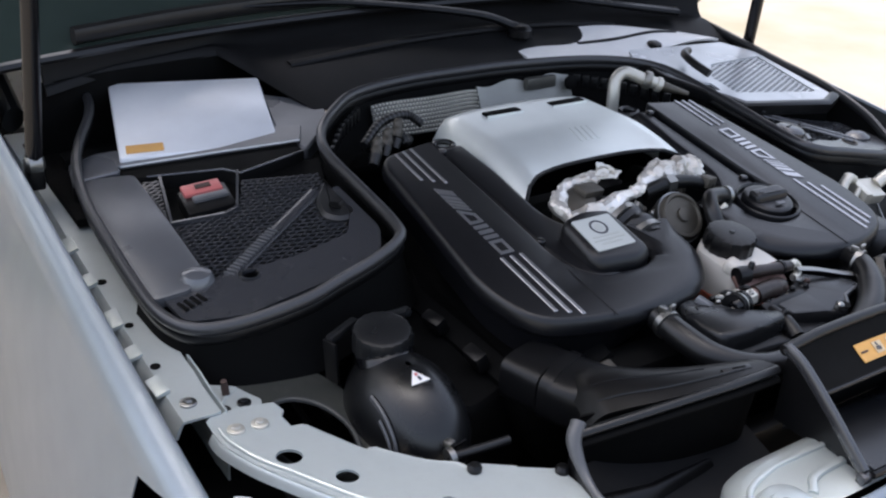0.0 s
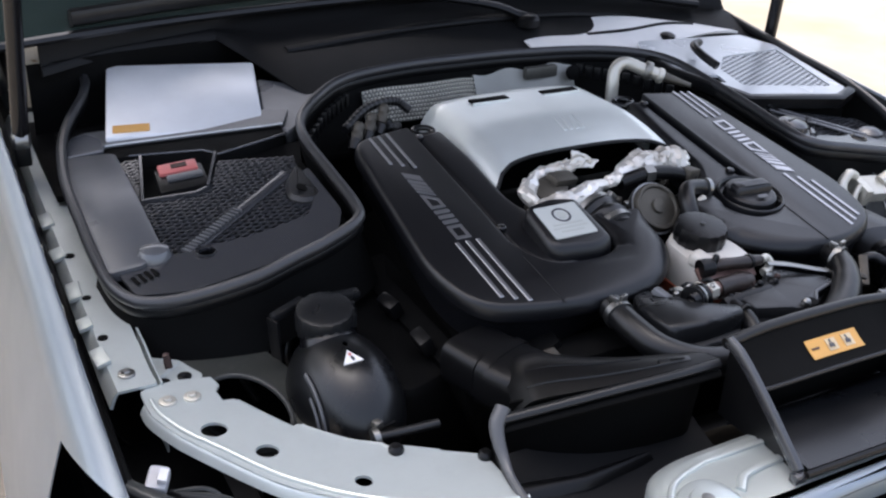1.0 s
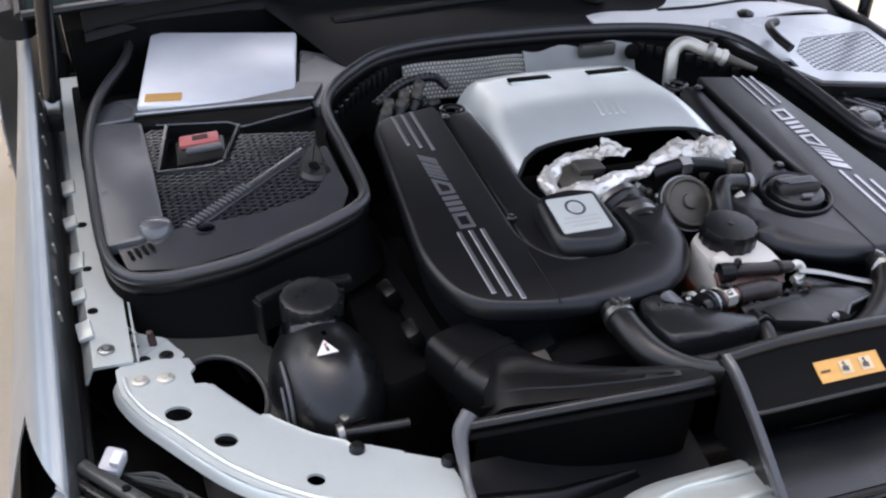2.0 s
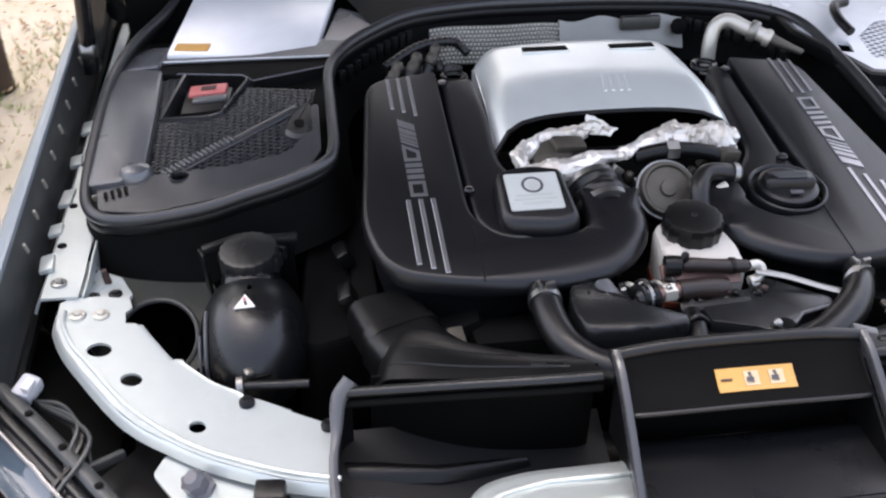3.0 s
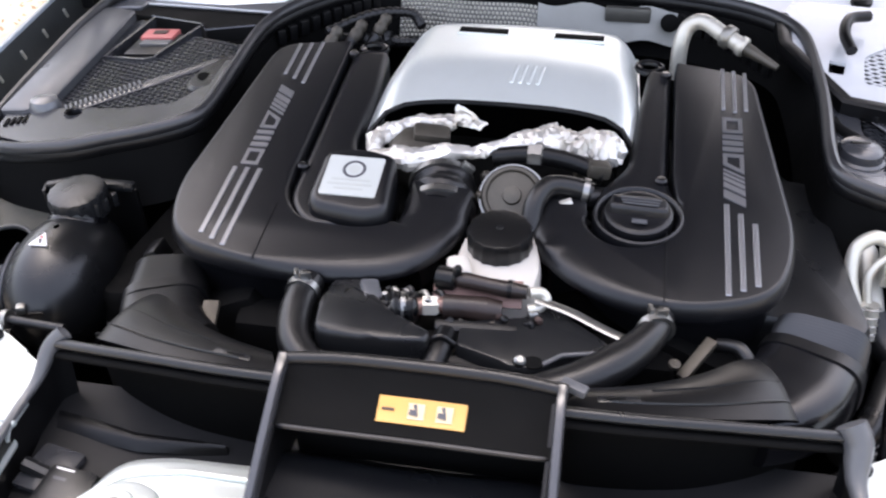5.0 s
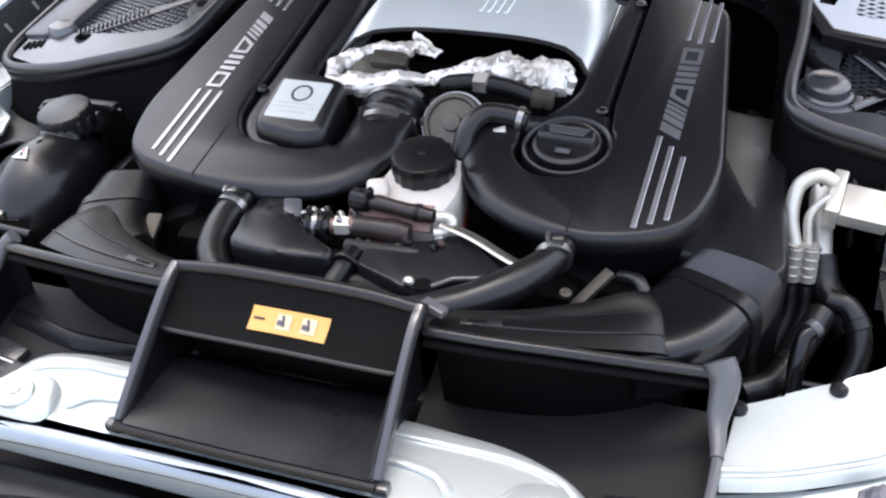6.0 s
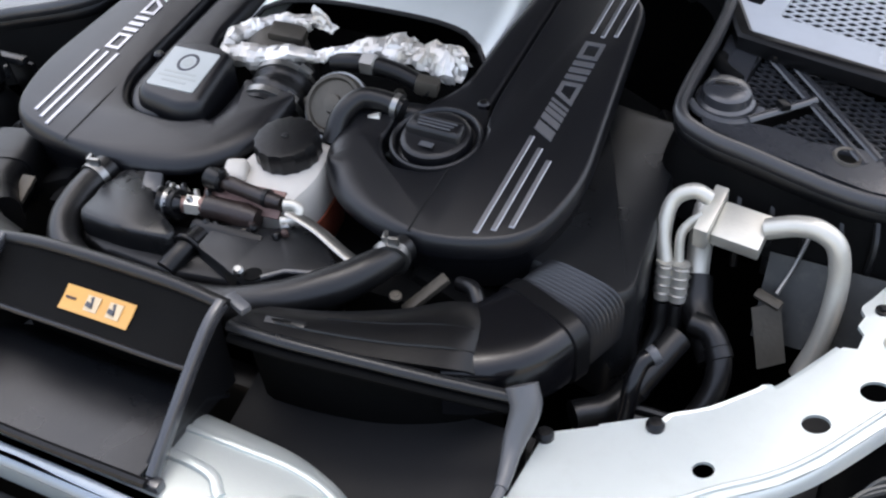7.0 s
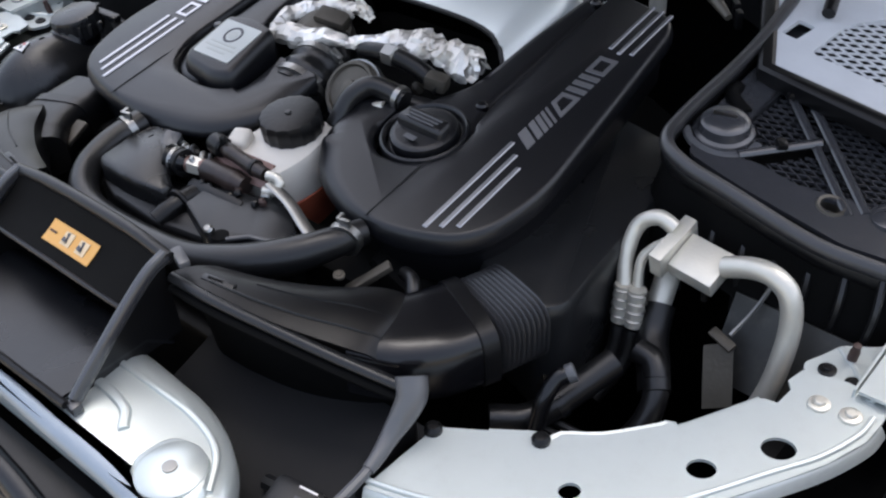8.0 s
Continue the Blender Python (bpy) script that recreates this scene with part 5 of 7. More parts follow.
def make_snorkel(s):
    th = thing("air_intake_snorkel", (s * 0.23, 0.04, 0.72), "black plastic intake snorkel with ribbed bellows", "air intake", "air intakes")
    fr = [(0.118, -0.026, 0.812), (0.17, -0.024, 0.811), (0.23, -0.014, 0.805), (0.285, 0.006, 0.795), (0.314, 0.028, 0.779)]
    edge = fr[:3] + [(0.29, 0.0, 0.795), (0.340, 0.016, 0.783)]
    bk = [(0.135, 0.012, 0.800), (0.18, 0.030, 0.797), (0.225, 0.058, 0.794), (0.258, 0.090, 0.790), (0.290, 0.106, 0.779)]
    a, b = curve_points(fr, 6), curve_points(bk, 6)

    def f(u, v):
        k = u * (len(a) - 1)
        i = min(int(k), len(a) - 2)
        p, q = a[i].lerp(a[i + 1], k - i), b[i].lerp(b[i + 1], k - i)
        m = p.lerp(q, v)
        m.z += (0.004 + 0.005 * u) * math.sin(math.pi * v) - 0.030 * max(0, v - 0.9) / 0.1 - 0.014 * (max(0, u - 0.86) / 0.14) ** 2
        return (s * m.x, m.y, m.z)

    part("upper_shell", sheet(f, 30, 16, 0.003 * -s), M_DUCT, th)
    part("front_lip", sweep([(s * x, y - 0.003, z - 0.004) for x, y, z in edge], 0.0052, 10, flat=0.9), M_GREY, th)
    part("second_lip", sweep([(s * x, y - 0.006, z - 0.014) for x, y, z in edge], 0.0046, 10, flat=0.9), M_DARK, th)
    # near-black sheet paints the shade inside the open mouth
    part("mouth_shade", sheet(lambda u, v: (s * a[int(u * (len(a) - 1))].x, a[int(u * (len(a) - 1))].y + 0.012 + 0.012 * v, lerp(a[int(u * (len(a) - 1))].z - 0.004, 0.69, v)), len(a) - 1, 3, 0.003), M_DARK, th)
    part("moulded_seam", sweep([Vector(f(t, 0.20)) + Vector((0, 0, 0.0006)) for t in (0.16, 0.35, 0.55, 0.75, 0.90)], 0.0012, 6), M_GREY, th)
    part("moulded_seam", sweep([Vector(f(t, 0.55 - 0.1 * t)) for t in (0.3, 0.5, 0.7, 0.88)], 0.0010, 6), M_DUCT, th)
    tab = part("clip_tab", box((s * 0.160, -0.012, 0.8115), (0.034, 0.007, 0.003), 0.001, (6, 0, s * 10)), M_GREY, th)
    part("tab_slot", box((s * 0.157, -0.0125, 0.8132), (0.016, 0.0022, 0.0006), 0.0, (6, 0, s * 10)), M_DARK, tab)
    # outer elbow, collar and bellows
    w = 1.0 if s > 0 else 0.86
    part("elbow", sweep([(s * x * (w + 0.06 * (1 - w)), y, z) for x, y, z in ((0.262, 0.040, 0.760), (0.290, 0.058, 0.759), (0.310, 0.080, 0.758), (0.322, 0.105, 0.757))], [0.040 * w, 0.044 * w, 0.0455 * w, 0.0455 * w], 40, flat=0.72, power=0.55), M_GLOSS if s > 0 else M_BLACK, th)
    part("collar", sweep([(s * 0.3215 * w, 0.104, 0.757), (s * 0.3275 * w, 0.117, 0.757)], 0.0475 * w, 40, flat=0.72, power=0.55, smooth=False), M_BLACK, th)
    line = [(s * 0.327 * w, 0.116, 0.757), (s * 0.334 * w, 0.138, 0.756), (s * 0.341 * w, 0.162, 0.755)]
    if s > 0:
        part("bellows", sweep(line, 0.0395, 40, flat=0.72, power=0.55, ribs=(0.0, 1.0, 10, 0.0042)), M_SEAL, th, "ribbed rubber bellows")
    else:
        part("duct", sweep(line, 0.038, 40, flat=0.72, power=0.55), M_BLACK, th)
    out = rounded([(s * 0.262, 0.176), (s * 0.305, 0.166), (s * 0.366, 0.146), (s * 0.387, 0.166), (s * 0.380, 0.22), (s * 0.362, 0.42), (s * 0.262, 0.44)], [0.01, 0.01, 0.015, 0.015, 0.02, 0.02, 0.01])
    # left box near-black, painting the shade on that side
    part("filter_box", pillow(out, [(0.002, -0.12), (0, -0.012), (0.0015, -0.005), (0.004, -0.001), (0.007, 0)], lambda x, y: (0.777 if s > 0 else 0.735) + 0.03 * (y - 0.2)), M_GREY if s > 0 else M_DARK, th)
    for k in range(5 if s > 0 else 0):
        part("edge_clip", box((0.366 - 0.003 * k, 0.245 + 0.038 * k, 0.770), (0.012, 0.014 + 0.004 * (k % 2), 0.010), 0.003, (0, 20, 15 * k)), M_TRAY if k % 2 else M_GREY, th)
    # end post of the mouth, running down into the tray's side wall
    w = 0.010 if s > 0 else 0.0
    horn = curve_points([(0.334 + w, 0.020, 0.787), (0.346 + 0.5 * w, 0.010, 0.774), (0.350, -0.012, 0.756), (0.3545, -0.045, 0.747), (0.354, -0.09, 0.741), (0.349, -0.17, 0.728)], 6)
    part("end_post", sweep([(s * p.x, p.y, p.z) for p in horn[:19]], [q * (1.0 if s > 0 else 0.62) for q in (0.0128, 0.0128, 0.0105, 0.0072, 0.0052)], 16, smooth=False), M_HORN, th)
    part("end_rim", sweep([(s * p.x, p.y, p.z) for p in horn[16:]], 0.0042, 8, smooth=False), M_HORN, th)
    part("post_wall", sheet(lambda u, v: (s * horn[int(u * (len(horn) - 1))].x, horn[int(u * (len(horn) - 1))].y, lerp(horn[int(u * (len(horn) - 1))].z, 0.66, v)), len(horn) - 1, 4, 0.003), M_BLACK, th)


for s in (-1, 1):
    make_snorkel(s)


def make_belt_side():
    th = thing("stay_bracket", (0.225, 0.1, 0.74), "grey metal stay and sensor cable beside the hose", "stay")
    part("stay", box((0.226, 0.094, 0.777), (0.011, 0.046, 0.006), 0.0015, (26, 0, -38)), M_CAST, th)
    part("stay_left", box((-0.225, 0.082, 0.765), (0.016, 0.05, 0.006), 0.002, (20, 0, 8)), M_CAST, th)
    part("cable", sweep([(0.245, 0.12, 0.775), (0.262, 0.112, 0.78), (0.274, 0.10, 0.772), (0.282, 0.115, 0.762)], 0.0065, 10), M_RUBBER, th)
    bolt((0.206, 0.078, 0.781), th, M_CAST, 0.0035, (0.2, -0.2, 1))
    fan = thing("fan_shroud", (0, 0.0, 0.6), "black plastic radiator fan shroud", "fan shroud")
    part("shroud", box((0, 0.03, 0.61), (0.62, 0.03, 0.14), 0.01), M_BLACK, fan)


make_belt_side()


# ---- expansion tank ----
def make_tank():
    th = thing("coolant_tank", (-0.43, 0.17, 0.62), "round black plastic coolant tank with a screw cap", "coolant tank")
    c = Vector((-0.4265, 0.182, 0.722))
    half = Vector((0.057, 0.090, 0.067))

    def skin(x, y, z, out=1.0):
        d = Vector((x, y, z)).normalized()
        return c + Vector((d.x * half.x, d.y * half.y, d.z * half.z)) * out

    def shell(u, v):
        a, e = 2 * math.pi * u, lerp(-1.52, 1.52, v)
        return skin(math.cos(e) * math.cos(a), math.cos(e) * math.sin(a), math.sin(e))

    body = part("tank", sheet(shell, 48, 26, 0.002), M_TANK, th, smooth=70)
    # double seam drawn pale, which paints the gloss along the flange
    ring = [skin(-0.78, 0.626 * math.cos(a), 0.626 * math.sin(a), 1.02) for a in [math.radians(95 + 13.5 * k) for k in range(13)]]
    part("seam", sweep(ring, 0.0022, 8, flat=1.6), M_HORN, body)
    part("seam", sweep([p + Vector((-0.006, -0.002, -0.003)) for p in ring[2:]], 0.0016, 8, flat=1.6), M_HORN, body)
    part("neck", sweep([(-0.428, 0.216, 0.758), (-0.427, 0.228, 0.772), (-0.427, 0.232, 0.782)], [0.034, 0.030, 0.029], 24), M_GLOSS, body)
    cap = part("cap", lathe([(0.029, -0.016), (0.031, -0.014), (0.0315, 0.008), (0.030, 0.0125), (0.026, 0.014), (0.004, 0.0142)], 54, (-0.427, 0.235, 0.790), (-0.06, -0.12, 1), wave=0.0007, waves=18), M_GREY, th)
    for k in range(3):
        part("cap_lug", box((-0.400 + 0.004 * k, 0.222 + 0.012 * k, 0.788), (0.006, 0.007, 0.016), 0.002, (0, 0, 20 + 15 * k)), M_GREY, cap)
    part("cap_arm", box((-0.402, 0.262, 0.796), (0.052, 0.012, 0.009), 0.003, (0, 2, 4)), M_GREY, th)
    part("cap_arm", box((-0.457, 0.268, 0.790), (0.046, 0.010, 0.010), 0.003, (0, -4, 24)), M_GREY, th)
    part("side_bracket", box((-0.476, 0.256, 0.764), (0.004, 0.018, 0.052), 0.0015, (0, -6, 20)), M_BLACK, th)
    part("rear_panel", box((-0.405, 0.285, 0.735), (0.05, 0.006, 0.10), 0.003, (6, 0, -8)), M_BLACK, th)
    # warning triangle
    spot = skin(-0.07, -0.28, 0.95)
    n = Vector(((spot.x - c.x) / half.x ** 2, (spot.y - c.y) / half.y ** 2, (spot.z - c.z) / half.z ** 2)).normalized()
    at = spot + n * 0.0008
    up = (Vector((0, 0.9, 0.45)) - n * n.dot(Vector((0, 0.9, 0.45)))).normalized()
    side = up.cross(n)

    def tri_ring(r0, r1, lift):
        bm = bmesh.new()
        dirs = [up * 1.0, side * 0.95 - up * 0.62, side * -0.95 - up * 0.62]
        o = [bm.verts.new(at + n * lift + d * r0) for d in dirs]
        if r1:
            i = [bm.verts.new(at + n * lift + d * r1) for d in dirs]
            for k in range(3):
                bm.faces.new((o[k], o[(k + 1) % 3], i[(k + 1) % 3], i[k]))
        else:
            bm.faces.new(o)
        geo = bmesh.ops.extrude_face_region(bm, geom=list(bm.faces))
        bmesh.ops.translate(bm, vec=n * -0.0015, verts=[v for v in geo["geom"] if isinstance(v, bmesh.types.BMVert)])
        return bm
    sign = part("warning_triangle", tri_ring(0.0112, 0, 0.0012), M_PLAIN_WHITE, body, "white warning triangle")
    part("triangle_mark", box(at + n * 0.002 + up * -0.002 + side * 0.001, (0.003, 0.005, 0.0008), 0, (25, 0, 20)), M_INK, sign)
    part("triangle_mark", box(at + n * 0.002 + up * 0.004, (0.003, 0.003, 0.0008), 0, (25, 0, 0)), M_RED, sign)
    part("level_mark", box((-0.424, 0.0955, 0.740), (0.034, 0.003, 0.003), 0.001, (0, 0, 12)), M_BLACK, body)
    part("outlet", sweep([(-0.440, 0.082, 0.742), (-0.405, 0.078, 0.743), (-0.372, 0.075, 0.744)], 0.0048, 10), M_RUBBER, th)
    part("outlet_clip", box((-0.429, 0.096, 0.745), (0.010, 0.010, 0.010), 0.003, (0, 0, 20)), M_STEEL, th)
    part("outlet_clip", lathe([(0.009, -0.003), (0.0098, -0.003), (0.0098, 0.003), (0.009, 0.003)], 16, (-0.437, 0.0815, 0.742), (1, 0, 0.1)), M_STEEL, th)


make_tank()


# ---- bonnet seal and the two side trays ----
REAR = [(0.622, 0.53), (0.620, 0.63), (0.608, 0.715), (0.588, 0.775), (0.553, 0.845), (0.541, 0.900), (0.553, 0.96), (0.568, 1.03)]
LEFT = [(0.0, 0.738), (0.10, 0.736), (0.200, 0.716), (0.264, 0.668), (0.306, 0.617), (0.325, 0.56), (0.327, 0.46), (0.329, 0.38), (0.342, 0.346), (0.385, 0.327), (0.43, 0.319), (0.48, 0.311), (0.55, 0.318),
        (0.594, 0.338), (0.615, 0.378), (0.621, 0.44)] + REAR
RIGHT = [(0.0, 0.738), (0.10, 0.735), (0.225, 0.718), (0.305, 0.688), (0.348, 0.640), (0.360, 0.56), (0.363, 0.48), (0.360, 0.39), (0.366, 0.348), (0.395, 0.333), (0.435, 0.330), (0.515, 0.324), (0.56, 0.330),
         (0.60, 0.345), (0.614, 0.385), (0.615, 0.44), (0.612, 0.53), (0.613, 0.63), (0.616, 0.72), (0.617, 0.80), (0.617, 0.90), (0.615, 1.0)]


def seal_height(x, y):
    return 0.846 + 0.118 * (y - 0.4) - 0.188 * max(0.0, min(abs(x), 0.65) - 0.35)


def make_seal():
    th = thing("bonnet_seal", (0, 0.5, 0.78), "black rubber seal strip round the engine bay", "rubber seal")
    def raised(x, y):
        """The outer run on the fuse box side sits higher and farther out."""
        t = max(0.0, min(1.0, (x - 0.56) / 0.05)) * max(0.0, min(1.0, (y - 0.36) / 0.12))
        return (x + 0.020 * t, y, seal_height(x, y) + 0.030 * t)
    line = [(-x, y, seal_height(x, y)) for x, y in LEFT[::-1]] + [raised(x, y) for x, y in RIGHT[1:]]
    bm = sweep(line, 0.0068, 10, per=5, flat=1.1)
    part("bulb", bm, M_SEAL, th)
    low = [(x, y, z - 0.011) for x, y, z in line]
    outer = curve_points([raised(x, y) for x, y in RIGHT[14:]], 4)
    part("outer_wall", sheet(lambda u, v: outer[round(u * (len(outer) - 1))] - Vector((0.004 + 0.014 * v, 0, 0.008 + 0.055 * v)), len(outer) - 1, 4, 0.003), M_DARK, th, "black wall below the seal")
    part("carrier", sweep(low, 0.0040, 8, per=5, flat=2.2), M_BLACK, th)


make_seal()


def wall_line(s):
    """Inner tray walls below the seal, from the rear middle round to the outer side."""
    return curve_points([(s * x, y, 0) for x, y in (LEFT if s < 0 else RIGHT)[:16]], 5)


def make_bulkhead():
    th = thing("bay_divider", (0, 0.7, 0.6), "black plastic divider wall below the rubber seal", "divider")
    for s in (-1, 1):
        pts = wall_line(s)
        def f(u, v):
            k = u * (len(pts) - 1)
            i = min(int(k), len(pts) - 2)
            p = pts[i].lerp(pts[i + 1], k - i)
            d = (pts[i + 1] - pts[i]).normalized()
            out = Vector((-d.y, d.x, 0)) * (-s)
            q = p + out * (0.010 * v + 0.012 * v * v)
            return (q.x, q.y, seal_height(p.x, p.y) - 0.008 - 0.075 * v)
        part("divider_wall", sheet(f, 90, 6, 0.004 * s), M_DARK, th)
        # moulded teeth by the rear bend
        for k in range(10):
            t = k / 9
            x, y = lerp(0.225, 0.326, t), table([(0, 0.712), (0.5, 0.668), (1, 0.602)], t)
            part("vent_tooth", box((s * (x - 0.018), y - 0.014, seal_height(x, y) - 0.026), (0.012, 0.007, 0.020), 0.002, (0, 0, s * -48)), M_BLACK, th)


make_bulkhead()


def lattice(outline, height, pitch, wire, angle, thick, recess=0.0):
    """A net of crossing bars clipped to a convex outline, joined in one mesh."""
    bm = bmesh.new()
    pts = [Vector(p).to_2d() for p in outline]
    area = sum(pts[i - 1].x * pts[i].y - pts[i].x * pts[i - 1].y for i in range(len(pts)))
    if area < 0:
        pts = pts[::-1]
    for a in angle:
        d = Vector((math.cos(a), math.sin(a)))
        n = Vector((-d.y, d.x))
        lo, hi = min(p.dot(n) for p in pts), max(p.dot(n) for p in pts)
        k = lo + pitch * 0.5
        while k < hi:
            t0, t1 = -1e9, 1e9
            for i in range(len(pts)):
                p, q = pts[i - 1], pts[i]
                e = q - p
                m = Vector((-e.y, e.x))
                o = n * k - p
                den, num = d.dot(m), -o.dot(m)
                if abs(den) < 1e-9:
                    continue
                if den > 0:
                    t0 = max(t0, num / den)
                else:
                    t1 = min(t1, num / den)
            if t1 - t0 > pitch * 0.6:
                a0, a1 = n * k + d * t0, n * k + d * t1
                w = n * (wire / 2)
                vs = []
                for q in (a0 - w, a1 - w, a1 + w, a0 + w):
                    vs.append((bm.verts.new((q.x, q.y, height(q.x, q.y) - recess)), bm.verts.new((q.x, q.y, height(q.x, q.y) - recess - thick))))
                bm.faces.new([v[0] for v in vs])
                for i in range(4):
                    bm.faces.new((vs[i - 1][0], vs[i - 1][1], vs[i][1], vs[i][0]))
            k += pitch
    return bm


DIAMOND = (0.45, 2.69)


def deck(x, y):
    """Level of the two side trays, which fall away towards the wings."""
    return 0.808 + 0.09 * (y - 0.40) - 0.15 * (abs(x) - 0.5)


def make_left_tray():
    th = thing("cabin_air_tray", (-0.5, 0.55, 0.75), "black plastic air tray with honeycomb mesh inside the seal", "air tray")
    base = [Vector((-x * 0.992, y + 0.006)) for x, y in LEFT[4:19]]
    part("tray_floor", pillow(base, [(0.0, -0.03), (0.004, 0)], lambda x, y: deck(x, y) - 0.022), M_DARK, th)
    # front apron and outer sloping board frame the mesh
    apron = rounded([(-0.342, 0.50), (-0.343, 0.39), (-0.362, 0.352), (-0.43, 0.332), (-0.54, 0.328), (-0.598, 0.352), (-0.606, 0.41), (-0.565, 0.408), (-0.53, 0.404), (-0.445, 0.394), (-0.380, 0.400), (-0.357, 0.440), (-0.351, 0.50)], 0.010)
    hole = ring_points(-0.508, 0.392, 0.0105, 0.009)
    part("apron", punched([tuple(p) for p in apron], [hole], lambda x, y: deck(x, y) + 0.006, 0.004), M_TRAY, th, "smooth grey-black front apron")
    part("hole_bush", lathe([(0.010, -0.014), (0.0130, 0.0005), (0.0118, 0.0025), (0.0098, 0.001), (0.009, -0.014)], 20, (-0.508, 0.392, deck(-0.508, 0.392) + 0.005)), M_BLACK, th)
    for k in range(4):
        x, y = -0.592 + 0.0075 * k, 0.378 + 0.0015 * k
        part("drain_slot", box((x, y, deck(x, y) + 0.0065), (0.0045, 0.018, 0.003), 0.001, (0, -8, 12)), M_DARK, th)
    board = rounded([(-0.616, 0.402), (-0.575, 0.398), (-0.551, 0.425), (-0.549, 0.55), (-0.549, 0.668), (-0.600, 0.690), (-0.618, 0.682)], 0.008)
    part("side_board", pillow(board, [(0, -0.006), (0, 0.006), (0.003, 0.008)], lambda x, y: deck(x, y) + 0.004), M_HORN, th, "smooth grey side board")
    part("round_boss", lathe([(0.021, -0.01), (0.021, 0.004), (0.016, 0.012), (0.007, 0.015), (0.002, 0.0152)], 22, (-0.561, 0.417, deck(-0.561, 0.417) + 0.002)), M_LID, th)
    # mesh fields
    for field in ([(-0.555, 0.408), (-0.442, 0.396), (-0.378, 0.402), (-0.356, 0.45), (-0.348, 0.528), (-0.555, 0.545)], [(-0.461, 0.536), (-0.348, 0.528), (-0.344, 0.552), (-0.433, 0.592)], [(-0.555, 0.545), (-0.547, 0.545), (-0.522, 0.655), (-0.552, 0.662)]):
        part("mesh_field", lattice(field, deck, 0.0078, 0.0016, DIAMOND, 0.002), M_TRAY, th, "diamond mesh")
    # ribbed channel across the mesh
    def along(t, dz):
        p = Vector((-0.537, 0.400)).lerp(Vector((-0.368, 0.512)), t)
        return (p.x, p.y, deck(p.x, p.y) + dz)
    part("channel", sweep([along(t, 0.001) for t in (0.0, 0.3, 0.6, 1.0)], 0.0085, 12, flat=0.25), M_TRAY, th)
    # pale ribs paint the highlight on the channel's lower half
    for k in range(16):
        part("channel_rib", box(along(0.06 + 0.030 * k, 0.0050), (0.0030, 0.0145, 0.004), 0.0012, (0, -8, 33)), M_HORN, th)
    # pocket round the terminal
    for p, q, top in (((-0.429, 0.610), (-0.462, 0.533), 0.005), ((-0.462, 0.533), (-0.480, 0.528), 0.003), ((-0.480, 0.528), (-0.545, 0.546), 0.003), ((-0.545, 0.546), (-0.520, 0.660), 0.003)):
        part("pocket_wall", sheet(lambda u, v: (lerp(p[0], q[0], u), lerp(p[1], q[1], u), deck(lerp(p[0], q[0], u), lerp(p[1], q[1], u)) + top - 0.024 * v), 2, 2, 0.0035), M_TRAY, th)
    part("corner_boss", pillow(rounded([(-0.349, 0.525), (-0.347, 0.432), (-0.372, 0.430), (-0.388, 0.452), (-0.378, 0.490)], 0.012), [(0, -0.01), (0, 0.002), (0.004, 0.006)], deck), M_GREY, th)
    part("boss_hole", lathe([(0.009, 0), (0.009, 0.0010), (0.006, 0.0012)], 16, (-0.365, 0.460, deck(-0.365, 0.460) + 0.006), (0.15, -0.09, 1)), M_DARK, th)
    # rear ledge that carries the box lid
    ledge_level = lambda x, y: 0.842 + 0.10 * (x + 0.36) + 0.02 * (y - 0.65)
    ledge = rounded([(-0.618, 0.702), (-0.608, 0.760), (-0.57, 0.775), (-0.335, 0.705), (-0.318, 0.680), (-0.326, 0.626), (-0.425, 0.612), (-0.437, 0.636), (-0.53, 0.672)], 0.008)
    part("rear_ledge", pillow(ledge, [(0, -0.06), (0, -0.004), (0.003, 0)], ledge_level), M_DARK, th)
    shelf = rounded([(-0.618, 0.700), (-0.608, 0.760), (-0.57, 0.775), (-0.335, 0.722), (-0.296, 0.700), (-0.318, 0.658), (-0.344, 0.664), (-0.549, 0.717)], 0.004)
    part("ledge_top", pillow(shelf, [(0, -0.001), (0, 0.004), (0.001, 0.005)], ledge_level), M_HORN, th, "grey ledge top")
    part("ledge_lip", sweep([(x, y, ledge_level(x, y) + 0.004) for x, y in ((-0.552, 0.716), (-0.44, 0.688), (-0.345, 0.662), (-0.320, 0.656))], 0.0016, 6, smooth=False), M_PALE, th, "thin bright lip")
    part("pocket_edge", sweep([(x, y, ledge_level(x, y) + 0.001) for x, y in ((-0.530, 0.674), (-0.440, 0.638), (-0.425, 0.614), (-0.328, 0.628))], 0.0016, 6, smooth=False), M_TRAY, th)
    part("ledge_pad", pillow(rounded([(-0.616, 0.704), (-0.606, 0.758), (-0.568, 0.770), (-0.552, 0.740), (-0.556, 0.700)], 0.006), [(0, -0.004), (0, 0.004), (0.002, 0.006)], ledge_level), M_LID, th, "glossy pale ledge")
    part("ledge_shelf", pillow(rounded([(-0.336, 0.690), (-0.316, 0.640), (-0.245, 0.710), (-0.225, 0.775), (-0.30, 0.83)], 0.01), [(0, -0.02), (0, -0.003), (0.003, 0)], lambda x, y: 0.848 + 0.1 * (y - 0.7)), M_HORN, th)

    lid = thing("control_unit_lid", (-0.43, 0.78, 0.83), "flat pale grey glossy box lid with an orange sticker", "box lid")
    hl = lambda x, y: 0.8365 + 0.22 * (y - 0.726) + 0.095 * (x + 0.549)
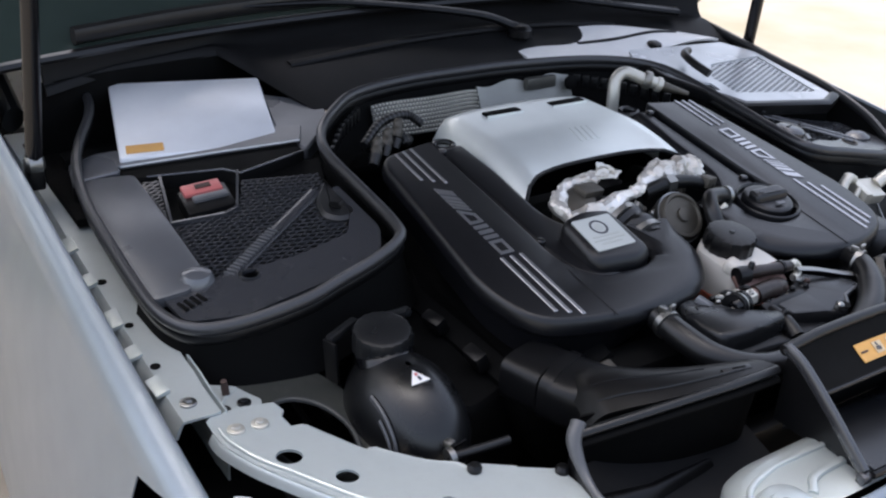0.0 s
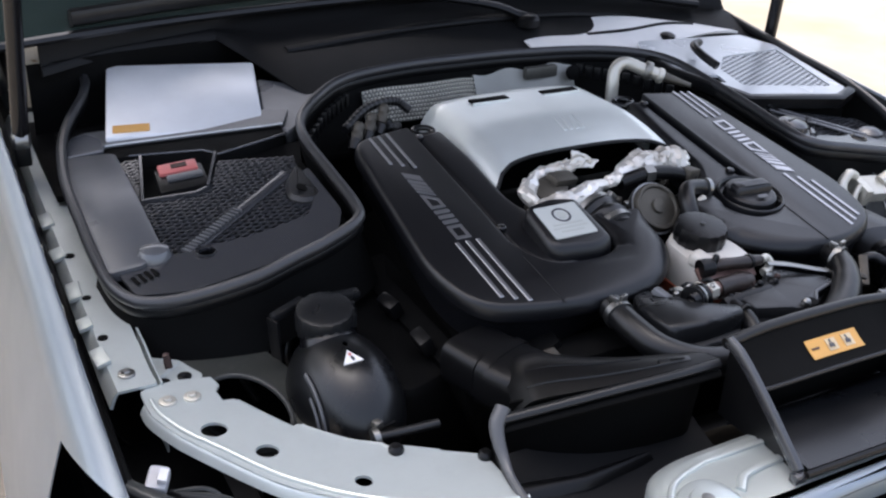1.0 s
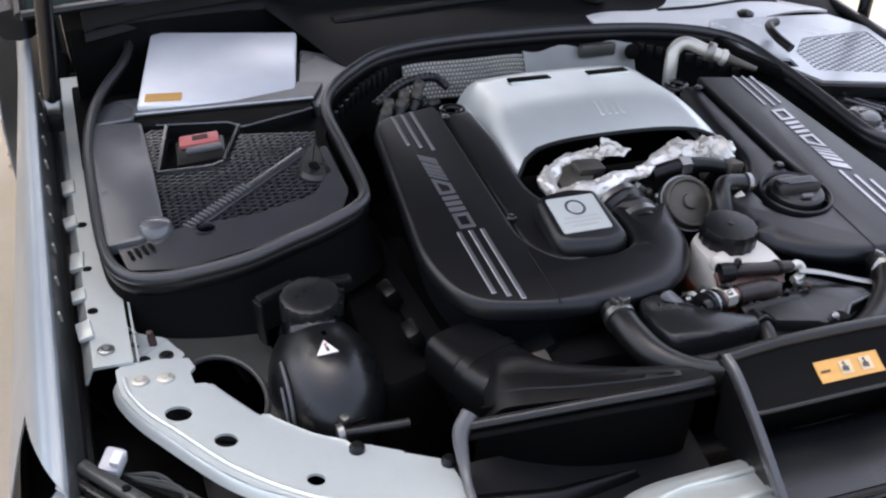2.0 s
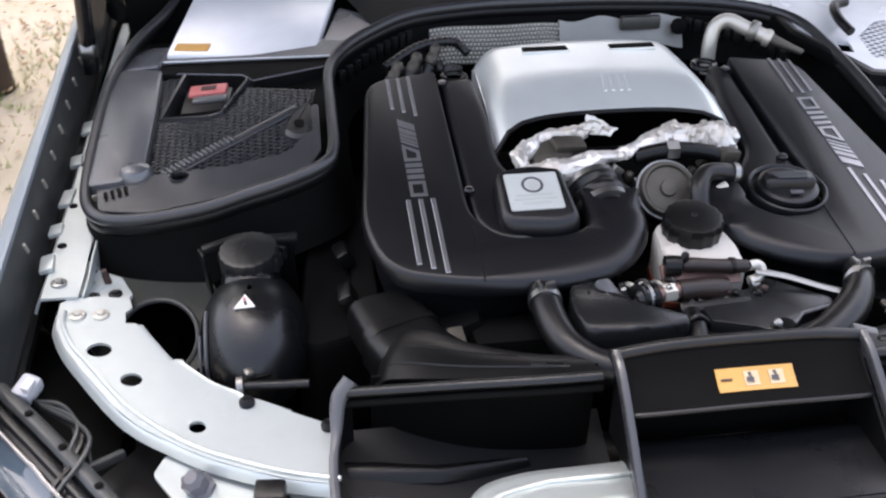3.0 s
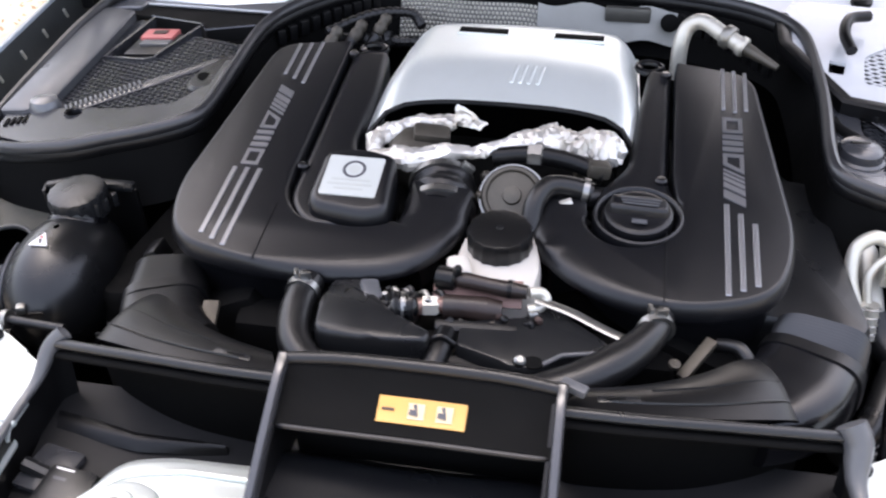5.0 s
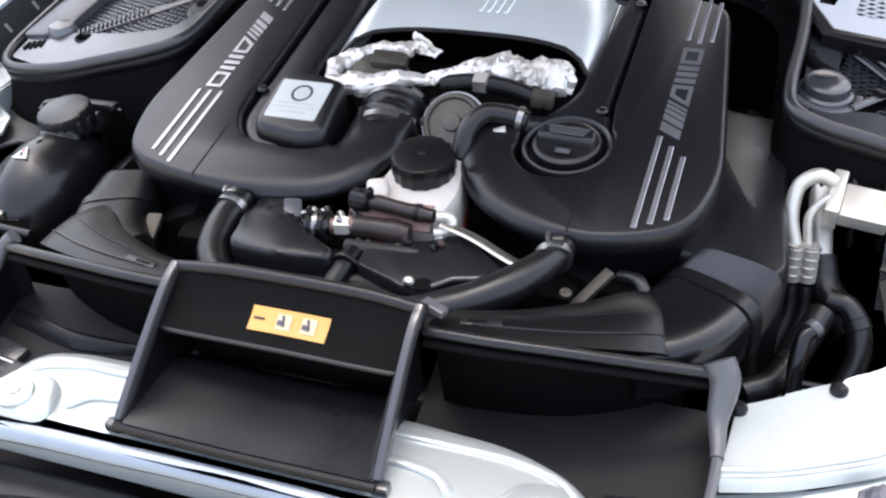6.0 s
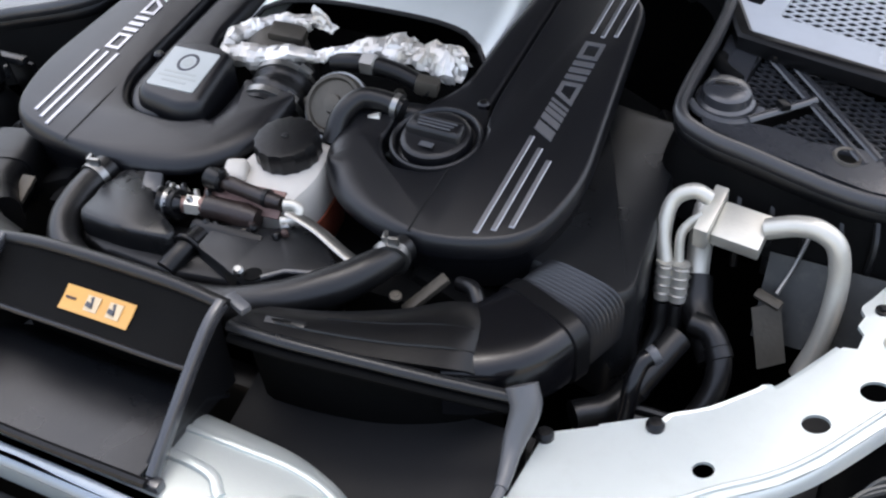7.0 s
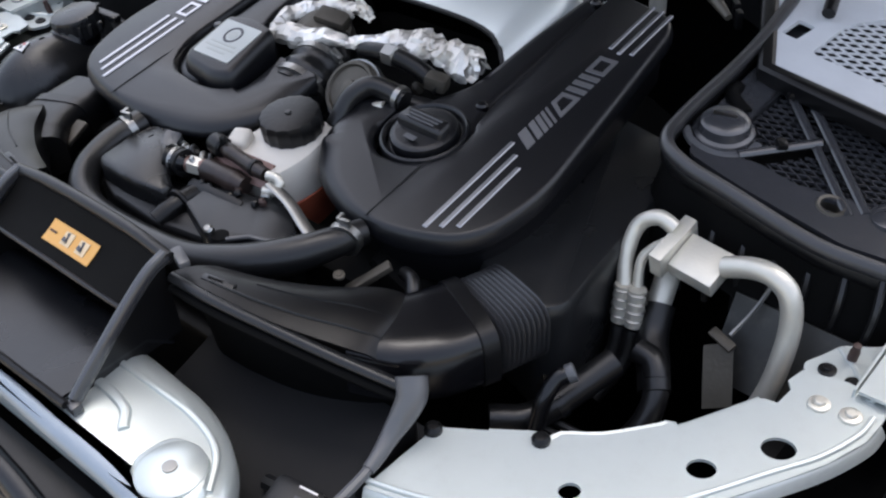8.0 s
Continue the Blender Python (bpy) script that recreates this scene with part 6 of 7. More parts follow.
    out = rounded([(-0.549, 0.726), (-0.342, 0.672), (-0.301, 0.838), (-0.506, 0.908)], 0.005)
    part("lid", pillow(out, [(0, -0.010), (0, -0.003), (0.001, -0.001), (0.0025, 0)], hl), M_SHEET, lid, "pale brushed lid sheet")
    part("lid_foot", pillow([tuple(p) for p in inset(out, 0.004)], [(0, -0.05), (0, -0.009)], hl), M_BLACK, lid)
    part("orange_sticker", pillow(rounded([(-0.538, 0.731), (-0.490, 0.719), (-0.486, 0.736), (-0.534, 0.748)], 0.002), [(0, -0.0005), (0, 0.0012)], hl), M_YELLOW, lid, "small orange warning sticker")

    plug = thing("jump_start_terminal", (-0.485, 0.59, 0.79), "red plastic terminal cover on a black block", "terminal")
    part("block", box((-0.484, 0.580, 0.814), (0.062, 0.060, 0.026), 0.004, (6, -6, -6)), M_BLACK, plug)
    red = part("cover", box((-0.484, 0.600, 0.829), (0.050, 0.026, 0.009), 0.003, (6, -6, -6)), M_RED, plug, "faded red cover flap")
    part("latch_mark", box((-0.483, 0.600, 0.8345), (0.020, 0.010, 0.001), 0.0, (6, -6, -6)), M_RUST, red)
    part("clip_front", box((-0.481, 0.577, 0.8275), (0.045, 0.014, 0.006), 0.002, (6, -6, -6)), M_HORN, plug)


make_left_tray()


def make_right_tray():
    th = thing("fuse_box_tray", (0.5, 0.5, 0.76), "grey-black plastic tray with mesh fields and a round cap", "tray")
    base = [Vector((x * 0.992, y + 0.006)) for x, y in RIGHT[4:19]]
    part("tray_floor", pillow(base, [(0.0, -0.03), (0.004, 0)], lambda x, y: deck(x, y) - 0.022), M_DARK, th)
    rim = rounded([(0.358, 0.63), (0.370, 0.56), (0.372, 0.40), (0.384, 0.356), (0.44, 0.347), (0.54, 0.340), (0.60, 0.354), (0.612, 0.41), (0.56, 0.392), (0.520, 0.394), (0.482, 0.380), (0.440, 0.384), (0.420, 0.378), (0.404, 0.440), (0.404, 0.510), (0.378, 0.63)], 0.008)
    part("rim_board", punched([tuple(p) for p in rim], [ring_points(0.513, 0.376, 0.0105, 0.0075)], lambda x, y: deck(x, y) + 0.006, 0.004), M_TRAY, th, "smooth grey-black rim")
    part("hole_bush", lathe([(0.010, -0.012), (0.0135, 0.001), (0.0122, 0.0030), (0.0098, 0.002), (0.009, -0.012)], 20, (0.513, 0.376, deck(0.513, 0.376) + 0.005), (0.15, -0.09, 1)), M_CAST, th)
    cap = part("round_cap", lathe([(0.030, -0.02), (0.030, 0.001), (0.028, 0.006), (0.0245, 0.008), (0.0225, 0.016), (0.017, 0.020), (0.004, 0.0205)], 36, (0.393, 0.404, deck(0.393, 0.404) + 0.001), (0.10, -0.1, 1)), M_TRAY, th, "low round grey cap")
    part("cap_mark", box((0.393, 0.404, deck(0.393, 0.404) + 0.0215), (0.022, 0.004, 0.002), 0.0005, (0, 8, 20)), M_BLACK, cap)
    part("cap_well", sweep([(0.393 + 0.034 * math.cos(a), 0.404 + 0.034 * math.sin(a), deck(0.393 + 0.034 * math.cos(a), 0.404 + 0.034 * math.sin(a)) + 0.004) for a in [k * 0.45 - 2.6 for k in range(7)]], 0.0045, 8, flat=0.7), M_HORN, th, "pale raised rim round the cap")
    part("trough", sweep([(0.372, 0.470, deck(0.372, 0.47) + 0.003), (0.374, 0.454, deck(0.374, 0.454) + 0.006), (0.384, 0.444, deck(0.384, 0.444) + 0.006), (0.398, 0.438, deck(0.398, 0.438) + 0.004)], 0.0075, 10), M_DARK, th)
    part("cap_shelf", pillow(rounded([(0.372, 0.53), (0.372, 0.44), (0.402, 0.448), (0.408, 0.50), (0.396, 0.53)], 0.008), [(0, -0.02), (0, -0.003), (0.003, 0)], lambda x, y: deck(x, y) + 0.004), M_TRAY, th)
    for field in ([(0.412, 0.505), (0.404, 0.440), (0.424, 0.400), (0.474, 0.447)], [(0.434, 0.382), (0.474, 0.436), (0.518, 0.398), (0.482, 0.376)], [(0.414, 0.508), (0.526, 0.390), (0.575, 0.395), (0.61, 0.42), (0.61, 0.466)]):
        part("mesh_field", lattice(field, deck, 0.0078, 0.0016, DIAMOND, 0.002), M_TRAY, th, "diamond mesh")
    for side in (-0.0055, 0.0055):
        part("cross_rail", sweep([(x + side, y + side, deck(x, y) + 0.006) for x, y in ((0.418, 0.500), (0.470, 0.447), (0.535, 0.380))], 0.0045, 8, flat=0.5), M_TRAY, th)
    part("cross_rail", sweep([(x, y, deck(x, y) + 0.006) for x, y in ((0.420, 0.382), (0.446, 0.414), (0.470, 0.444))], 0.0050, 10, flat=0.8), M_TRAY, th)
    for x, y in ((0.446, 0.414), (0.420, 0.484)):
        part("rail_clip", box((x, y, deck(x, y) + 0.011), (0.009, 0.013, 0.006), 0.001, (0, 8, 40)), M_BLACK, th)
    part("side_boss", lathe([(0.022, -0.01), (0.020, 0.008), (0.010, 0.014), (0.003, 0.0142)], 20, (0.560, 0.396, deck(0.56, 0.396))), M_TRAY, th)
    # raised housing with dark front edge and fine grille
    ho = thing("filter_housing_lid", (0.5, 0.6, 0.82), "pale grey housing lid with fine mesh and black front edge", "housing lid")
    hh = lambda x, y: 0.857 + 0.10 * (y - 0.52) - 0.06 * (x - 0.39)
    out = rounded([(0.390, 0.500), (0.560, 0.476), (0.604, 0.498), (0.626, 0.690), (0.59, 0.745), (0.35, 0.735), (0.331, 0.700), (0.332, 0.615)], 0.006)
    field = [(0.412, 0.535), (0.582, 0.508), (0.612, 0.672), (0.470, 0.652), (0.420, 0.600)]
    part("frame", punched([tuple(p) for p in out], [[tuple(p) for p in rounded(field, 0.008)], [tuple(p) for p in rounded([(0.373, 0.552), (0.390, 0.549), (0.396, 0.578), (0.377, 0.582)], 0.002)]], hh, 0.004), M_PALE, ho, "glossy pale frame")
    part("front_edge", sweep([(x, y, hh(x, y) - 0.008) for x, y in ((0.329, 0.690), (0.329, 0.615), (0.388, 0.493), (0.47, 0.481), (0.560, 0.468), (0.608, 0.492))], 0.0095, 10, smooth=False, flat=1.2, power=0.6), M_BLACK, ho)
    part("edge_tab", box((0.53, 0.478, hh(0.53, 0.478) - 0.010), (0.03, 0.008, 0.010), 0.003, (0, 0, -9)), M_BLACK, ho)
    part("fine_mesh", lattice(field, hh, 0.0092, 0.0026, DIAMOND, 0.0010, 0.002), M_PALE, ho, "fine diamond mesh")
    # near-black backing paints the shade behind the mesh
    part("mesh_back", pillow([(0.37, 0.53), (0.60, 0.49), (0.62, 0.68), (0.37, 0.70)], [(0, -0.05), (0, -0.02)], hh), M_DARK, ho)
    part("hinge_arm", sweep([(0.402, 0.59, hh(0, 0.575) - 0.012), (0.396, 0.62, hh(0, 0.61) - 0.006), (0.405, 0.655, hh(0, 0.65) - 0.004), (0.43, 0.672, hh(0, 0.66) - 0.006)], 0.007, 10), M_BLACK, ho)


make_right_tray()


# ---- firewall details ----
def make_firewall():
    th = thing("heat_shield", (0, 0.7, 0.8), "dimpled metal heat shield on the back wall", "heat shield")
    def f(u, v):
        x = lerp(-0.175, 0.02, u)
        return (x, 0.715 - 0.012 * math.sin(u * 3.1) - 0.02 * v, 0.866 - 0.05 * v - 0.006 * (2 * u - 1) ** 4)
    shield = part("dimpled_sheet", sheet(f, 60, 18, 0.001), M_HEAT, th)
    bm = bmesh.new()
    for i in range(34):
        for j in range(9):
            p = Vector(f((i + 0.5 * (j % 2) + 0.4) / 35, (j + 0.5) / 9))
            bmesh.ops.create_icosphere(bm, subdivisions=1, radius=0.0024, matrix=Matrix.Translation(p + Vector((0, -0.0006, 0.0006))))
    tagged(part("dimple_relief", bm, M_ALU, shield), kind="stuff")
    part("grey_panel", sheet(lambda u, v: (lerp(0.015, 0.20, u), 0.713 - 0.02 * v, 0.866 - 0.04 * v - 0.004 * math.sin(u * 14)), 16, 6, 0.003), surface("dull_grey_panel", (0.28, 0.28, 0.26), 0.5, metal=0.4, dust=0.2), th)
    part("panel_step", box((0.135, 0.705, 0.860), (0.06, 0.012, 0.02), 0.004), M_HEAT, th)
    part("panel_plug", lathe([(0.012, 0), (0.012, 0.004), (0.008, 0.006)], 16, (0.19, 0.695, 0.855), (0, -1, 0.3)), M_DARK, th)
    ac = thing("refrigerant_pipe", (0.22, 0.6, 0.8), "bent bare aluminium pipe with a threaded end", "pipe")
    part("pipe", sweep([(0.203, 0.600, 0.82), (0.203, 0.602, 0.862), (0.210, 0.608, 0.884), (0.227, 0.606, 0.893), (0.250, 0.591, 0.885), (0.278, 0.574, 0.875)], 0.0098, 16), M_ALU, ac)
    part("collar", lathe([(0.013, -0.006), (0.0145, -0.004), (0.0145, 0.004), (0.013, 0.006)], 18, (0.257, 0.587, 0.883), (0.8, -0.55, -0.25)), M_PIPE, ac)
    part("collar", lathe([(0.0112, -0.004), (0.0122, -0.003), (0.0122, 0.003), (0.0112, 0.004)], 18, (0.274, 0.577, 0.876), (0.8, -0.55, -0.25)), M_ALU, ac)
    part("tip", sweep([(0.277, 0.575, 0.875), (0.296, 0.562, 0.869), (0.315, 0.550, 0.863)], [0.0085, 0.006, 0.004], 12, smooth=False), M_CAST, ac)
    lo = thing("engine_wiring", (-0.2, 0.6, 0.8), "braided loom and plugs behind the cover", "wiring")
    for k in range(3):
        part("plug", lathe([(0.007, -0.018), (0.0085, -0.014), (0.0085, -0.006), (0.007, -0.004), (0.007, 0.0), (0.008, 0.002), (0.008, 0.006), (0.005, 0.011)], 14, (-0.235 + 0.028 * k, 0.588 + 0.020 * k, 0.852 + 0.003 * k), (0.5, 0.6, 0.8)), M_CAST, lo)
        part("plug_boot", sweep([(-0.243 + 0.028 * k, 0.578 + 0.020 * k, 0.841), (-0.252 + 0.028 * k, 0.568 + 0.020 * k, 0.832)], [0.009, 0.007], 12, smooth=False), M_RUBBER, lo)
        part("loom", sweep([(-0.235 + 0.03 * k, 0.59 + 0.018 * k, 0.845), (-0.23 + 0.03 * k, 0.62, 0.835), (-0.20 + 0.03 * k, 0.66, 0.82)], 0.0065, 8, ribs=(0, 1, 12, 0.001)), M_RUBBER, lo)
    part("loom_cross", sweep([(-0.25, 0.60, 0.85), (-0.20, 0.64, 0.862), (-0.15, 0.655, 0.862), (-0.13, 0.64, 0.85)], 0.006, 10, ribs=(0, 1, 18, 0.0012)), M_RUBBER, lo)


make_firewall()


# ---- cowl, windscreen, wipers, gas struts ----
def make_cowl():
    th = thing("cowl_panel", (0, 0.92, 0.86), "black plastic cowl panel below the windscreen", "cowl panel")
    def f(u, v):
        x = lerp(-0.60, 0.64, u)
        front = table([(-0.60, 0.870), (-0.50, 0.904), (-0.33, 0.922), (-0.25, 0.75), (0.26, 0.755), (0.36, 0.755), (0.64, 0.755)], x)
        y = lerp(front, 0.975 - 0.09 * (x / 0.6) ** 2, v)
        z = 0.866 + 0.010 * math.sin(v * 3.14) + 0.07 * (y - 0.80) / 0.26
        z += (0.934 - z) * (max(0.0, v - 0.8) / 0.2) ** 1.5
        return (x, y, z)
    part("panel", sheet(f, 60, 14, 0.004), M_COWL, th)
    # white sheet paints the sky's reflection in the black cowl
    def cowl_sheen(u, v):
        x = lerp(0.17, 0.60, u)
        y = lerp(table([(0.17, 0.745), (0.225, 0.735), (0.305, 0.708), (0.36, 0.745), (0.60, 0.76)], x), 0.865 + 0.022 * math.sin(7 * u) - 0.03 * u, v)
        return (x, y, 0.868 + 0.016 * math.sin(u * 3.1) * math.sin(1.5 * v + 0.4) + 0.006 * math.sin(9 * u + 3 * v) + 0.10 * (y - 0.775))
    part("cowl_sheen_sheet", sheet(cowl_sheen, 30, 12, 0.004), M_PLAIN_WHITE, th, "white sheet in place of sky sheen on the cowl")
    part("sheen_break_rib", sweep([cowl_sheen(0.30, 0.62), cowl_sheen(0.48, 0.52), cowl_sheen(0.66, 0.56), cowl_sheen(0.80, 0.50)], 0.005, 8, flat=0.5), M_COWL, th)
    part("cowl_plug", lathe([(0.014, -0.004), (0.014, 0.003), (0.009, 0.006)], 14, cowl_sheen(0.62, 0.16), (0, -0.1, 1)), M_BLACK, th)
    part("well_floor", box((-0.41, 0.83, 0.79), (0.44, 0.36, 0.01), 0.002), M_DARK, th)
    part("well_wall", sheet(lambda u, v: (lerp(-0.62, -0.20, u), lerp(0.885, 0.945, u), lerp(0.900, 0.78, v)), 10, 4, 0.003), M_DARK, th)
    part("raised_rib", sweep([(-0.24, 0.86, 0.890), (0.0, 0.88, 0.900), (0.25, 0.88, 0.900), (0.42, 0.86, 0.890)], 0.010, 10, flat=0.6), M_COWL, th)
    sc = thing("windscreen", (0, 1.3, 0.95), "dark tinted windscreen glass", "windscreen")
    def g(u, v):
        x = lerp(-0.68, 0.68, u)
        y = lerp(0.955, 1.67, v) - 0.105 * (x / 0.68) ** 2 * (1 - 0.4 * v)
        return (x, y, lerp(0.935, 1.36, v))
    part("glass", sheet(g, 24, 12, 0.005), M_GLASS, sc)
    part("lower_seal", sweep([Vector(g(k / 16, 0.0)) + Vector((0, -0.004, 0.002)) for k in range(17)], 0.010, 8, flat=0.7), M_RUBBER, sc, "black rubber edge strip")
    for s in (-1, 1):
        part("side_seal", sweep([Vector(g(0.5 + 0.5 * s, k / 8)) for k in range(9)], 0.008, 8), M_RUBBER, sc)
    for s in (-1, 1):
        part("a_pillar", sweep([(s * 0.69, 0.93, 0.90), (s * 0.70, 1.25, 1.10), (s * 0.64, 1.72, 1.37)], 0.035, 12), M_GLOSS, car)
    wi = thing("windscreen_wiper", (0, 0.98, 0.95), "black wiper arm and blade lying on the windscreen", "wiper")
    part("arm", sweep([(0.20, 0.86, 0.905), (0.12, 0.89, 0.930), (-0.10, 0.945, 0.956), (-0.30, 0.945, 0.966)], [0.014, 0.011, 0.009, 0.007], 10, flat=0.6), M_BLACK, wi)
    part("blade", sweep([(0.10, 0.958, 0.954), (-0.15, 0.956, 0.962), (-0.35, 0.938, 0.962), (-0.55, 0.898, 0.958)], 0.009, 8, flat=1.5), M_RUBBER, wi)
    part("pivot_cap", lathe([(0.022, 0), (0.022, 0.012), (0.016, 0.018), (0.004, 0.02)], 20, (0.20, 0.855, 0.892)), M_BLACK, wi)
    w2 = thing("windscreen_wiper", (0.5, 0.95, 0.95), "black wiper arm lying over the cowl", "wiper")
    part("arm", sweep([(0.56, 0.84, 0.905), (0.42, 0.87, 0.925), (0.22, 0.930, 0.950), (0.02, 0.965, 0.964)], [0.014, 0.011, 0.009, 0.007], 10, flat=0.6), M_BLACK, w2)
    part("blade", sweep([(0.34, 0.935, 0.952), (0.15, 0.962, 0.964), (-0.06, 0.975, 0.970)], 0.008, 8, flat=1.5), M_RUBBER, w2)
    for s in (-1, 1):
        st = thing("gas_strut", (s * 0.655, 0.74, 0.83), "black gas strut holding the raised bonnet", "gas strut", "gas struts")
        a, b = Vector((s * 0.655, 0.735, 0.845)), Vector((s * 0.600, 0.645, 1.675))
        part("cylinder", sweep([a, a.lerp(b, 0.75)], 0.011, 14, smooth=False), M_GLOSS, st)
        part("rod", sweep([a.lerp(b, 0.75), b], 0.005, 10, smooth=False), M_STEEL, st)
        part("ball_joint", lathe([(0.008, -0.012), (0.014, -0.008), (0.014, 0.008), (0.008, 0.012)], 14, a, (1, 0, 0)), M_STEEL, st)
        part("bracket", box((s * 0.655, 0.74, 0.825), (0.02, 0.03, 0.03), 0.004), M_BLACK, st)
        part("bonnet_hinge", sweep([(s * 0.640, 0.92, 0.84), (s * 0.645, 1.00, 0.90), (s * 0.640, 1.03, 1.02), (s * 0.63, 1.00, 1.16)], 0.016, 10, flat=1.8), M_BLACK, car)


make_cowl()


# ---- refrigerant lines on one side of the bay ----
def make_ac():
    th = thing("refrigerant_lines", (0.44, 0.25, 0.65), "bare aluminium refrigerant lines joined at a pale block", "pipes")
    part("joint_block", box((0.445, 0.283, 0.773), (0.044, 0.038, 0.018), 0.002, (22, 4, -5)), M_ALU, th)
    part("joint_flange", box((0.4165, 0.283, 0.780), (0.013, 0.054, 0.027), 0.002, (16, 4, -5)), M_ALU, th)
    part("big_return", sweep([(0.466, 0.284, 0.780), (0.490, 0.284, 0.790), (0.510, 0.283, 0.791), (0.526, 0.281, 0.780), (0.533, 0.276, 0.755), (0.534, 0.266, 0.725), (0.530, 0.256, 0.690), (0.520, 0.246, 0.655)], 0.0095, 18), M_ALU, th)
    part("thin_line", sweep([(0.414, 0.288, 0.796), (0.398, 0.286, 0.802), (0.382, 0.280, 0.790), (0.380, 0.266, 0.765), (0.387, 0.253, 0.742)], 0.0072, 14), M_ALU, th)
    part("thin_line", sweep([(0.413, 0.273, 0.789), (0.402, 0.270, 0.778), (0.396, 0.264, 0.765), (0.400, 0.253, 0.735)], 0.0046, 12), M_ALU, th)
    for x, y in ((0.3885, 0.250), (0.402, 0.251)):
        part("crimp", sweep([(x, y, 0.746), (x + 0.001, y - 0.006, 0.708)], 0.0084, 14, smooth=False), M_ALU, th)
        for k in range(4):
            part("crimp_ring", lathe([(0.0088, -0.0012), (0.0102, 0), (0.0088, 0.0012)], 16, (x + 0.0003, y - 0.0015 * k, 0.742 - 0.009 * k), (0, 0.2, 1)), M_STEEL, th)
        part("rubber_line", sweep([(x + 0.001, y - 0.006, 0.702), (x + 0.002, y - 0.02, 0.675), (x - 0.01, y - 0.05, 0.645)], 0.0078, 12), M_RUBBER, th)
    part("riser", sweep([(0.402, 0.341, 0.775), (0.407, 0.303, 0.746), (0.413, 0.268, 0.714)], 0.0115, 16), M_ALU, th)
    part("riser_sleeve", sweep([(0.413, 0.272, 0.718), (0.421, 0.250, 0.700), (0.438, 0.225, 0.690), (0.450, 0.208, 0.680)], 0.0150, 16), M_RUBBER, th)
    def hose_thing(at, label):
        return thing("coolant_hose", at, label, "hose", "coolant hoses")
    ho = hose_thing((0.45, 0.14, 0.655), "black rubber coolant hose with a bright metal collar")
    part("hose", sweep([(0.424, 0.222, 0.706), (0.442, 0.218, 0.704), (0.455, 0.202, 0.690), (0.457, 0.182, 0.670), (0.445, 0.158, 0.645)], 0.0115, 16), M_RUBBER, ho)
    hook = hose_thing((0.40, 0.07, 0.66), "thin glossy black hose with a hooked end")
    part("hose", sweep([(0.400, 0.075, 0.66), (0.403, 0.098, 0.700), (0.403, 0.110, 0.724), (0.406, 0.124, 0.738), (0.414, 0.134, 0.742)], 0.0075, 14), M_GLOSS, hook)
    part("end_cap", lathe([(0.0078, -0.004), (0.0084, -0.003), (0.0084, 0.003), (0.006, 0.004)], 14, (0.4135, 0.1335, 0.742), (0.6, 0.7, 0.3)), M_HORN, hook)
    part("hose_tip", lathe([(0.0112, -0.006), (0.0124, -0.005), (0.0124, 0.005), (0.0112, 0.006)], 20, (0.4532, 0.2055, 0.6935), (0.5, -0.65, -0.6)), M_RUBBER, ho)
    cross = hose_thing((0.38, 0.10, 0.68), "thick black rubber hose crossing below the refrigerant lines")
    part("hose", sweep([(0.36, 0.09, 0.69), (0.39, 0.12, 0.69), (0.42, 0.19, 0.715)], 0.013, 14), M_RUBBER, cross)
    part("band", lathe([(0.0132, -0.004), (0.0142, -0.004), (0.0142, 0.004), (0.0132, 0.004)], 20, (0.398, 0.137, 0.694), (0.35, 0.9, 0.3)), M_GREY, cross)
    cb = thing("wiring_loom", (0.42, 0.1, 0.67), "thin black cables beside the lamp support", "cables")
    for k in range(5):
        part("thin_cable", sweep([(0.355 + 0.01 * k, 0.06, 0.69 - 0.006 * k), (0.38, 0.08 + 0.01 * k, 0.68), (0.42 + 0.012 * k, 0.09 + 0.012 * k, 0.67)], 0.004, 8), M_RUBBER, cb)
    br = thing("pale_stay_plate", (0.48, 0.24, 0.66), "bent pale metal stay plate", "stay")
    part("stay", sheet(lambda u, v: (lerp(0.468, 0.490, u) + 0.017 * v, lerp(0.256, 0.268, u) - 0.025 * v, lerp(0.711, 0.717, u) - 0.048 * v), 6, 6, 0.003), M_CAST, br)
    part("stay_lip", box((0.480, 0.266, 0.717), (0.026, 0.010, 0.005), 0.002, (20, 10, -15)), M_CAST, br)
    part("wire", sweep([(0.50, 0.31, 0.76), (0.494, 0.29, 0.74), (0.486, 0.268, 0.724)], 0.002, 6), M_STEEL, br)
    side = thing("wing_side_sheet", (0.55, 0.32, 0.7), "dull grey sheet metal beside the pipes", "sheet metal", kind="structure")
    part("grey_sheet", sheet(lambda u, v: (lerp(0.47, 0.60, u), lerp(0.305, 0.30, u) - 0.04 * v, 0.74 - 0.07 * v), 8, 4, 0.003), surface("dull_grey_sheet_metal_side", (0.05, 0.05, 0.048), 0.5, metal=0.5, dust=0.2), side)
    for k in range(7):
        part("cable_tail", sweep([(0.40 + 0.03 * k, 0.335, 0.79), (0.405 + 0.03 * k, 0.315, 0.76), (0.41 + 0.028 * k, 0.31, 0.71)], 0.0035, 6), M_RUBBER, cb)


make_ac()


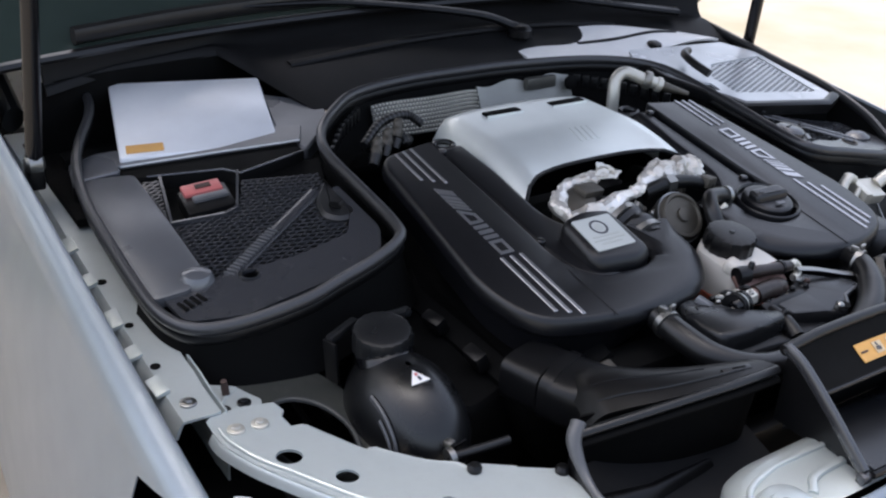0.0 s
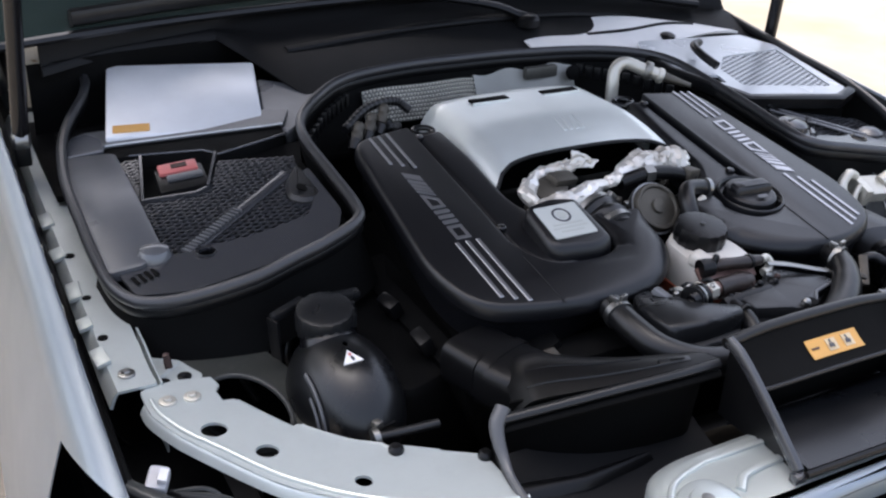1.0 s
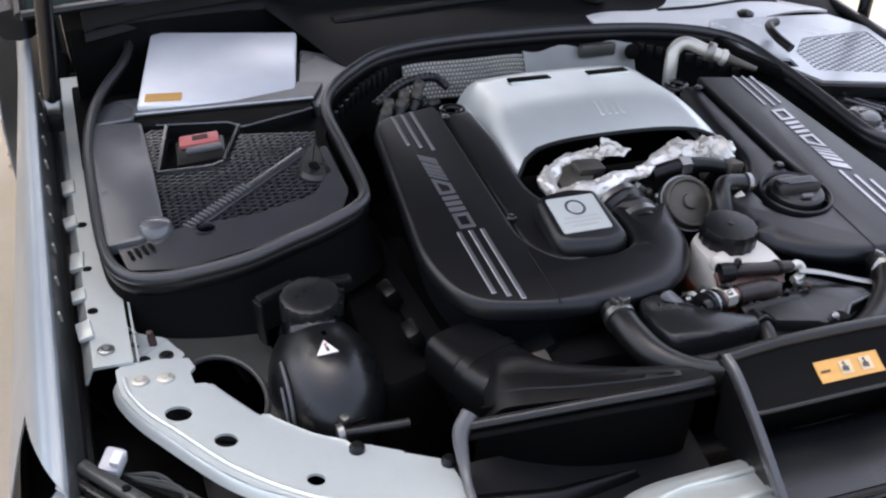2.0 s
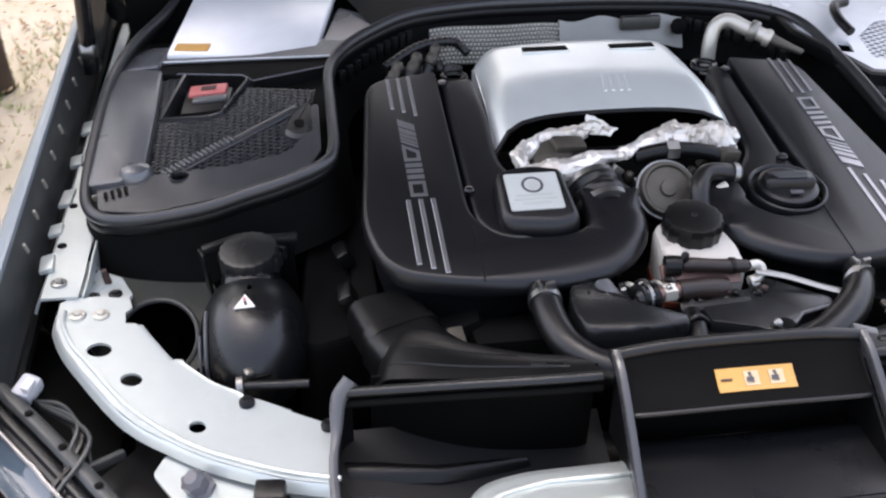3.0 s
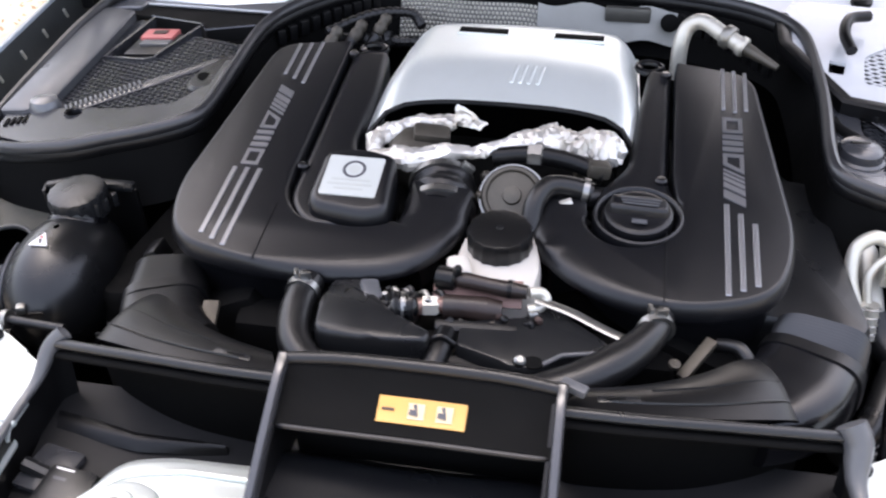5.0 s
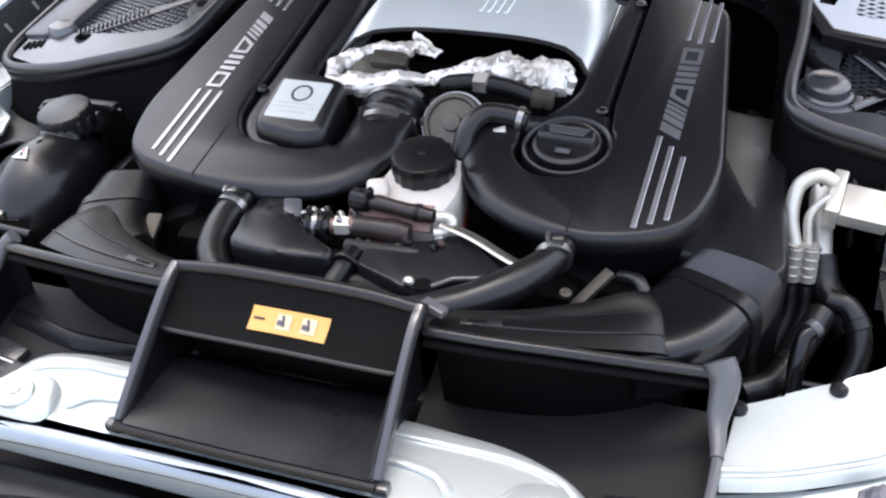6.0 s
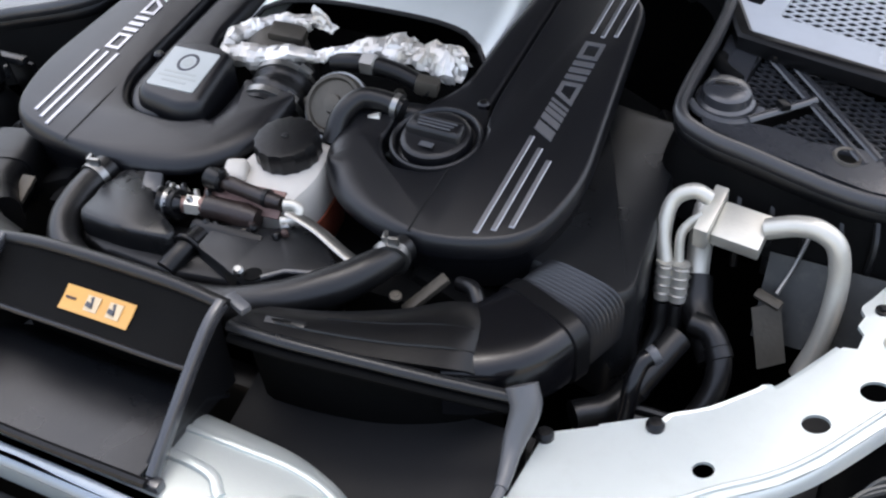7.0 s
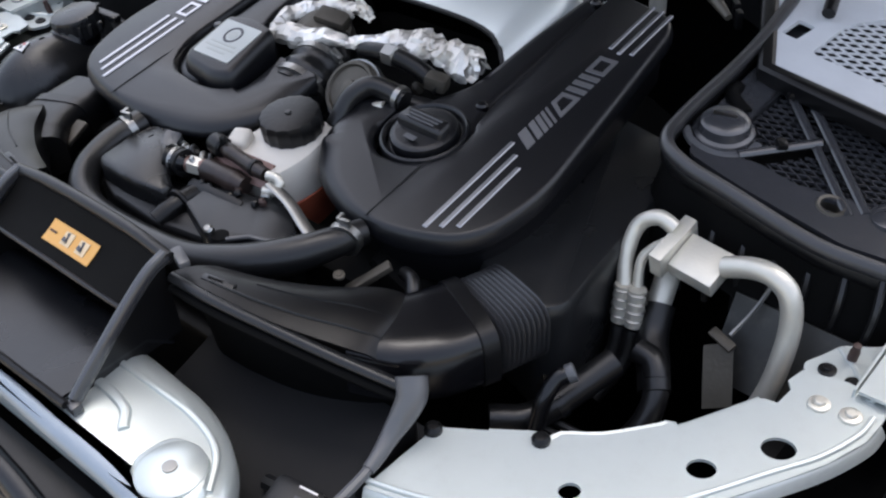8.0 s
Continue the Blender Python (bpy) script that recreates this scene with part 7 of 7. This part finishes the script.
def make_left_clutter():
    th = thing("lamp_wiring", (-0.5, 0.3, 0.68), "dark wiring and a pale clip behind the lamp support", "wiring")
    for k in range(4):
        x = -0.50 + 0.028 * k
        part("cable", sweep([(x, 0.325, 0.765), (x + 0.006, 0.315, 0.74), (x - 0.004, 0.30, 0.705), (x + 0.01, 0.285, 0.67)], 0.004 + 0.001 * (k % 2), 8), M_RUBBER, th)
    part("clip", box((-0.470, 0.322, 0.758), (0.018, 0.010, 0.014), 0.003, (10, 10, 20)), M_CAST, th)


make_left_clutter()


# ---- trees and undergrowth beyond the car ----
M_BARK = surface("tree_bark", (0.09, 0.06, 0.045), 0.9, fine=40, bump=1.0, scale=8, second=(0.04, 0.03, 0.025), mix=0.8)
M_LEAF = surface("sunlit_leaves", (0.10, 0.16, 0.03), 0.6, fine=40, bump=0.0, scale=3, second=(0.20, 0.19, 0.05), mix=0.8)
M_GRASS = surface("patchy_grass", (0.17, 0.24, 0.05), 0.7, fine=40, bump=0.0, scale=3, second=(0.24, 0.21, 0.08), mix=0.8)


def leaf_cloud(centres, count, size, rng):
    verts, faces = [], []
    for c, r in centres:
        for _ in range(count):
            d = Vector((rng.gauss(0, 1), rng.gauss(0, 1), rng.gauss(0, 1))).normalized() * (r * rng.random() ** 0.4)
            p = Vector(c) + d
            q = Euler((rng.uniform(0, 6.28), rng.uniform(0, 6.28), rng.uniform(0, 6.28))).to_matrix()
            k = len(verts)
            w = size * rng.uniform(0.6, 1.3)
            for a, b in ((-1, 0), (0, -0.45), (1, 0), (0, 0.45)):
                verts.append(p + q @ Vector((a * w, b * w, 0)))
            faces.append((k, k + 1, k + 2, k + 3))
    bm = bmesh.new()
    vs = [bm.verts.new(v) for v in verts]
    for f in faces:
        bm.faces.new([vs[i] for i in f])
    return bm


def make_tree(x, y, r, seed, height=7.0, spread=1.7, over=(0.0, 0.0), low=0.5, leaves=260):
    """over: the way in which the crown leans out."""
    rng = random.Random(seed)
    th = thing("tree", (x, y, 0), "tall tree with a dark straight trunk", "tree", "trees")
    lean = rng.uniform(-0.2, 0.2)
    line = [(x + lean * t * t, y + 0.1 * math.sin(t * 4 + seed), height * t - 0.1) for t in (0, 0.04, 0.15, 0.4, 0.7, 1)]
    part("trunk", sweep(line, [r * 1.5, r * 1.12, r, r * 0.85, r * 0.6, r * 0.25], 16, per=5), M_BARK, th)
    centres = []
    for k in range(12):
        a, h = k * 2.4 + rng.uniform(-0.3, 0.3), height * rng.uniform(low, 0.95)
        far = spread * rng.uniform(0.5, 1.0)
        tip = Vector((x + over[0] + far * math.cos(a), y + over[1] + far * math.sin(a), h + 0.5))
        part("limb", sweep([(x + lean * (h / height) ** 2, y, h * 0.9), Vector((x, y, h * 0.9)).lerp(tip, 0.5) + Vector((0, 0, 0.15)), tip], [r * 0.4, r * 0.25, r * 0.08], 8), M_BARK, th)
        centres += [(tip, 0.35 * spread + 0.3), (Vector((x, y, h)).lerp(tip, 0.6), 0.3 * spread + 0.2)]
    tagged(part("crown", leaf_cloud(centres, leaves, 0.07, rng), M_LEAF, th), kind="stuff")


make_tree(-1.395, 2.63, 0.056, 1, 6.5, 1.9, (0.0, 0.0), 0.6, 420)
# two unseen trees added to darken the reflections from the left rear
for x, y, r, sd, h in ((-5.6, 7.2, 0.16, 3, 7.0), (-3.2, 8.4, 0.16, 4, 6.5)):
    make_tree(x, y, r, sd, h, 2.1, low=0.22, leaves=420)


def make_grass():
    rng = random.Random(9)
    bm = bmesh.new()
    for k in range(7000):
        x, y = (rng.uniform(-4.5, -1.2), rng.uniform(1.6, 6.5)) if k < 5200 else (rng.gauss(-1.66, 0.12), rng.gauss(2.72, 0.10))
        near = (x + 1.66) ** 2 / 0.09 + (y - 2.72) ** 2 / 0.06 < 1
        if noise.noise(Vector((x, y, 0)) * 1.1) < 0.12 and not near:
            continue
        for _ in range(4):
            a, h, w = rng.uniform(0, 6.28), rng.uniform(0.012, 0.040), 0.0028
            px, py = x + rng.uniform(-0.05, 0.05), y + rng.uniform(-0.05, 0.05)
            d = Vector((math.cos(a), math.sin(a), 0))
            n = Vector((-d.y, d.x, 0)) * w
            p = Vector((px, py, 0))
            bm.faces.new([bm.verts.new(q) for q in (p - n, p + n, p + d * h * 0.6 + Vector((0, 0, h)))])
    ob = part("grass", bm, M_GRASS, None)
    tagged(ob, "patches of low grass on dry ground", "grass", kind="stuff")
    bm = bmesh.new()
    for _ in range(4200):
        x, y = rng.gauss(-2.3, 1.1), rng.gauss(2.9, 1.5)
        if x > -0.92 and y < 2.4:
            continue
        q = Euler((rng.uniform(-0.5, 0.5), rng.uniform(-0.5, 0.5), rng.uniform(0, 6.28))).to_matrix()
        w = rng.uniform(0.008, 0.020)
        p = Vector((x, y, 0.012))
        bm.faces.new([bm.verts.new(p + q @ Vector((a * w, b * w, 0.003 * c))) for a, b, c in ((-1, 0, 1), (0, -0.5, 0), (1, 0, 1), (0, 0.5, 0))])
    ob = part("leaf_litter", bm, surface("dry_leaves", (0.3, 0.2, 0.12), 0.8, scale=30, second=(0.14, 0.09, 0.05), mix=0.9, bump=0.0), None)
    tagged(ob, "dry brown fallen leaves on the ground", "leaf litter", kind="stuff")


make_grass()


def make_bushes():
    rng = random.Random(4)
    centres = [((rng.uniform(-9, -4), rng.uniform(6, 12), rng.uniform(0.2, 1.2)), rng.uniform(0.5, 1.0)) for _ in range(16)]
    ob = part("far_bushes", leaf_cloud(centres, 220, 0.09, rng), M_LEAF, None)
    tagged(ob, "sunlit yellow-green bushes beyond the car", "bushes", kind="stuff")


make_bushes()


# ---- raised bonnet above the bay ----
def make_bonnet():
    th = thing("car_bonnet", (0, 1.09, 1.17), "raised silver bonnet with a black lined underside", "bonnet")
    hinge, tilt = Vector((0, 1.09, 1.17)), radians(50)
    def place(x, d, lift):
        """d: distance from the hinge line along the bonnet."""
        return (x, hinge.y - d * math.cos(tilt) + lift * math.sin(tilt), hinge.z + d * math.sin(tilt) + lift * math.cos(tilt))
    def skin(u, v):
        x = lerp(-0.70, 0.70, u) * (1 - 0.12 * v * v)
        return place(x, lerp(0.0, 1.16, v), 0.05 - 0.05 * (x / 0.7) ** 2 - 0.05 * v * v)
    part("skin", sheet(skin, 20, 20, 0.003), M_PAINT, th)
    def lining(u, v):
        x = lerp(-0.60, 0.60, u) * (1 - 0.12 * v * v)
        return place(x, lerp(0.01, 1.06, v), 0.01 - 0.05 * (x / 0.7) ** 2 - 0.05 * v * v)
    part("lining", sheet(lining, 16, 16, 0.01), surface("felt_lining", (0.02, 0.02, 0.02), 0.9, fine=200, bump=0.6), th, "black felt lining")


make_bonnet()
